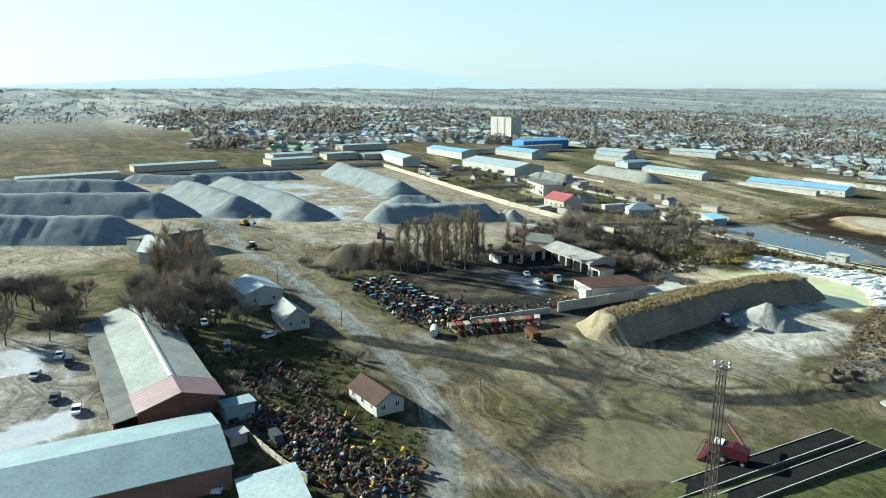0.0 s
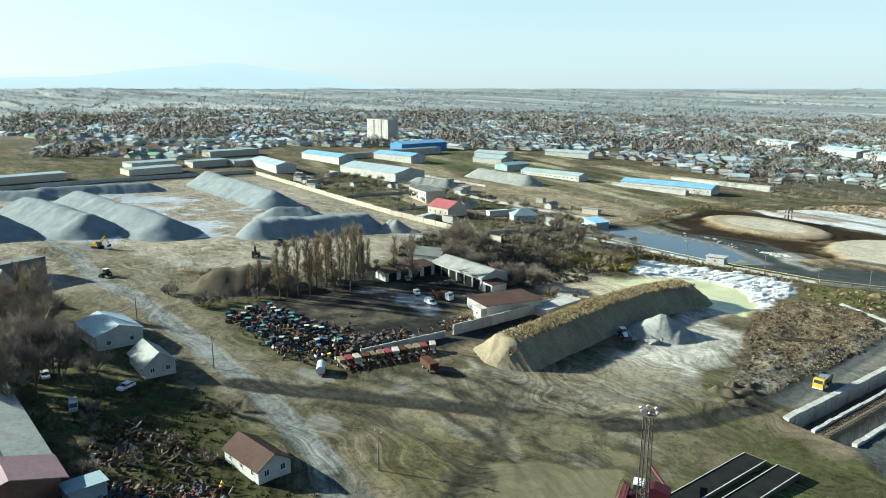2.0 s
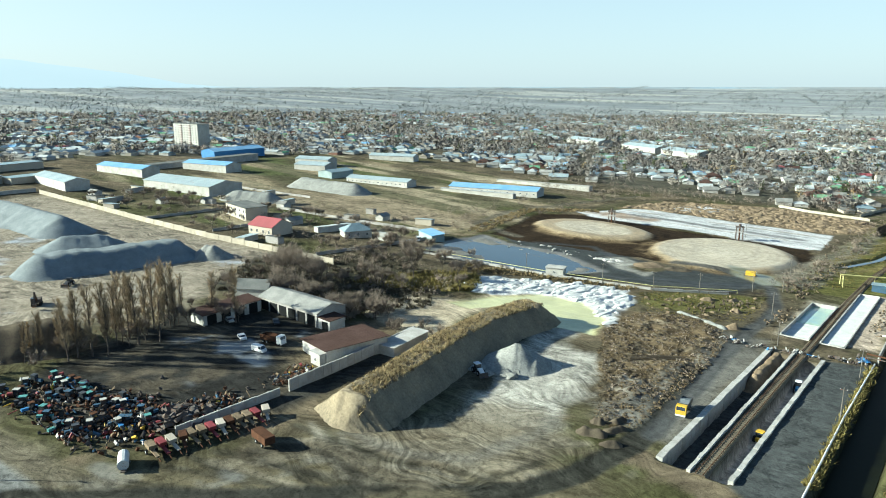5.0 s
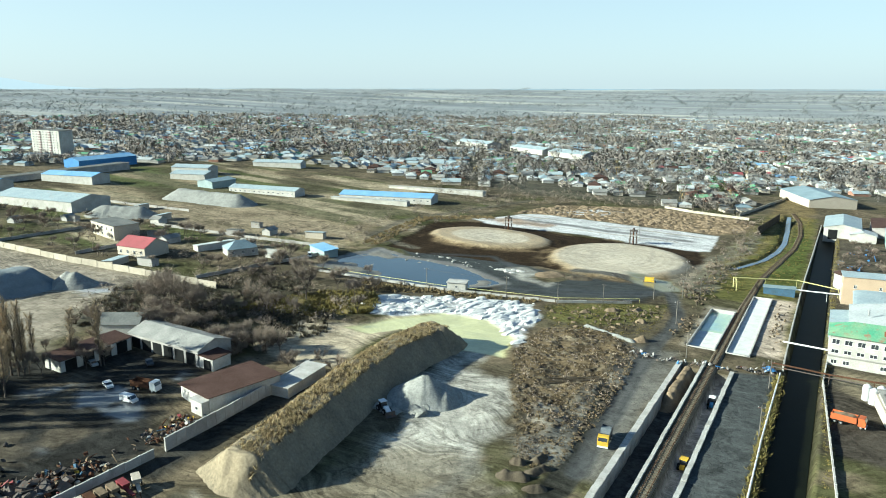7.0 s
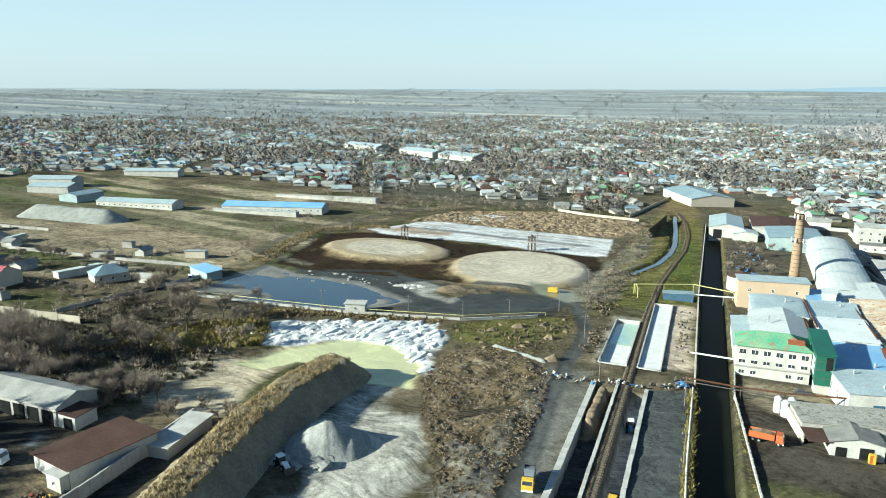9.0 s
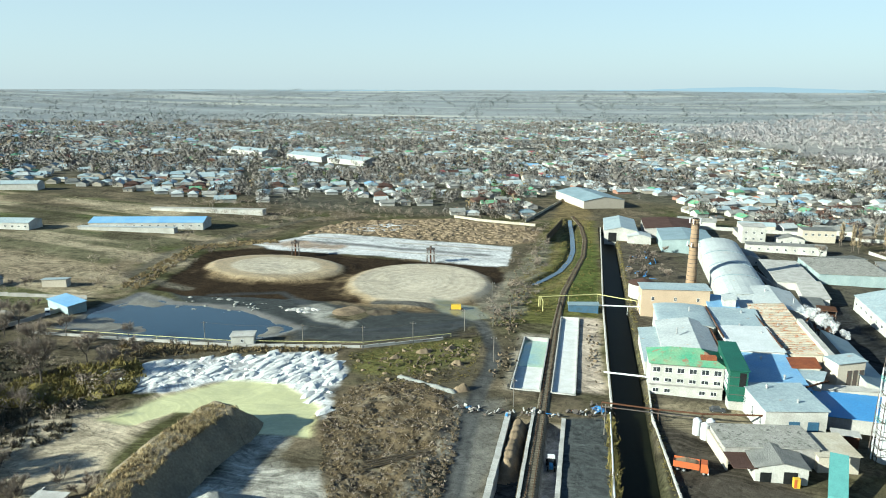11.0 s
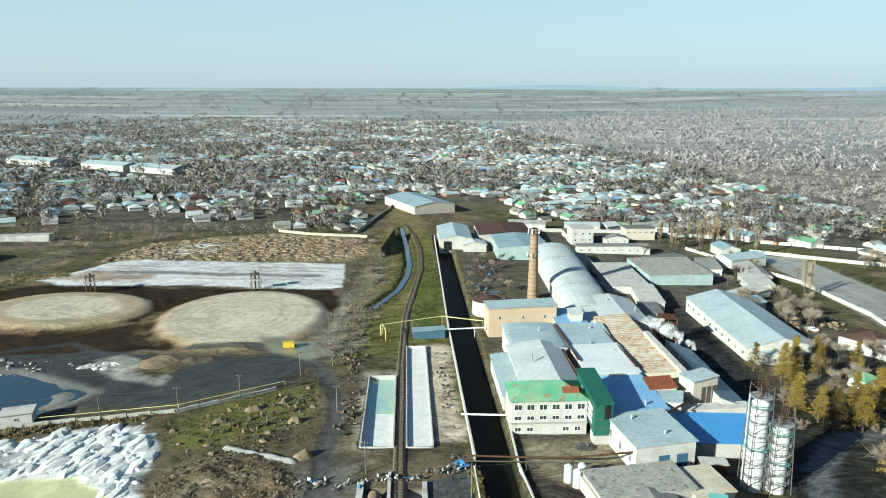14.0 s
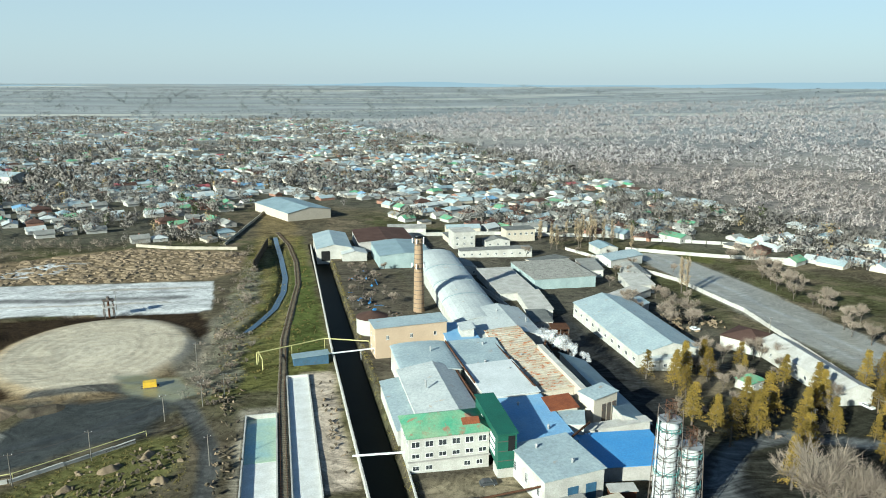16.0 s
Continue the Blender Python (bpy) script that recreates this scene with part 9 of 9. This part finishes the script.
fence("yard_wall", [(66, 60), (74, 120), (66, 230), (60, 318)], 2.0, 0.3, "concrete", "grey wall along the factory road", 8.0)

# lattice cooler tower behind the factory
e = thing("cooler_frame", 72, 82, -10, "dark rusty steel frame tower with tanks", "frame tower")
for sx in (-3, 0, 3):
    for sy in (-3, 3):
        part("column", rod(bmesh.new(), (sx, sy, -1), (sx, sy, 11), 0.2, None, 6), M["dark_steel"], e)
for z in (3, 6, 9, 11):
    part("deck", box(-3.3, -3.3, z, 3.3, 3.3, z + 0.2), M["rusty"], e)
for sx, z in ((-1.6, 3.2), (1.6, 6.2)):
    part("vessel", rod(bmesh.new(), (sx, 0, z), (sx, 0, z + 2.4), 1.0, None, 12), M["steel"], e)
pipe_run("steam_pipe", [(62, 70, 9), (66, 78, 9.5), (72, 82, 9.5)], 0.35, "rusty", "thick rusty pipe to the cooler frame", posts=False)


# ---- steam drifting from the mill roof ----
def steam():
    m = bpy.data.materials.new("steam")
    m.use_nodes = True
    n, l = m.node_tree.nodes, m.node_tree.links
    b = n["Principled BSDF"]
    b.inputs["Base Color"].default_value = (0.9, 0.9, 0.9, 1)
    b.inputs["Roughness"].default_value = 1.0
    b.inputs["Specular IOR Level"].default_value = 0.0
    co = n.new("ShaderNodeTexCoord")
    t = n.new("ShaderNodeTexNoise")
    t.inputs["Scale"].default_value, t.inputs["Detail"].default_value = 0.45, 5
    l.new(co.outputs["Object"], t.inputs["Vector"])
    r = n.new("ShaderNodeMapRange")
    r.inputs[1].default_value, r.inputs[2].default_value = 0.38, 0.75
    r.inputs[3].default_value, r.inputs[4].default_value = 0.0, 0.24
    l.new(t.outputs["Fac"], r.inputs[0])
    l.new(r.outputs[0], b.inputs["Alpha"])
    bm = bmesh.new()
    q = random.Random(3)
    for i in range(30):
        s = i / 29
        c = Vector((61 + 9 * s + q.uniform(-1.6, 1.6), 72 - 20 * s + q.uniform(-1.6, 1.6), hz(62, 70) + 12.8 - 3.0 * s + q.uniform(-1.1, 1.3)))
        k = bmesh.ops.create_icosphere(bm, subdivisions=3, radius=q.uniform(0.7, 1.3) + 1.2 * math.sin(math.pi * min(1, s * 1.1 + 0.1)))
        for v in k["verts"]:
            d = v.co.normalized()
            v.co = c + v.co * (0.8 + 0.5 * noise.noise(d * 2.1 + Vector((i * 3.1, 0, 0))))
    for f in bm.faces:
        f.smooth = True
    ob = part("steam_plume", bm, m, None)
    tagged(ob, "thin white steam drifting off the factory roof", "steam", kind="stuff")


steam()

# ---- roof furniture on the factory halls ----
q = random.Random(8)
for x, y, z in ((14, 36, 10.6), (20, 70, 9.9), (40, 50, 8.6), (40, 72, 9.2), (38, 24, 7.5), (41, 12, 7.5), (33, -2, 7.9), (40, -8, 7.9), (58, 108, 9.6), (64, 98, 9.2), (50, 60, 8.5), (36, 58, 8.5)):
    v = thing("roof_vent", x + q.uniform(-2, 2), y + q.uniform(-2, 2), q.uniform(0, 90), "small grey sheet-metal roof ventilator", "vent", "roof vents", dz=z - 0.1)
    part("pipe", rod(bmesh.new(), (0, 0, -1.0), (0, 0, 0.9), 0.28, None, 8), M["steel"], v)
    part("cowl", rod(bmesh.new(), (0, 0, 0.9), (0, 0, 1.3), 0.5, 0.1, 8), M["steel"], v)
for (x0, y0), (x1, y1), z, lab in (((28.2, 40), (28.2, 78), 9.1, "long dark roof gutter between halls"), ((44.9, 34), (44.4, 78), 9.3, "rusty pipe along the factory roofs"), ((44, 4), (52, 11), 7.7, "rusty flashing between two roofs"),
                                    ((26, 26), (26, 54), 7.9, "dark roof gutter beside the boiler hall")):
    d = hz(x1, y1) - hz(x0, y0)
    e = thing("roof_gutter", x0, y0, 0, lab, "gutter", "roof gutters", dz=z)
    part("channel", rod(bmesh.new(), (0, 0, 0), (x1 - x0, y1 - y0, d), 0.3, None, 6), M["rusty"], e)
# old timber poles lying on the rough soil, a blue tarpaulin by the crossing
e = thing("timber_poles", -60, -52, 35, "long dark timber poles lying on rough soil", "poles")
for i, (u, a) in enumerate(((-1.2, 2), (-0.4, -1), (0.5, 1), (1.4, -3))):
    c = rod(bmesh.new(), (-8, 0, 0.25), (8, 0.3, 0.35), 0.2, 0.14, 6)
    pl = part("pole", c, M["dark_soil"], e)
    pl.matrix_basis = pose(0.6 * u, u, 0.1, 0, 0, a)
bm = bmesh.new()
bmesh.ops.create_grid(bm, x_segments=8, y_segments=8, size=1.8)
for v in bm.verts:
    v.co.z = 1.0 - 0.28 * v.co.length + 0.5 * noise.noise(v.co * 0.9)
bmesh.ops.solidify(bm, geom=bm.faces[:], thickness=0.04)
single("tarpaulin", bm, M["blue_paint"], -12.6, -11.0, 20, "crumpled light blue tarpaulin over rubble", "tarpaulin", dz=0.3)
